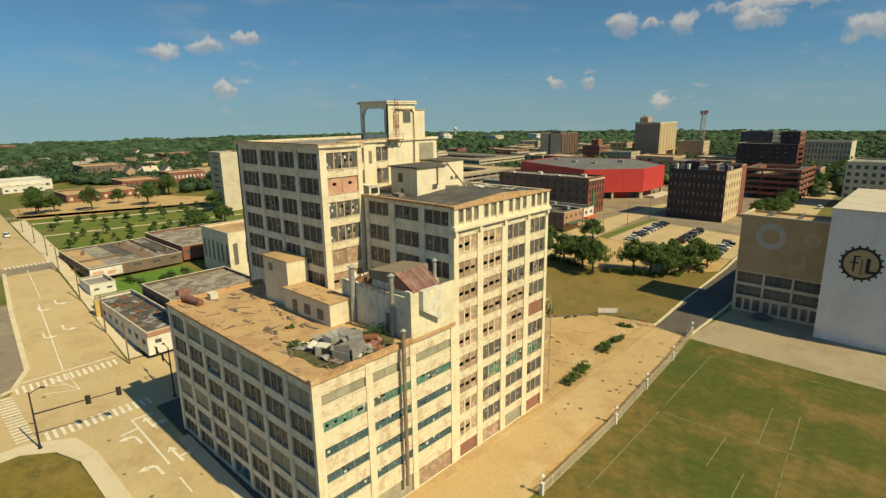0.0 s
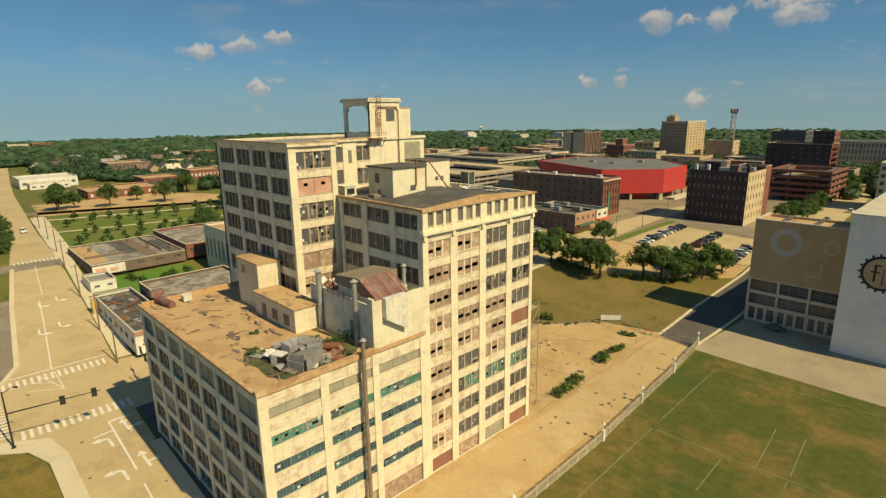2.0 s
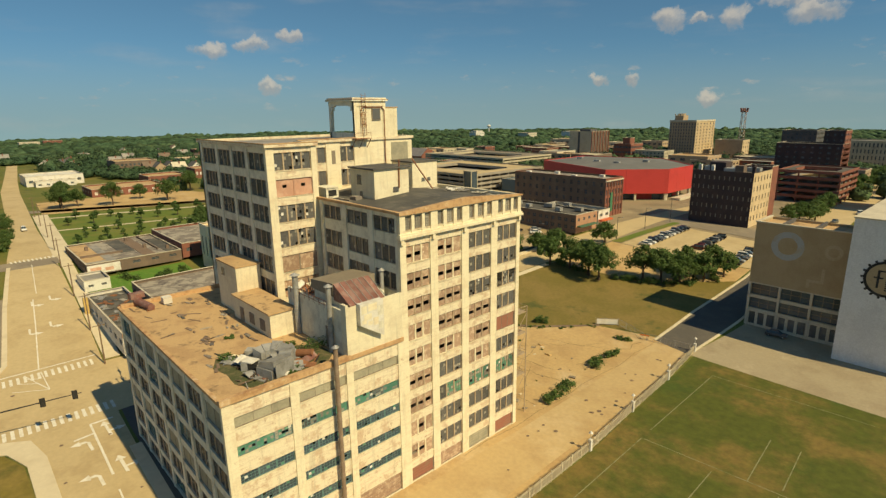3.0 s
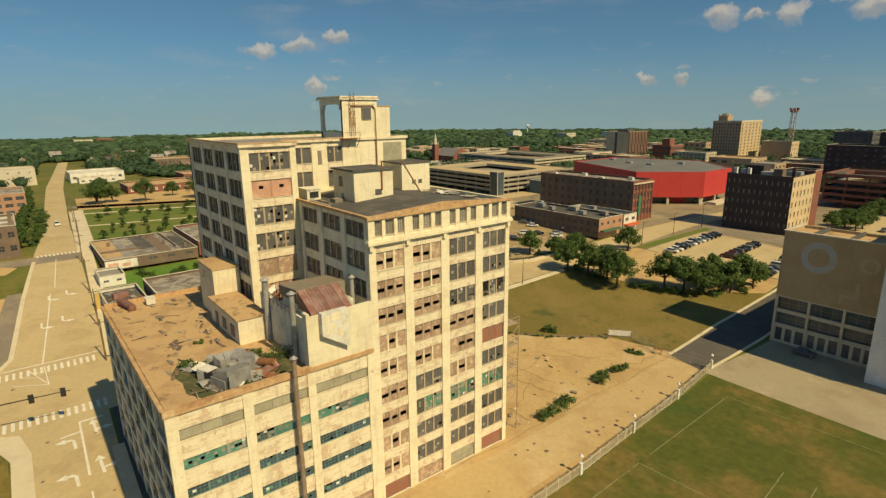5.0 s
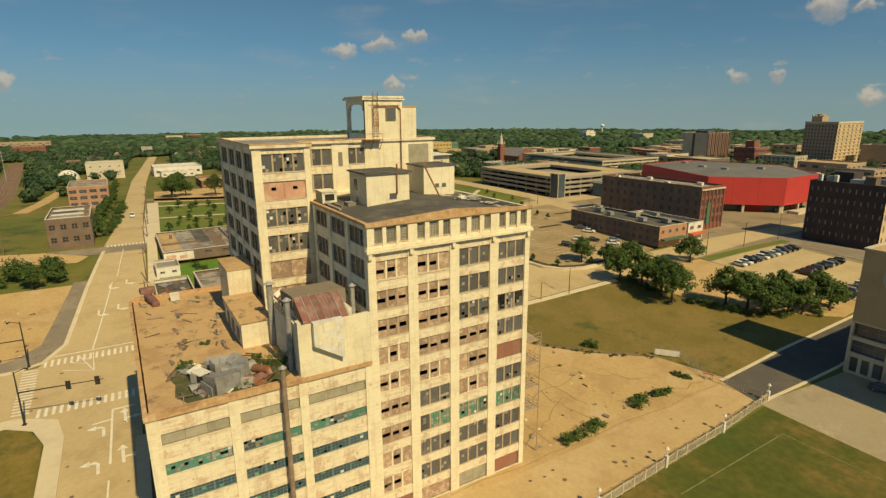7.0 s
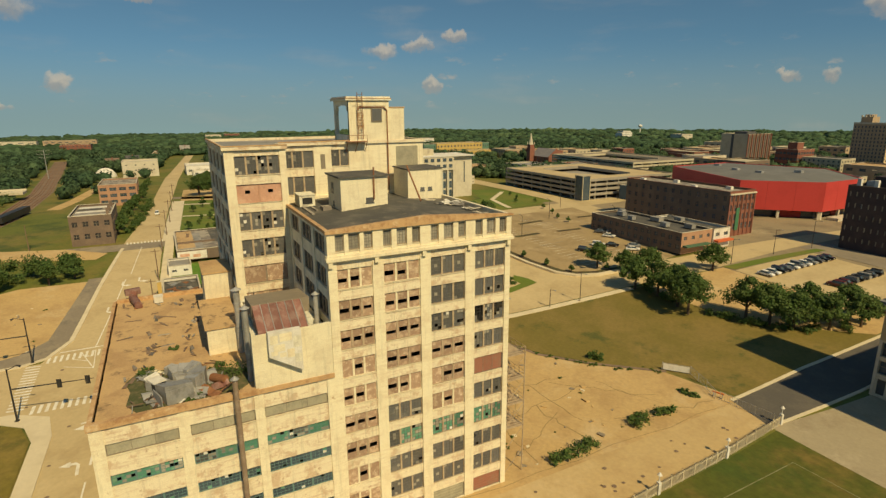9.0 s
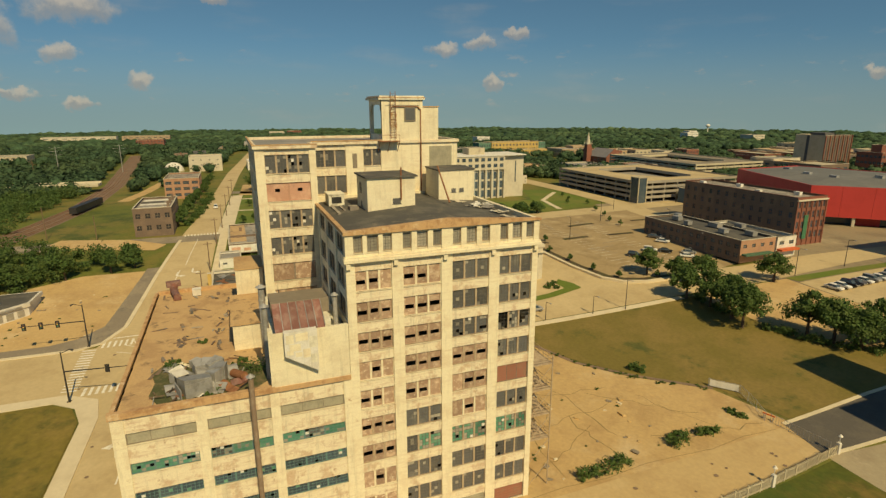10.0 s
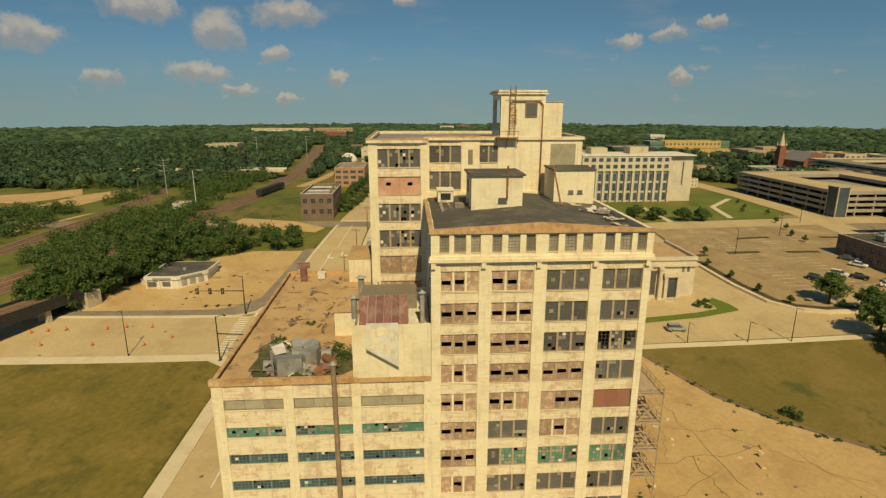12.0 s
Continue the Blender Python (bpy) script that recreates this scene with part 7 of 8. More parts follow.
for x, y in ((-212, 190), (-220, 196), (-207, 198), (-232, 200), (-214, 172), (-209, 160)):
    tree(x, y, 2.4, 2.0, i % 2, LEAFDARK, "small young tree on the civic lawn", "young lawn trees", 0.2)
    i += 1
for x, y in ((-141, 136), (-131, 137.5), (-121, 139.2), (-112.5, 142), (-108, 152), (-152, 141), (-168, 181), (-178, 186), (-160, 180), (-190, 190)):
    tree(x, y, 2.5, 1.7, i % 2, LEAFDARK, "slim young tree in a car-park island", "car-park saplings", 0.2)
    i += 1
for x, y in ((-54, 251), (-47.5, 262), (-50, 272), (-53, 262), (-51, 285), (-52, 300), (-48, 256)):
    tree(x, y, 7, 8, i % 4, LEAFDARK, group="trees by the main street")
    i += 1
for k in range(10):
    tree(-52 - k * 0.4, 350 + 18 * k, 9, 9, k % 3, LEAFDARK, group="trees by the main street")


def shrub(x, y, w, d, h, rz, label, seed):
    """Low leafy bush, longer than it is deep."""
    rng_ = np.random.default_rng(seed)
    n = int(9 + w * 3.4)
    cs = [(rng_.uniform(-w / 2, w / 2), rng_.uniform(-d / 2, d / 2) * 0.7, rng_.uniform(0.15, 0.95) ** 1.4 * h) for _ in range(n)]
    vs, fs = leaf_cloud(rng_, cs, [rng_.uniform(0.2, 0.55) * h for _ in range(n)], 36, 0.21)
    ob = thing("bush", label, "bush", x, y, G(x, y), rz, group="weedy bushes in the yard")
    bm = bmesh.new()
    for k in range(7):
        tube(bm, (cs[k][0] * 0.5, cs[k][1] * 0.5, -0.1), cs[k], 0.05, 0.02, seg=5)
    part("stems", bm, BARK, ob)
    part("foliage", mesh_from("foliage", vs.tolist(), fs, LEAF), None, ob)


shrub(-45.6, 87.0, 9.5, 3.0, 1.7, 97, "sprawling green bush in a crack of the sandy yard", 1)
shrub(-47.4, 103.0, 5.5, 3.0, 1.7, 97, "dark green bush growing through the yard", 2)
shrub(-47.5, 108.8, 4.0, 2.4, 1.5, 90, "dark green bush growing through the yard", 3)
shrub(-69.2, 112.5, 3.0, 2.0, 1.6, 40, "round dark bush at the lawn edge", 4)
for k, (x, y) in enumerate(((-66.5, 153.5), (-62, 155.5), (-57.5, 158.5), (-53.5, 162.5), (-49.5, 169), (-90, 150.5), (-83.5, 150.5), (-70, 152))):
    shrub(x, y, 4.5, 2.4, 1.8, 30 * k, "dark undergrowth beneath the trees", 70 + k)
shrub(-50.0, 118.0, 4.0, 1.2, 0.9, 20, "dry weeds along the fence", 5)


def inside(x, y, poly):
    hit = False
    for (x0, y0), (x1, y1) in zip(poly, poly[1:] + poly[:1]):
        if (y0 > y) != (y1 > y) and x < (x1 - x0) * (y - y0) / (y1 - y0) + x0:
            hit = not hit
    return hit


def near_wood(name, label, poly, spacing, h, seed, per=34, size=0.55):
    """Dense wood of leaf clumps joined into one mass."""
    rng_ = np.random.default_rng(seed)
    xs, ys = [p[0] for p in poly], [p[1] for p in poly]
    cs, rs = [], []
    x = min(xs)
    while x < max(xs):
        y = min(ys)
        while y < max(ys):
            px_, py_ = x + rng_.uniform(-.5, .5) * spacing, y + rng_.uniform(-.5, .5) * spacing
            if inside(px_, py_, poly):
                hh = h * rng_.uniform(0.55, 1.15)
                for _ in range(9):
                    cs.append((px_ + rng_.normal() * spacing * 0.3, py_ + rng_.normal() * spacing * 0.3, G(px_, py_) + hh * rng_.uniform(0.15, 0.95)))
                    rs.append(rng_.uniform(0.2, 0.36) * spacing)
            y += spacing
        x += spacing
    vs, fs = leaf_cloud(rng_, cs, rs, per, size)
    ob = new(name, mesh_from(name, vs.tolist(), fs, LEAFDARK))
    return tagged(ob, label, "wood", kind="stuff")


near_wood("woodland", "dense green trees beside the railway", [(-123, -38), (-141, -31), (-162, -18), (-170, -6), (-171, 10), (-180, 9), (-182, -8), (-196, -40), (-186, -48), (-160, -50), (-134, -52)], 6.4, 9.5, 21, 120, 0.34)
near_wood("woodland", "tall dark trees beside the derelict station", [(-123, -39), (-141, -31.5), (-158, -22), (-165, -30), (-142, -50), (-124, -50)], 7, 12.5, 26, 140, 0.33)
near_wood("thicket", "green scrub between the rail lines", [(-150, -66), (-205, -52), (-240, -46), (-330, -40), (-330, -56), (-240, -68), (-160, -76)], 8, 3.5, 22, 70, 0.35)
near_wood("woodland", "trees south of the siding", [(-130, -96), (-165, -95), (-200, -92), (-235, -98), (-236, -112), (-200, -140), (-150, -130)], 9, 5, 23, 70, 0.4)
near_wood("hedge", "clipped hedge at the lot edge", [(-300, 28), (-222, 21.5), (-222, 19.8), (-300, 26)], 3.0, 2.4, 24, 60, 0.25)


def far_wood(name, label, r0, r1, a0, a1, spacing, h, seed, skip, leaves=0):
    """Rolling canopy to the horizon: thousands of rough tree heads in one mass."""
    rng_ = np.random.default_rng(seed)
    bm = bmesh.new()
    bmesh.ops.create_icosphere(bm, subdivisions=1, radius=1)
    unit = np.array([v_.co[:] for v_ in bm.verts])
    tris = np.array([[v_.index for v_ in f.verts] for f in bm.faces])
    bm.free()
    verts, faces, count = [], [], 0
    r = r0
    while r < r1:
        step = spacing * (0.8 + 0.5 * (r - r0) / (r1 - r0))
        for k in range(int((a1 - a0) * r / step)):
            a = a0 + (k + rng_.uniform(0, 1)) * step / r
            rr = r + rng_.uniform(-0.5, 0.5) * step
            x, y = 5 - rr * math.sin(a), 20 + rr * math.cos(a)
            if skip(x, y, rng_):
                continue
            s = rng_.uniform(0.4, 0.85) * step
            hh = h * rng_.uniform(0.55, 1.15) * (0.85 + 0.35 * noise.noise(Vector((x / 60, y / 60, 0.7))))
            p = unit * (1 + rng_.uniform(-0.3, 0.3, (len(unit), 1))) * np.array((s, s, hh * 0.55)) + np.array((x, y, G(x, y) + hh * 0.5))
            verts.append(p)
            faces += (tris + count).tolist()
            count += len(unit)
            if leaves:
                d = rng_.normal(size=(leaves, 3))
                d[:, 2] = np.abs(d[:, 2])
                d /= np.linalg.norm(d, axis=1)[:, None]
                q = d * np.array((s, s, hh * 0.55)) * rng_.uniform(0.9, 1.25, (leaves, 1)) + np.array((x, y, G(x, y) + hh * 0.5))
                nrm = d + np.array((0, 0, 0.4)) + rng_.normal(size=(leaves, 3)) * 0.45
                u = np.cross(nrm, rng_.normal(size=(leaves, 3)))
                u /= np.linalg.norm(u, axis=1)[:, None] + 1e-9
                w = np.cross(nrm / np.linalg.norm(nrm, axis=1)[:, None], u)
                k_ = rng_.uniform(0.5, 1.2, (leaves, 1))
                verts.append(np.stack([q - u * k_, q - w * k_ * 0.7, q + u * k_, q + w * k_ * 0.7], 1).reshape(-1, 3))
                faces += [(count + 4 * i, count + 4 * i + 1, count + 4 * i + 2, count + 4 * i + 3) for i in range(leaves)]
                count += 4 * leaves
        r += step * 0.9
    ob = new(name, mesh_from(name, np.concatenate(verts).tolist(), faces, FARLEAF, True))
    return tagged(ob, label, "woods", kind="stuff")


TOWN = [(-330, -10, -480, 225), (-90, 360, -480, 620), (-180, 300, -300, 400), (-395, 205, -470, 330), (-30, 210, -110, 640)]


def keep_clear(x, y, rng_):
    if any(x0 - 4 < x < x1 + 5 and y0 - 4 < y < y1 + 4 for x0, x1, y0, y1 in PLOTS):
        return True
    if 0 < -x < 330 and -200 < y < 330 and math.hypot(x, y) < 380 and not (y < -70 and x < -300):
        return True
    if abs(y + 29 + (x + 370) * -0.084) < 12 and -640 < x < -280:
        return True
    if abs(y - (38 + (-x - 360) * 0.088)) < 19 and -640 < x < -280:
        return True
    if -470 < x < -330 and 40 < y < 110 and (x > -425 or y < 90):
        return True
    if -475 < x < -280 and -12 < y < 36:
        return rng_.uniform() < 0.93
    for xa, ya, xb, yb in TOWN:
        if min(xa, xb) < x < max(xa, xb) and ya < y < yb:
            return rng_.uniform() < (0.55 if x < -380 and y < 230 else 0.8)
    return noise.noise(Vector((x / 90, y / 90, 3.3))) > 0.42 and math.hypot(x, y) < 700


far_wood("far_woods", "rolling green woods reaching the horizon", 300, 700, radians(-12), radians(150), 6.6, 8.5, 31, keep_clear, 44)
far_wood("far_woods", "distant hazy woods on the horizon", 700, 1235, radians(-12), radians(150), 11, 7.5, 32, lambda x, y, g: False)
# ---- street furniture, vehicles, fences ----


def signal_mast(x, y, arm_dir, arm, heads, label):
    ob = thing("traffic_signal", label, "traffic signal", x, y, G(x, y), arm_dir)
    bm = bmesh.new()
    tube(bm, (0, 0, 0), (0, 0, 10.2), 0.17, 0.1)
    part("pole", bm, BLACKST, ob)
    bm = bmesh.new()
    tube(bm, (0, 0, 6.3), (arm, 0, 6.9), 0.13, 0.06)
    part("mast_arm", bm, BLACKST, ob)
    bm = bmesh.new()
    tube(bm, (0, 0, 9.9), (1.6, 0.2, 10.6), 0.06)
    tube(bm, (1.5, 0.2, 10.6), (2.1, 0.25, 10.35), 0.12, 0.2)
    part("luminaire", bm, BLACKST, ob)
    part("base", boxes((-0.3, 0.3, -0.3, 0.3, 0, 0.35)), BLACKST, ob)
    for d in heads:
        z = 6.3 + 0.6 * d / arm
        bm = boxes((d - 0.22, d + 0.22, -0.16, 0.16, z - 0.75, z + 0.55), (d - 0.4, d + 0.4, 0.0, 0.03, z - 0.9, z + 0.7))
        head = part("signal_head", bm, BLACKST, ob)
        for k, m in enumerate((RUSTRED, LINEYEL, GREEN)):
            bm = bmesh.new()
            tube(bm, (d, 0.17, z + 0.35 - 0.4 * k), (d, 0.2, z + 0.35 - 0.4 * k), 0.13, seg=10)
            part("lens", bm, m, head)
    return ob


signal_mast(-98.0, 6.8, 76, 13, (7.5, 12.0), "black traffic signal mast on the grass corner")
signal_mast(-122.6, 5.2, 275, 12, (5, 8, 11), "black traffic signal mast by the sandy lot")
signal_mast(-99.2, 28.6, 175, 11, (5, 9), "black traffic signal mast beside the factory corner")


def street_lamp(x, y, h, rz, label="slim dark street lamp", arm=1.6, group="street lamps"):
    ob = thing("street_lamp", label, "lamp", x, y, G(x, y), rz, group=group)
    bm = bmesh.new()
    tube(bm, (0, 0, 0), (0, 0, h), 0.11, 0.06, seg=8)
    part("pole", bm, BLACKST, ob)
    bm = bmesh.new()
    tube(bm, (0, 0, h - 0.1), (arm, 0, h + 0.25), 0.05, seg=6)
    part("arm", bm, BLACKST, ob)
    part("head", boxes((arm - 0.1, arm + 0.6, -0.16, 0.16, h + 0.16, h + 0.3)), GALV, ob)
    return ob


street_lamp(-101.4, -13.7, 10.5, 0)
for x, y, h in ((-97.7, 108.4, 5), (-96.0, 121.2, 5), (-94.7, 130.2, 8), (-104, 161.3, 8), (-91, 186, 8), (-90, 205, 8), (-88, 222, 9), (-150, 150, 8), (-170, 178, 8), (-145, 190, 8), (-113, 175, 8), (-190, 200, 9), (-194, 240, 9)):
    street_lamp(x, y, h, 180 if x < -100 else 0)


def utility_pole(x, y, h, rz=0, cross=True, material=None, label="weathered wooden utility pole"):
    ob = thing("utility_pole", label, "pole", x, y, G(x, y), rz, group="utility poles")
    bm = bmesh.new()
    tube(bm, (0, 0, 0), (0, 0, h), 0.17, 0.11, seg=8)
    part("pole", bm, material or WOODPOLE, ob)
    if cross:
        part("crossarm", boxes((-1.2, 1.2, -0.06, 0.06, h - 0.8, h - 0.65)), WOODPOLE, ob)
    return ob


for x, y in ((-119.7, 27.3), (-139.5, 28.6), (-164.2, 29.8), (-191.6, 31.4), (-214, 33.2), (-240, 34.8), (-268, 36.2), (-296, 37.6)):
    utility_pole(x, y, 9.5, 90)
utility_pole(-234.5, -47.1, 17, 0, False, WHITEP, "tall white steel pole beside the railway")
for x, y, h in ((-208.8, -8.4, 9), (-215, -25, 12), (-220, -60, 12.4), (-245, -76, 12), (-441, -89, 14)):
    utility_pole(x, y, h, 20)
for x, y in ((-253, -67), (-440, -74), (-452, -37)):
    ob = thing("power_pylon", "steel lattice power pylon above the woods", "pylon", x, y, 8, group="power pylons")
    bm = bmesh.new()
    tube(bm, (0, 0, 0), (0, 0, 20.5), 0.28, 0.16, seg=6)
    part("mast", bm, GALV, ob)
    bm = bmesh.new()
    for z, w in ((20.2, 3.6), (17.8, 4.4), (15.4, 3.6)):
        tube(bm, (0, 0, z - 0.7), (0, w, z), 0.09, 0.05, seg=5)
        tube(bm, (0, 0, z - 0.7), (0, -w, z), 0.09, 0.05, seg=5)
    part("crossarm", bm, GALV, ob)


def cone(x, y):
    ob = thing("traffic_cone", "orange traffic cone on the street", "cone", x, y, G(x, y) + 0.07, group="traffic cones")
    bm = bmesh.new()
    tube(bm, (0, 0, 0.05), (0, 0, 0.95), 0.25, 0.06, seg=12)
    part("cone", bm, ORANGE, ob)
    part("foot", boxes((-0.3, 0.3, -0.3, 0.3, 0, 0.05)), BLACKST, ob)


for x, y in ((-112.8, -40.9), (-113.7, -37.7), (-114.3, -33.9), (-114.8, -24.9), (-115.7, -20.8), (-115.6, -14.8), (-106.5, -35.0), (-106.6, -24.0), (-106.3, -12.6), (-110, -8)):
    cone(x, y)

# picket fence and lamps along the field
FENCE_LINE = [(-31.2, 52.0), (-31.8, 75.8), (-33.0, 91.3), (-34.0, 107.2), (-35.7, 123.4)]
panel_mesh = None
field_fence = thing("picket_fence", "pale steel picket fence along the sports field", "fence")


def fence_panel(x0, y0, x1, y1):
    global panel_mesh
    length = math.hypot(x1 - x0, y1 - y0)
    ob = part("panel", bpy.data.meshes.new("panel"), None, field_fence, "", pose(x0, y0, G(x0, y0), 0, 0, math.degrees(math.atan2(y1 - y0, x1 - x0))))
    if panel_mesh is None:
        rails = boxes((0, 2.6, -0.03, 0.03, 0.25, 0.33), (0, 2.6, -0.03, 0.03, 1.45, 1.53))
        picket = boxes((0.0, 0.07, -0.045, 0.045, 0.08, 1.75))
        post = boxes((-0.08, 0.08, -0.08, 0.08, 0, 1.95))
        panel_mesh = (mesh_of("rails", rails, PAVE), mesh_of("picket", picket, PAVE), mesh_of("post", post, PAVE))
    ob.data = panel_mesh[0]
    part("post", panel_mesh[2], None, ob)
    for k in range(12):
        part("picket", panel_mesh[1], None, ob, "", pose(0.14 + k * 0.2, 0, 0))


for (xa, ya), (xb, yb) in zip(FENCE_LINE, FENCE_LINE[1:]):
    n = max(1, round(math.hypot(xb - xa, yb - ya) / 2.6))
    for k in range(n):
        fence_panel(xa + (xb - xa) * k / n, ya + (yb - ya) * k / n, xa + (xb - xa) * (k + 1) / n, ya + (yb - ya) * (k + 1) / n)
for x, y in FENCE_LINE:
    ob = thing("post_lamp", "white concrete gate post with a globe lamp", "lamp", x, y, G(x, y), group="lamp posts along the fence")
    part("post", boxes((-0.25, 0.25, -0.25, 0.25, 0, 2.0)), WHITEP, ob)
    bm = bmesh.new()
    tube(bm, (0, 0, 2.0), (0, 0, 3.1), 0.06, seg=8)
    part("stem", bm, WHITEP, ob)
    bm = bmesh.new()
    tube(bm, (0, 0, 3.1), (0, 0, 3.45), 0.35, 0.1, seg=12)
    part("shade", bm, WHITEP, ob)


def mesh_fence(pts, label, panel=None):
    """Post-and-rail wire fence along points; white panels where given."""
    for k, ((xa, ya), (xb, yb)) in enumerate(zip(pts, pts[1:])):
        ob = thing("fence", label, "fence", xa, ya, G(xa, ya), math.degrees(math.atan2(yb - ya, xb - xa)), group="yard fence")
        L = math.hypot(xb - xa, yb - ya)
        n = max(1, round(L / 3))
        for j in range(n + 1):
            bm = bmesh.new()
            tube(bm, (L * j / n, 0, -0.2), (L * j / n, 0, 1.8), 0.05, seg=6)
            part("post", bm, GALV, ob)
        part("rail", boxes((0, L, -0.025, 0.025, 1.68, 1.74), (0, L, -0.025, 0.025, 0.2, 0.25)), GALV, ob)
        for j in range(int(L / 0.45)):
            part("wire", boxes((j * 0.45, j * 0.45 + 0.03, -0.012, 0.012, 0.25, 1.68)), GALV, ob)
        if panel and k in panel:
            part("panel", boxes((0.2, L - 0.2, -0.08, -0.04, 0.3, 1.6)), WHITEP, ob, "white board fixed to the fence")


mesh_fence([(-59, 121.2), (-54.8, 124.6), (-49.5, 122.5), (-46.5, 121.0)], "wire fence round the sandy yard", (0,))
mesh_fence([(-45.8, 121.4), (-36.4, 122.6)], "low wire gate across the alley")
ob = thing("pole_barrier", "orange barrier leaning by the fence", "barrier", -46.5, 121.8, 0.35, 20)
part("beam", boxes((-1, 1, -0.06, 0.06, 0.8, 1.05)), ORANGE, ob)
part("leg", boxes((-0.8, -0.7, -0.2, 0.2, 0, 0.8)), GALV, ob)
part("leg", boxes((0.7, 0.8, -0.2, 0.2, 0, 0.8)), GALV, ob)

CARPAINT = [mat("car_white", (0.75, 0.74, 0.70), rough=0.3, bump=0, amount=0.05, spec=0.6), mat("car_black", (0.02, 0.02, 0.022), rough=0.25, bump=0, amount=0.05, spec=0.6), mat("car_maroon", (0.10, 0.015, 0.018), rough=0.3, bump=0, amount=0.05, spec=0.6), mat("car_silver", (0.42, 0.42, 0.41), rough=0.3, metal=0.4, bump=0, amount=0.05), mat("car_grey", (0.13, 0.13, 0.14), rough=0.3, metal=0.3, bump=0, amount=0.05)]
CARWORD = ["white", "black", "maroon", "silver", "dark grey"]
TYRE = mat("tyre", (0.02, 0.02, 0.02), rough=0.9, bump=0)
carmeshes = {}


def car(x, y, rz, colour, suv=False, group="parked cars"):
    key = (colour, suv)
    if key not in carmeshes:
        h = 0.25 if suv else 0.0
        prof = [(-2.2, 0.35), (2.15, 0.35), (2.25, 0.75), (1.9, 0.92 + h * 0.5), (-2.1, 0.98 + h * 0.5), (-2.25, 0.7)]
        body = bmesh.new()
        for y0, y1 in ((-0.88, 0.88),):
            a = [body.verts.new((px_, y0, pz)) for px_, pz in prof]
            b = [body.verts.new((px_, y1, pz)) for px_, pz in prof]
            body.faces.new(a), body.faces.new(b[::-1])
            for k in range(len(prof)):
                j = (k + 1) % len(prof)
                body.faces.new((a[k], b[k], b[j], a[j]))
        bmesh.ops.recalc_face_normals(body, faces=body.faces)
        bmesh.ops.bevel(body, geom=body.edges[:], offset=0.09, segments=2, affect="EDGES")
        cab, roof = bmesh.new(), bmesh.new()
        lo, hi = [(1.15, 0.9), (-1.75 if not suv else -2.05, 0.95)], [(0.45, 1.42 + h), (-1.15 if not suv else -1.9, 1.45 + h)]
        va = [cab.verts.new((lo[0][0], s * 0.8, lo[0][1] + h * 0.5)) for s in (-1, 1)] + [cab.verts.new((lo[1][0], s * 0.8, lo[1][1] + h * 0.5)) for s in (1, -1)]
        vb = [cab.verts.new((hi[0][0], s * 0.64, hi[0][1])) for s in (-1, 1)] + [cab.verts.new((hi[1][0], s * 0.64, hi[1][1])) for s in (1, -1)]
        cab.faces.new(va[::-1]), cab.faces.new(vb)
        for k in range(4):
            cab.faces.new((va[k], va[(k + 1) % 4], vb[(k + 1) % 4], vb[k]))
        bmesh.ops.recalc_face_normals(cab, faces=cab.faces)
        box(roof, hi[1][0] - 0.05, hi[0][0] + 0.05, -0.66, 0.66, hi[0][1] + 0.02, hi[0][1] + 0.08)
        wheel, rim = bmesh.new(), bmesh.new()
        tube(wheel, (0, -0.1, 0), (0, 0.1, 0), 0.33, seg=16)
        tube(rim, (0, -0.115, 0), (0, 0.115, 0), 0.2, seg=12)
        carmeshes[key] = [mesh_of("body", body, CARPAINT[colour]), mesh_of("cabin", cab, GLASSBLUE), mesh_of("roof", roof, CARPAINT[colour]), mesh_of("tyre", wheel, TYRE), mesh_of("rim", rim, GALV), mesh_of("headlight", boxes((2.17, 2.24, -0.78, -0.45, 0.62, 0.76)), WHITEP)]
    ms = carmeshes[key]
    ob = thing("car", CARWORD[colour] + (" sport utility car" if suv else " saloon car") + " parked on pale concrete", "car", x, y, G(x, y) + 0.1, rz, group=group)
    part("body", ms[0], None, ob)
    part("cabin", ms[1], None, ob)
    part("roof", ms[2], None, ob)
    for wx in (-1.4, 1.4):
        for wy in (-0.8, 0.8):
            w = part("wheel", ms[3], None, ob, "", pose(wx, wy, 0.33))
            part("rim", ms[4], None, w)
    part("headlight", ms[5], None, ob)
    part("headlight", ms[5], None, ob, "", pose(0, 1.23, 0))


for k, c in enumerate((0, 0, 1, 4, 0, 3, 0, 3, 4, 1, 1)):
    car(-79.5 + 0.12 * k, 185.5 + 2.75 * k, 4, c, k % 3 == 2)
for k, c in enumerate((2, 2, 4, 1, 3, 4, 1)):
    car(-64.5 + 0.12 * k, 192.5 + 2.75 * k, 186, c, k % 2 == 0)
for k, c in enumerate((1, 3, 4, 0, 3, 1)):
    car(-50.0, 184.5 + 3.0 * k, 4, c, k % 2 == 1)
for x, y, rz, c, s in ((-127, 166, 40, 0, True), (-124, 169.5, 40, 1, False), (-117, 172, 50, 0, False), (-119.5, 175, 50, 3, False), (-125, 158, 30, 1, True), (-38, 290, 88, 0, True), (-41, 262, 268, 4, False), (-262, 30, 0, 0, True)):
    car(x, y, rz, c, s)
car(-25.5, 143.2, 8, 4, False)
car(-103.7, 108.8, 85, 3, True, "cars on the street")
car(-136, 181, 30, 0, True)
car(-139, 178, 30, 4, False)
car(-133, 176.5, 30, 0, False)

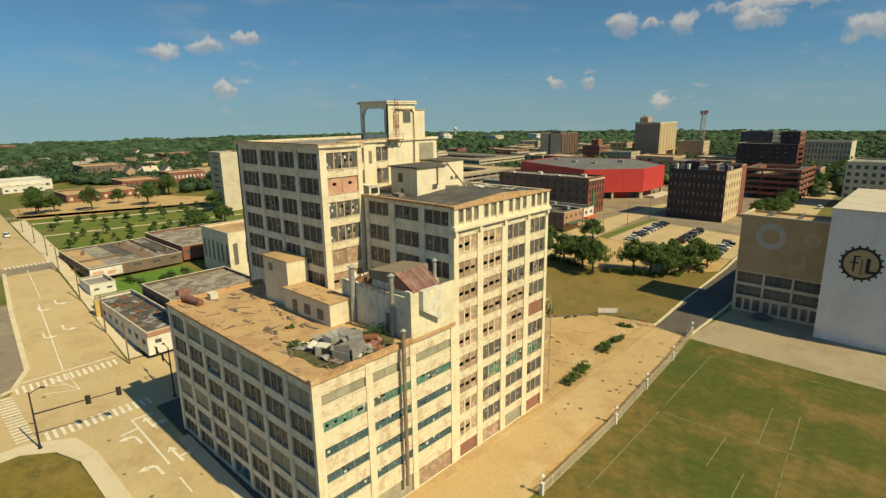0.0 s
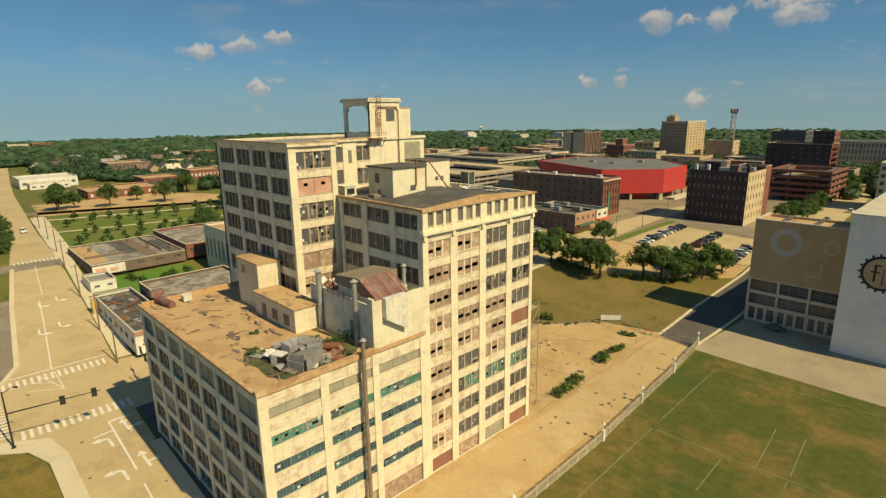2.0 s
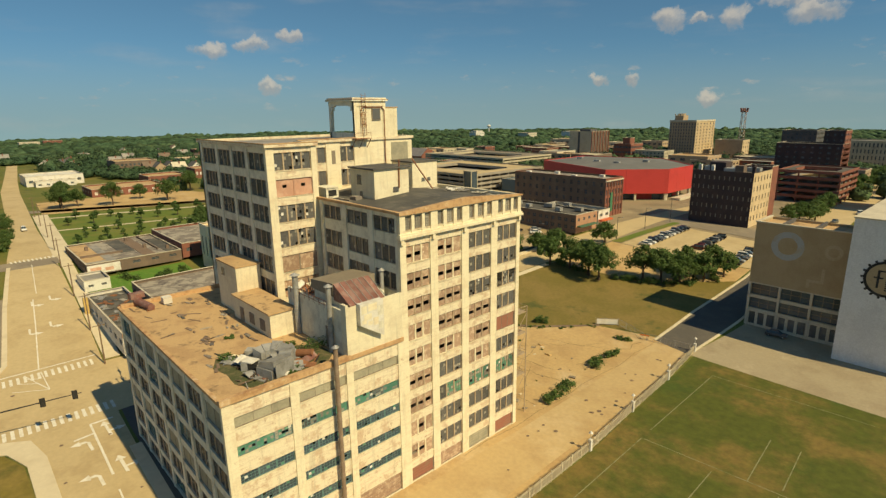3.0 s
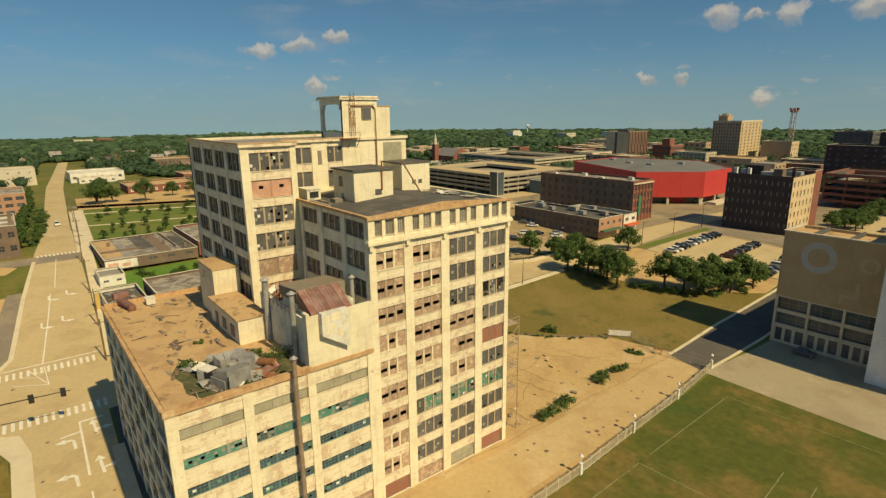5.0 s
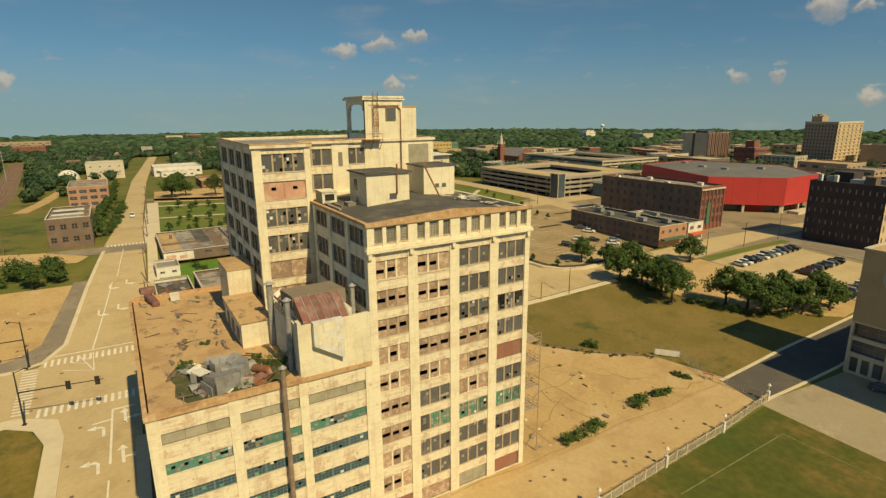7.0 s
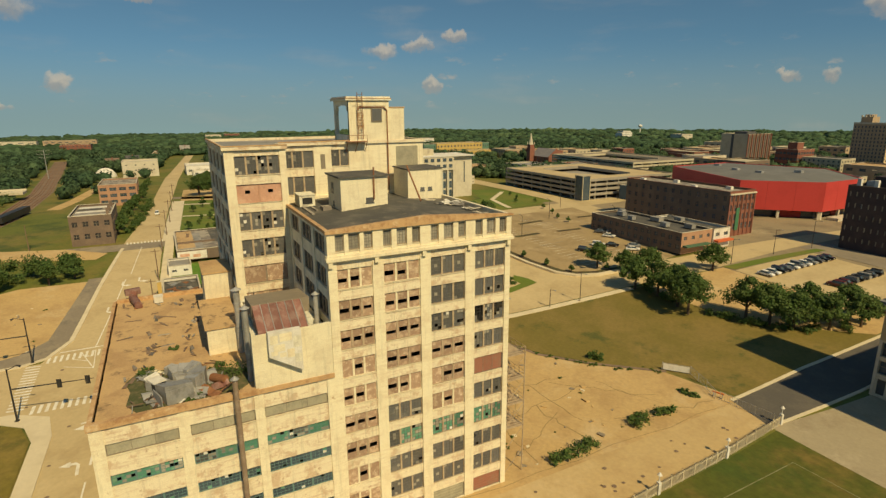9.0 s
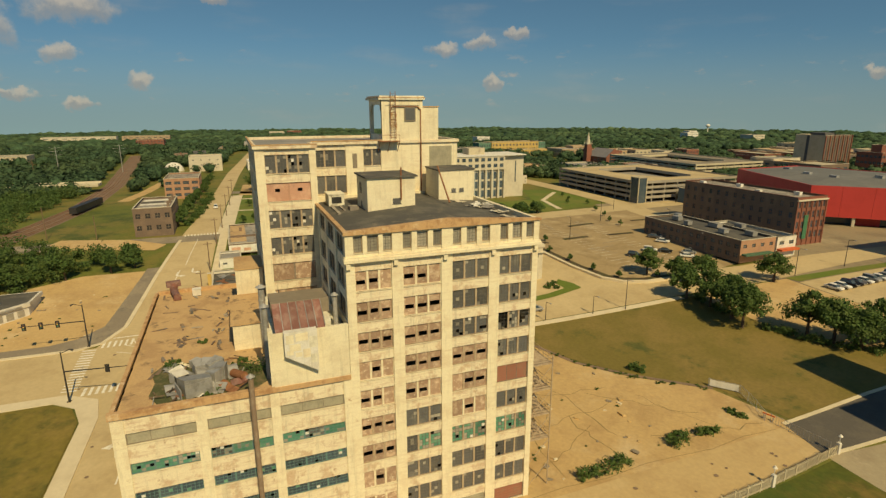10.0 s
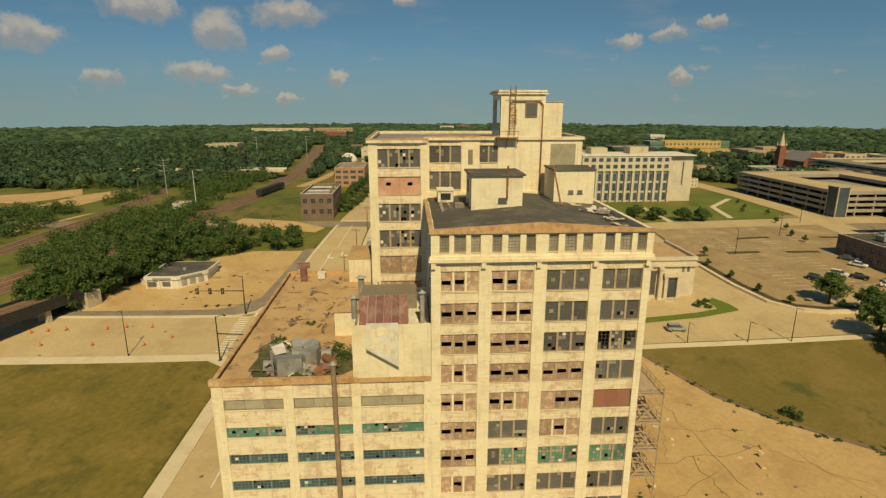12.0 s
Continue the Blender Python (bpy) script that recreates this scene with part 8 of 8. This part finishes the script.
# ---- clearings by the railway ----
for pts in ([(-278, -161), (-288, -142), (-299, -132), (-276, -119), (-252, -134), (-255, -145)], [(-247, -123), (-276, -120), (-298, -105), (-285, -99), (-246, -104), (-241, -119)], [(-189, -99), (-225, -89), (-228, -86), (-190, -95)]):
    drape("dirt_clearing", pts, LOTDIRT, 0.08, "sandy clearing beside the railway siding", "ground")
for d in (-2.2, -0.7, 1.4, 2.9):
    strip("rail", [(-100, -110 + d), (-167, -84 + d), (-216, -79 + d), (-262, -82 + d), (-330, -92 + d)], 0.09, RUST, 0.3, "rusty steel rail of the siding", "rail", thick=0.16)
near_wood("scrub", "bushy green scrub between the tracks", [(-150, -66), (-170, -58), (-205, -47), (-235, -40), (-240, -46), (-205, -56), (-165, -72)], 7, 4.0, 42, 70, 0.33)
near_wood("scrub", "bushy trees before the viaduct", [(-255, -50), (-330, -38), (-360, -40), (-360, -95), (-330, -90), (-262, -62)], 9, 5.0, 43, 60, 0.42)
near_wood("scrub", "low green scrub round the clearings", [(-205, -100), (-240, -88), (-300, -84), (-330, -90), (-330, -170), (-299, -170), (-298, -98), (-240, -92)], 9, 3.5, 41, 60, 0.4)
strip("grass_verge", [(-109.6, 101), (-110.5, 118), (-112.5, 128)], 1.3, LAWN, 0.16, "green verge in front of the stone hall", "lawn")
strip("sidewalk", [(-97.2, 96), (-97.0, 104), (-93.9, 148)], 0.9, PAVE, 0.2, "pale sidewalk along the lawn", "pavement", thick=0.12)
for pts in ([(-149.7, 136), (-150.5, 141)], [(-151, 148), (-150.4, 158)], [(-149, 166), (-148, 176)], [(-166, 160), (-167, 172)], [(-166, 190), (-165, 202)]):
    strip("planting_island", pts, 0.9, MULCH, 0.2, "narrow planted island in the car park", "planting", thick=0.15)

# cracks with weeds across the yard, dark covers on the pavements
rng = random.Random(8)
for x0, y0, x1, y1 in ((-46, 80, -75, 84), (-52, 95, -78, 92), (-47, 112, -62, 106), (-58, 78, -62, 104), (-50, 100, -46, 120), (-70, 80, -66, 103), (-46, 92, -60, 90), (-80, 78, -84, 96), (-53, 112, -66, 98), (-44.6, 60, -44.4, 120), (-60, 86, -72, 90), (-48, 76, -56, 92)):
    n = 9
    line = [(x0 + (x1 - x0) * k / n + rng.uniform(-.7, .7), y0 + (y1 - y0) * k / n + rng.uniform(-.7, .7)) for k in range(n + 1)]
    strip("pavement_crack", line, rng.uniform(0.035, 0.08), WEED, 0.055, "weedy crack in the sandy concrete", "crack")
for k in range(34):
    x, y = (rng.uniform(-42, -36), rng.uniform(56, 118)) if k < 20 else (rng.uniform(-95, -58), rng.uniform(13.5, 22)) if k < 26 else (rng.uniform(-119, -102), rng.uniform(-35, 30))
    r = rng.uniform(0.18, 0.38)
    drape("cover_plate", [(x + r * math.cos(a * math.tau / 10), y + r * math.sin(a * math.tau / 10)) for a in range(10)], BALLAST, 0.13, "small dark cover plate in the pavement", "cover plate")

# ---- low roof: wreckage and debris ----
RZ = 22.6


def sheet_metal(x, y, z, w, d, rx, ry, rz, material, label, name="sheet_metal", fold=0.0):
    """A bent sheet with a folded edge."""
    bm = bmesh.new()
    nx = 5
    for i in range(nx):
        x0_, x1_ = -w / 2 + w * i / nx, -w / 2 + w * (i + 1) / nx
        z0_, z1_ = fold * math.sin(i * 1.7), fold * math.sin((i + 1) * 1.7)
        vs = [bm.verts.new(p) for p in ((x0_, -d / 2, z0_), (x1_, -d / 2, z1_), (x1_, d / 2, z1_), (x0_, d / 2, z0_), (x0_, -d / 2, z0_ + 0.05), (x1_, -d / 2, z1_ + 0.05), (x1_, d / 2, z1_ + 0.05), (x0_, d / 2, z0_ + 0.05))]
        for f in ((3, 2, 1, 0), (4, 5, 6, 7), (0, 1, 5, 4), (1, 2, 6, 5), (2, 3, 7, 6), (3, 0, 4, 7)):
            bm.faces.new([vs[j] for j in f])
    ob = thing(name, label, "debris", x, y, z, 0, group="wreckage on the low roof")
    part("sheet", bm, material, ob, "", pose(0, 0, 0, rx, ry, rz))
    return ob


MOSS = mat("mossy_felt", (0.075, 0.085, 0.035), (0.14, 0.12, 0.06), 0.9, 0.45, 0.6, fine=5, amount=0.4, stain=(0.20, 0.15, 0.09), stain_scale=0.7)
bm = bmesh.new()
prism(bm, [(-57.0, 29.2), (-54.6, 28.0), (-52.0, 28.6), (-49.0, 28.3), (-46.4, 29.6), (-46.0, 33.0), (-46.3, 38.6), (-48.2, 40.6), (-52.0, 40.8), (-54.0, 38.2), (-53.4, 35.0), (-56.2, 32.4)], RZ - 0.02, RZ + 0.03)
tagged(part("moss_patch", bm, MOSS), "dark mossy felt under the roof wreckage", "moss", kind="structure")
duct = thing("duct_elbow", "large grey sheet-metal duct elbow lying on the roof", "duct", -50.7, 33.3, RZ + 0.03, 0)
for k in range(6):
    a0, a1 = radians(38 + 27 * k), radians(38 + 27 * (k + 1) - 1.5)
    grow = (1.0, 1.06, 0.97, 1.03, 0.94, 0.9)[k]
    bm = bmesh.new()
    pts = [bm.verts.new((r * math.cos(a), r * math.sin(a), z)) for a in (a0, a1) for r in (1.25, 2.95 * grow) for z in (0.05, 1.9 * grow - (0.35 if r < 2 else 0))]
    for f in ((0, 1, 3, 2), (4, 6, 7, 5), (0, 4, 5, 1), (2, 3, 7, 6), (1, 5, 7, 3), (0, 2, 6, 4)):
        bm.faces.new([pts[j] for j in f])
    bmesh.ops.recalc_face_normals(bm, faces=bm.faces)
    part("gore", bm, GALV, duct)
plenum = thing("duct_plenum", "crushed grey sheet-metal plenum with torn flanges", "duct", -48.4, 33.2, RZ + 0.03, 18)
bm = bmesh.new()
prism(bm, [(-1.2, -1.7), (1.0, -1.4), (1.3, 1.3), (-1.0, 1.6)], 0, lambda x, y: 1.75 + 0.2 * x - 0.12 * y)
part("casing", bm, GALV, plenum)
part("flange", boxes((1.32, 1.44, -1.5, 1.3, 0.1, 1.7), (-1.3, 1.2, -1.95, -1.83, 0.0, 1.2)), GALV, plenum)
part("torn_panel", boxes((-0.9, 0.6, -2.6, -1.95, 0.0, 0.08)), GALV, plenum)
unit = thing("old_air_unit", "small white and black broken air unit on the roof", "air unit", -51.6, 31.3, RZ + 0.03, 24)
part("casing", boxes((-0.8, 0.8, -0.6, 0.6, 0.0, 1.0)), BLACKST, unit)
part("lid", boxes((-0.9, 0.9, -0.7, 0.7, 1.0, 1.12)), WHITEP, unit)
for x, y, z, w, d, rx, ry, rz, m, lab in (
        (-52.4, 31.2, 0.55, 2.6, 1.5, 14, 18, 30, WHITEP, "white bent metal sheet on the roof"), (-49.2, 30.6, 0.25, 2.4, 1.3, -8, 6, 12, GALV, "grey crumpled metal sheet on the roof"),
        (-54.6, 30.3, 0.2, 2.0, 1.2, 5, -6, 60, GALV, "grey crumpled metal sheet on the roof"), (-48.0, 34.6, 0.5, 3.2, 1.6, 24, 10, 70, GALV, "grey crumpled metal sheet on the roof"),
        (-49.8, 34.2, 0.9, 2.6, 2.0, -22, 30, 20, GALV, "grey crumpled metal sheet on the roof"), (-47.6, 36.4, 0.35, 2.6, 1.0, 12, 12, 40, RUST, "rusty bent metal sheet on the roof"),
        (-48.6, 37.6, 0.4, 1.8, 0.9, 30, -12, 100, RUSTRED, "rusty bent metal sheet on the roof"), (-51.4, 36.9, 0.3, 3.0, 1.4, 6, 8, 10, GALV, "grey crumpled metal sheet on the roof"),
        (-54.8, 30.4, 0.2, 2.4, 1.6, 4, 2, 40, GALV, "grey flat metal sheet on the roof"), (-55.4, 31.8, 0.2, 3.0, 0.4, 3, 3, 55, CREAM, "pale broken board on the roof"),
        (-48.4, 31.8, 0.2, 1.6, 1.6, 4, 9, 5, BOARDRED, "brown torn panel on the roof"), (-47.2, 33.4, 0.25, 1.2, 0.7, 18, 4, 33, WHITEP, "white torn panel on the roof")):
    sheet_metal(x, y, RZ + z, w, d, rx, ry, rz, m, lab, fold=0.12)
tangle = np.random.default_rng(4)
for k in range(46):
    x, y = tangle.uniform(-56.5, -46.6), tangle.uniform(28.8, 38.4)
    ob = thing("scrap_bar", "rusty scrap bar lying on the roof", "debris", x, y, RZ + 0.05, tangle.uniform(0, 180), group="wreckage on the low roof")
    bm = bmesh.new()
    L = tangle.uniform(0.5, 2.2)
    tube(bm, (-L / 2, 0, 0.05), (L / 2, 0, tangle.uniform(0.05, 0.6)), tangle.uniform(0.03, 0.09), seg=5)
    part("bar", bm, (RUST, BLACKST, GALV, WOODPOLE)[k % 4], ob)


def roof_weeds(x, y, w, h, seed, bright=False):
    rng_ = np.random.default_rng(seed)
    cs = [(rng_.uniform(-w, w) / 2, rng_.uniform(-w, w) / 2, h * rng_.uniform(0.2, 0.7)) for _ in range(9)]
    vs, fs = leaf_cloud(rng_, cs, [h * 0.5] * 9, 40, 0.14)
    ob = thing("roof_weeds", "green weeds growing on the gravel roof", "weeds", x, y, RZ, group="weeds on the low roof")
    part("foliage", mesh_from("foliage", vs.tolist(), fs, LEAF), None, ob)


roof_weeds(-56.0, 30.2, 1.8, 0.8, 1)
roof_weeds(-51.0, 39.6, 2.6, 1.6, 2)
roof_weeds(-47.4, 35.2, 2.6, 0.5, 3)
roof_weeds(-54.2, 37.6, 2.0, 0.5, 4)
roof_weeds(-62.5, 33.2, 1.0, 0.4, 5)
# clumps of torn roofing along the roof
for x, y, n in ((-63.6, 30.9, 6), (-68.9, 30.6, 3), (-75.4, 31.3, 5), (-83.0, 31.9, 3), (-72.8, 36.6, 5), (-66.4, 34.9, 5), (-61.2, 35.4, 6), (-78.2, 36.4, 5), (-59.6, 29.2, 4), (-70.4, 35.6, 4), (-88.0, 31.1, 3), (-55.2, 28.2, 3), (-81.5, 34.6, 4)):
    for k in range(n):
        ob = thing("torn_roofing", "dark torn roofing scrap on tan gravel", "debris", x + tangle.normal() * 0.9, y + tangle.normal() * 0.4, RZ + 0.01, tangle.uniform(-20, 30), group="torn roofing scraps")
        bm = bmesh.new()
        w, d = tangle.uniform(0.4, 1.6), tangle.uniform(0.12, 0.45)
        box(bm, -w / 2, w / 2, -d / 2, d / 2, 0, 0.06)
        for v_ in bm.verts:
            v_.co += Vector((tangle.uniform(-.1, .1), tangle.uniform(-.1, .1), max(0, tangle.uniform(-.1, .16))))
        part("scrap", bm, (BALLAST, ROOFPATCH, BALLAST, ROOFDARK, ROOFPATCH)[k % 5], ob)
# dark seams and long torn strips on the gravel
for k in range(12):
    x, y = tangle.uniform(-85, -58), tangle.uniform(26.5, 36.6)
    ob = thing("torn_roofing", "long dark strip of torn roofing felt", "debris", x, y, RZ + 0.004, 90 + tangle.normal() * 14 if k % 4 else tangle.normal() * 20, group="torn roofing scraps")
    bm = bmesh.new()
    L, n = tangle.uniform(1.0, 3.4), 6
    lo = [(-L / 2 + L * q / n, -tangle.uniform(0.04, 0.2)) for q in range(n + 1)]
    hi = [(px_, tangle.uniform(0.04, 0.2)) for px_, _ in lo][::-1]
    prism(bm, lo + hi, 0, 0.05)
    part("strip", bm, (BALLAST, ROOFPATCH, BALLAST, BALLAST)[k % 4], ob)
# broken duct boxes heaped at the corner
for k in range(5):
    x, y = -51.2 + tangle.normal() * 2.0, 33.4 + tangle.normal() * 1.7
    ob = thing("duct_box", "broken grey duct box heaped on the roof", "duct", x, y, RZ, tangle.uniform(0, 180), group="wreckage on the low roof")
    bm = bmesh.new()
    w, d, h = tangle.uniform(0.7, 1.7), tangle.uniform(0.5, 1.1), tangle.uniform(0.4, 1.1)
    sx_, sy_ = tangle.uniform(-0.35, 0.35), tangle.uniform(-0.35, 0.35)
    prism(bm, [(-w, -d), (w * 0.9, -d * 0.8), (w, d), (-w * 0.8, d * 0.9)], 0, lambda x_, y_: max(0.1, h + sx_ * x_ + sy_ * y_))
    part("casing", bm, (GALV, ROOFGREY, RUST, GALV, BLACKST, BOARD)[k % 6], ob)
tank = thing("rusty_tank", "rusty red fallen duct section on the roof", "duct", -83.6, 28.4, RZ, 12)
bm = bmesh.new()
tube(bm, (-2.4, 0, 0.75), (1.9, 0, 0.6), 0.62, 0.55, seg=14)
part("barrel", bm, RUSTRED, tank)
bm = bmesh.new()
tube(bm, (-2.4, 0, 0.75), (-2.5, 0.2, 1.9), 0.6, 0.75, seg=14)
part("elbow", bm, RUSTRED, tank)
part("bracket", boxes((-2.4, -2.1, -0.6, 0.6, 0, 0.4), (1.4, 1.7, -0.6, 0.6, 0, 0.3)), RUST, tank)
part("head_box", boxes((-3.2, -2.2, -1.0, 1.2, 1.2, 2.1)), RUSTRED, tank)
rooftop_unit(-83.6, 31.6, RZ, 1.3, 1.3, 1.1, WHITEP, "white boxed roof hatch on gravel")

# tangle of ducts behind the machine house
for k, (x, y, z, w, d, rx, ry, rz, m) in enumerate(((-57.2, 43.0, 5.9, 2.6, 1.2, 20, 10, 30, RUST), (-55.6, 44.4, 6.1, 2.2, 1.4, -14, 16, 60, GALV), (-58.6, 45.4, 5.9, 2.6, 1.1, 10, -12, 10, RUSTRED), (-56.4, 46.8, 5.8, 3.0, 1.0, 6, 8, 80, ROOFTAN), (-59.0, 42.6, 6.3, 1.2, 1.2, 35, 20, 15, WHITEP))):
    sheet_metal(x, y, RZ + z, w, d, rx, ry, rz, m, "bent duct scrap on the machine house", fold=0.25)
frame_ = thing("pipe_frame", "tangle of rusty pipes on the machine house", "pipework", -57.0, 42.4, RZ + 5.4)
for k in range(12):
    bm = bmesh.new()
    a = Vector((tangle.uniform(-2.8, 3.4), tangle.uniform(-1.0, 1.6), 0))
    tube(bm, a, a + Vector((tangle.uniform(-1.6, 1.6), tangle.uniform(-0.8, 0.8), tangle.uniform(0.4, 2.2))), 0.07, seg=6)
    part("pipe", bm, (RUST, GALV, BLACKST)[k % 3], frame_)
part("rail", boxes((-2.6, 7.6, -1.15, -1.1, 0.9, 0.96), (-2.6, 7.6, -1.15, -1.1, 0.4, 0.45), *[(-2.6 + 1.27 * k, -2.54 + 1.27 * k, -1.15, -1.1, 0, 0.95) for k in range(9)]), RUST, frame_, "bent rusty guard rail")
# loose felt on the tall roof
for k in range(16):
    sheet_metal(-56 + tangle.normal() * 3.4, 71.2 + tangle.normal() * 0.9, 39.5, tangle.uniform(0.8, 2.4), tangle.uniform(0.4, 1.0), tangle.uniform(-6, 6), tangle.uniform(-6, 6), tangle.uniform(0, 180), (WHITEP, LIMESTONE, ROOFGREY)[k % 3], "pale peeled roofing felt on the dark roof", "loose_felt", 0.08)

# ---- fire escape on the north wall ----
fe = thing("fire_escape", "rusty steel fire escape on the factory's north wall", "fire escape", -50.5, 74.0, 0)
for z in (7.6, 11.4, 15.2, 19.0):
    part("platform", boxes((-3.2, 4.2, 0.0, 3.4, z, z + 0.1)), SASHTAN, fe)
    bm = bmesh.new()
    for zz in (z + 0.55, z + 1.1):
        tube(bm, (-3.2, 3.4, zz), (4.2, 3.4, zz), 0.035, seg=5)
        tube(bm, (4.2, 0, zz), (4.2, 3.4, zz), 0.035, seg=5)
    for k in range(7):
        tube(bm, (-3.2 + k * 1.23, 3.4, z), (-3.2 + k * 1.23, 3.4, z + 1.1), 0.03, seg=5)
    part("railing", bm, SASHTAN, fe)
for z in (7.6, 11.4, 15.2):
    bm = bmesh.new()
    for y in (1.4, 2.6):
        tube(bm, (3.4, y, z), (-2.4, y, z + 3.8), 0.08, seg=5)
    for k in range(12):
        x, zz = 3.4 - 5.8 * (k + 0.5) / 12, z + 3.8 * (k + 0.5) / 12
        box(bm, x - 0.12, x + 0.12, 1.4, 2.6, zz, zz + 0.04)
    part("stair", bm, SASHTAN, fe)
for x, y in ((4.2, 3.4), (-3.2, 3.4)):
    bm = bmesh.new()
    tube(bm, (x, y, 0), (x, y, 20.1), 0.09, seg=6)
    part("post", bm, SASHTAN, fe)
bm = bmesh.new()
for z in (0.2, 3.9, 7.6, 11.4, 15.2):
    tube(bm, (4.2, 0, z), (4.2, 3.4, z + 3.6), 0.05, seg=5)
part("brace", bm, SASHTAN, fe)

# faded bay lines and cracks across the car park
for k in range(26):
    x = -172 + 2.6 * k
    if x < -112:
        strip("bay_line", [(x, 149), (x + 0.4, 154)], 0.07, LINE, 0.13, "faded white parking bay line", "road marking")
        strip("bay_line", [(x, 164), (x + 0.4, 169)], 0.07, LINE, 0.13, "faded white parking bay line", "road marking")
rng = random.Random(14)
for k in range(26):
    x, y, a = rng.uniform(-182, -112), rng.uniform(142, 196), rng.choice((0, 0, 1.57, 1.57, 0.6)) + rng.uniform(-0.1, 0.1)
    L = rng.uniform(6, 18)
    line = [(x + L * q / 5 * math.cos(a) + rng.uniform(-.3, .3), y + L * q / 5 * math.sin(a) + rng.uniform(-.3, .3)) for q in range(6)]
    if all(-186 < p[0] < -108 and 141 < p[1] < 199 for p in line):
        strip("pavement_crack", line, rng.uniform(0.06, 0.16), OLDASPH, 0.125, "tar-filled crack in the car park", "crack")
# planters and bushes before the stone hall
drape("grass_verge", [(-110.3, 124), (-111.6, 128.4), (-115, 128), (-119.5, 125.8), (-117, 123.5)], LAWN, 0.17, "green corner lawn before the stone hall", "lawn")
for k, (x, y) in enumerate(((-115.5, 119.5), (-116.4, 121.4), (-113.8, 121.8), (-117.6, 123.2))):
    shrub(x, y, 1.6, 1.2, 0.9, 20 * k, "round shrub in front of the stone hall", 60 + k)

# weed tufts and rubble scattered over the sandy yard and lots
rng = random.Random(77)
TUFTS = []
for v in range(3):
    g_ = np.random.default_rng(300 + v)
    cs = [(g_.uniform(-.5, .5), g_.uniform(-.5, .5), g_.uniform(.1, .3)) for _ in range(6)]
    vs, fs = leaf_cloud(g_, cs, [0.3] * 6, 26, 0.13)
    TUFTS.append(mesh_from("foliage", vs.tolist(), fs, LEAF))


def tuft(x, y):
    ob = thing("weed_tuft", "dry green weed tuft in the bare ground", "weeds", x, y, G(x, y) + 0.03, rng.uniform(0, 360), group="weed tufts")
    q = part("foliage", TUFTS[rng.randrange(3)], None, ob)
    q.matrix_basis = Matrix.Scale(rng.uniform(0.3, 0.8), 4)


for k in range(80):
    t_ = rng.random()
    if k < 50:      # along the edge of the lawn
        a, b = ((-77, 103), (-68, 110.5)) if k < 16 else ((-68, 110.5), (-58, 121)) if k < 34 else ((-97, 95.5), (-77, 103))
        tuft(a[0] + (b[0] - a[0]) * t_ + rng.gauss(0, .7), a[1] + (b[1] - a[1]) * t_ + rng.gauss(0, .7))
    elif k < 68:    # loose over the yard
        tuft(rng.uniform(-80, -46), rng.uniform(78, 102))
    else:           # on the lot by the station
        tuft(rng.uniform(-160, -128), rng.uniform(-18, 8))
strip("dirt_edge", [(-99, 94.6), (-77, 103.4), (-68.2, 110.6), (-58, 121.4)], 0.45, BALLAST, 0.1, "dark ragged edge between lawn and yard", "ground")
for k in range(70):
    x, y = (rng.uniform(-78, -46), rng.uniform(77, 104)) if k < 45 else (rng.uniform(-160, -126), rng.uniform(-22, 6))
    ob = thing("rubble", "pale rubble lump on the sandy ground", "rubble", x, y, G(x, y) + 0.03, rng.uniform(0, 180), group="rubble on bare ground")
    bm = bmesh.new()
    w = rng.uniform(0.15, 0.6)
    box(bm, -w, w, -w * .6, w * .6, 0, w * .5)
    for v_ in bm.verts:
        v_.co += Vector((rng.uniform(-.3, .3) * w, rng.uniform(-.3, .3) * w, rng.uniform(-.15, .15) * w if v_.co.z > 0.01 else 0))
    part("lump", bm, (LOTDIRT, PAVE, OLDASPH)[k % 3], ob)

# fallen barrel and joists in the wreckage
barrel = thing("scrap_barrel", "dark rusty barrel lying in roof wreckage", "barrel", -49.6, 37.6, RZ + 0.45, 35)
bm = bmesh.new()
tube(bm, (-1.1, 0, 0.1), (1.0, 0, 0.35), 0.5, 0.46, seg=14)
part("drum", bm, RUST, barrel)
for k in range(9):
    ob = thing("scrap_joist", "splintered dark timber in roof wreckage", "debris", -53.6 + 0.9 * k + tangle.normal() * 0.4, 31.0 + tangle.normal() * 1.2, RZ + 0.1, tangle.uniform(0, 180), group="wreckage on the low roof")
    L = tangle.uniform(0.9, 2.2)
    bm = boxes((-L / 2, L / 2, -0.09, 0.09, 0, 0.14))
    for v_ in bm.verts:
        v_.co.z += 0.22 * (v_.co.x + L / 2) * tangle.uniform(0.8, 1.2)
    part("timber", bm, (WOODPOLE, BLACKST, BARK)[k % 3], ob)

# wild bushes in the overgrown court
rng = random.Random(33)
for k in range(8):
    shrub(rng.uniform(-173, -162), rng.uniform(40, 60), rng.uniform(2.0, 4.0), 2.2, rng.uniform(1.0, 2.2), rng.uniform(0, 180), "bright green wild bush in the overgrown court", 90 + k)
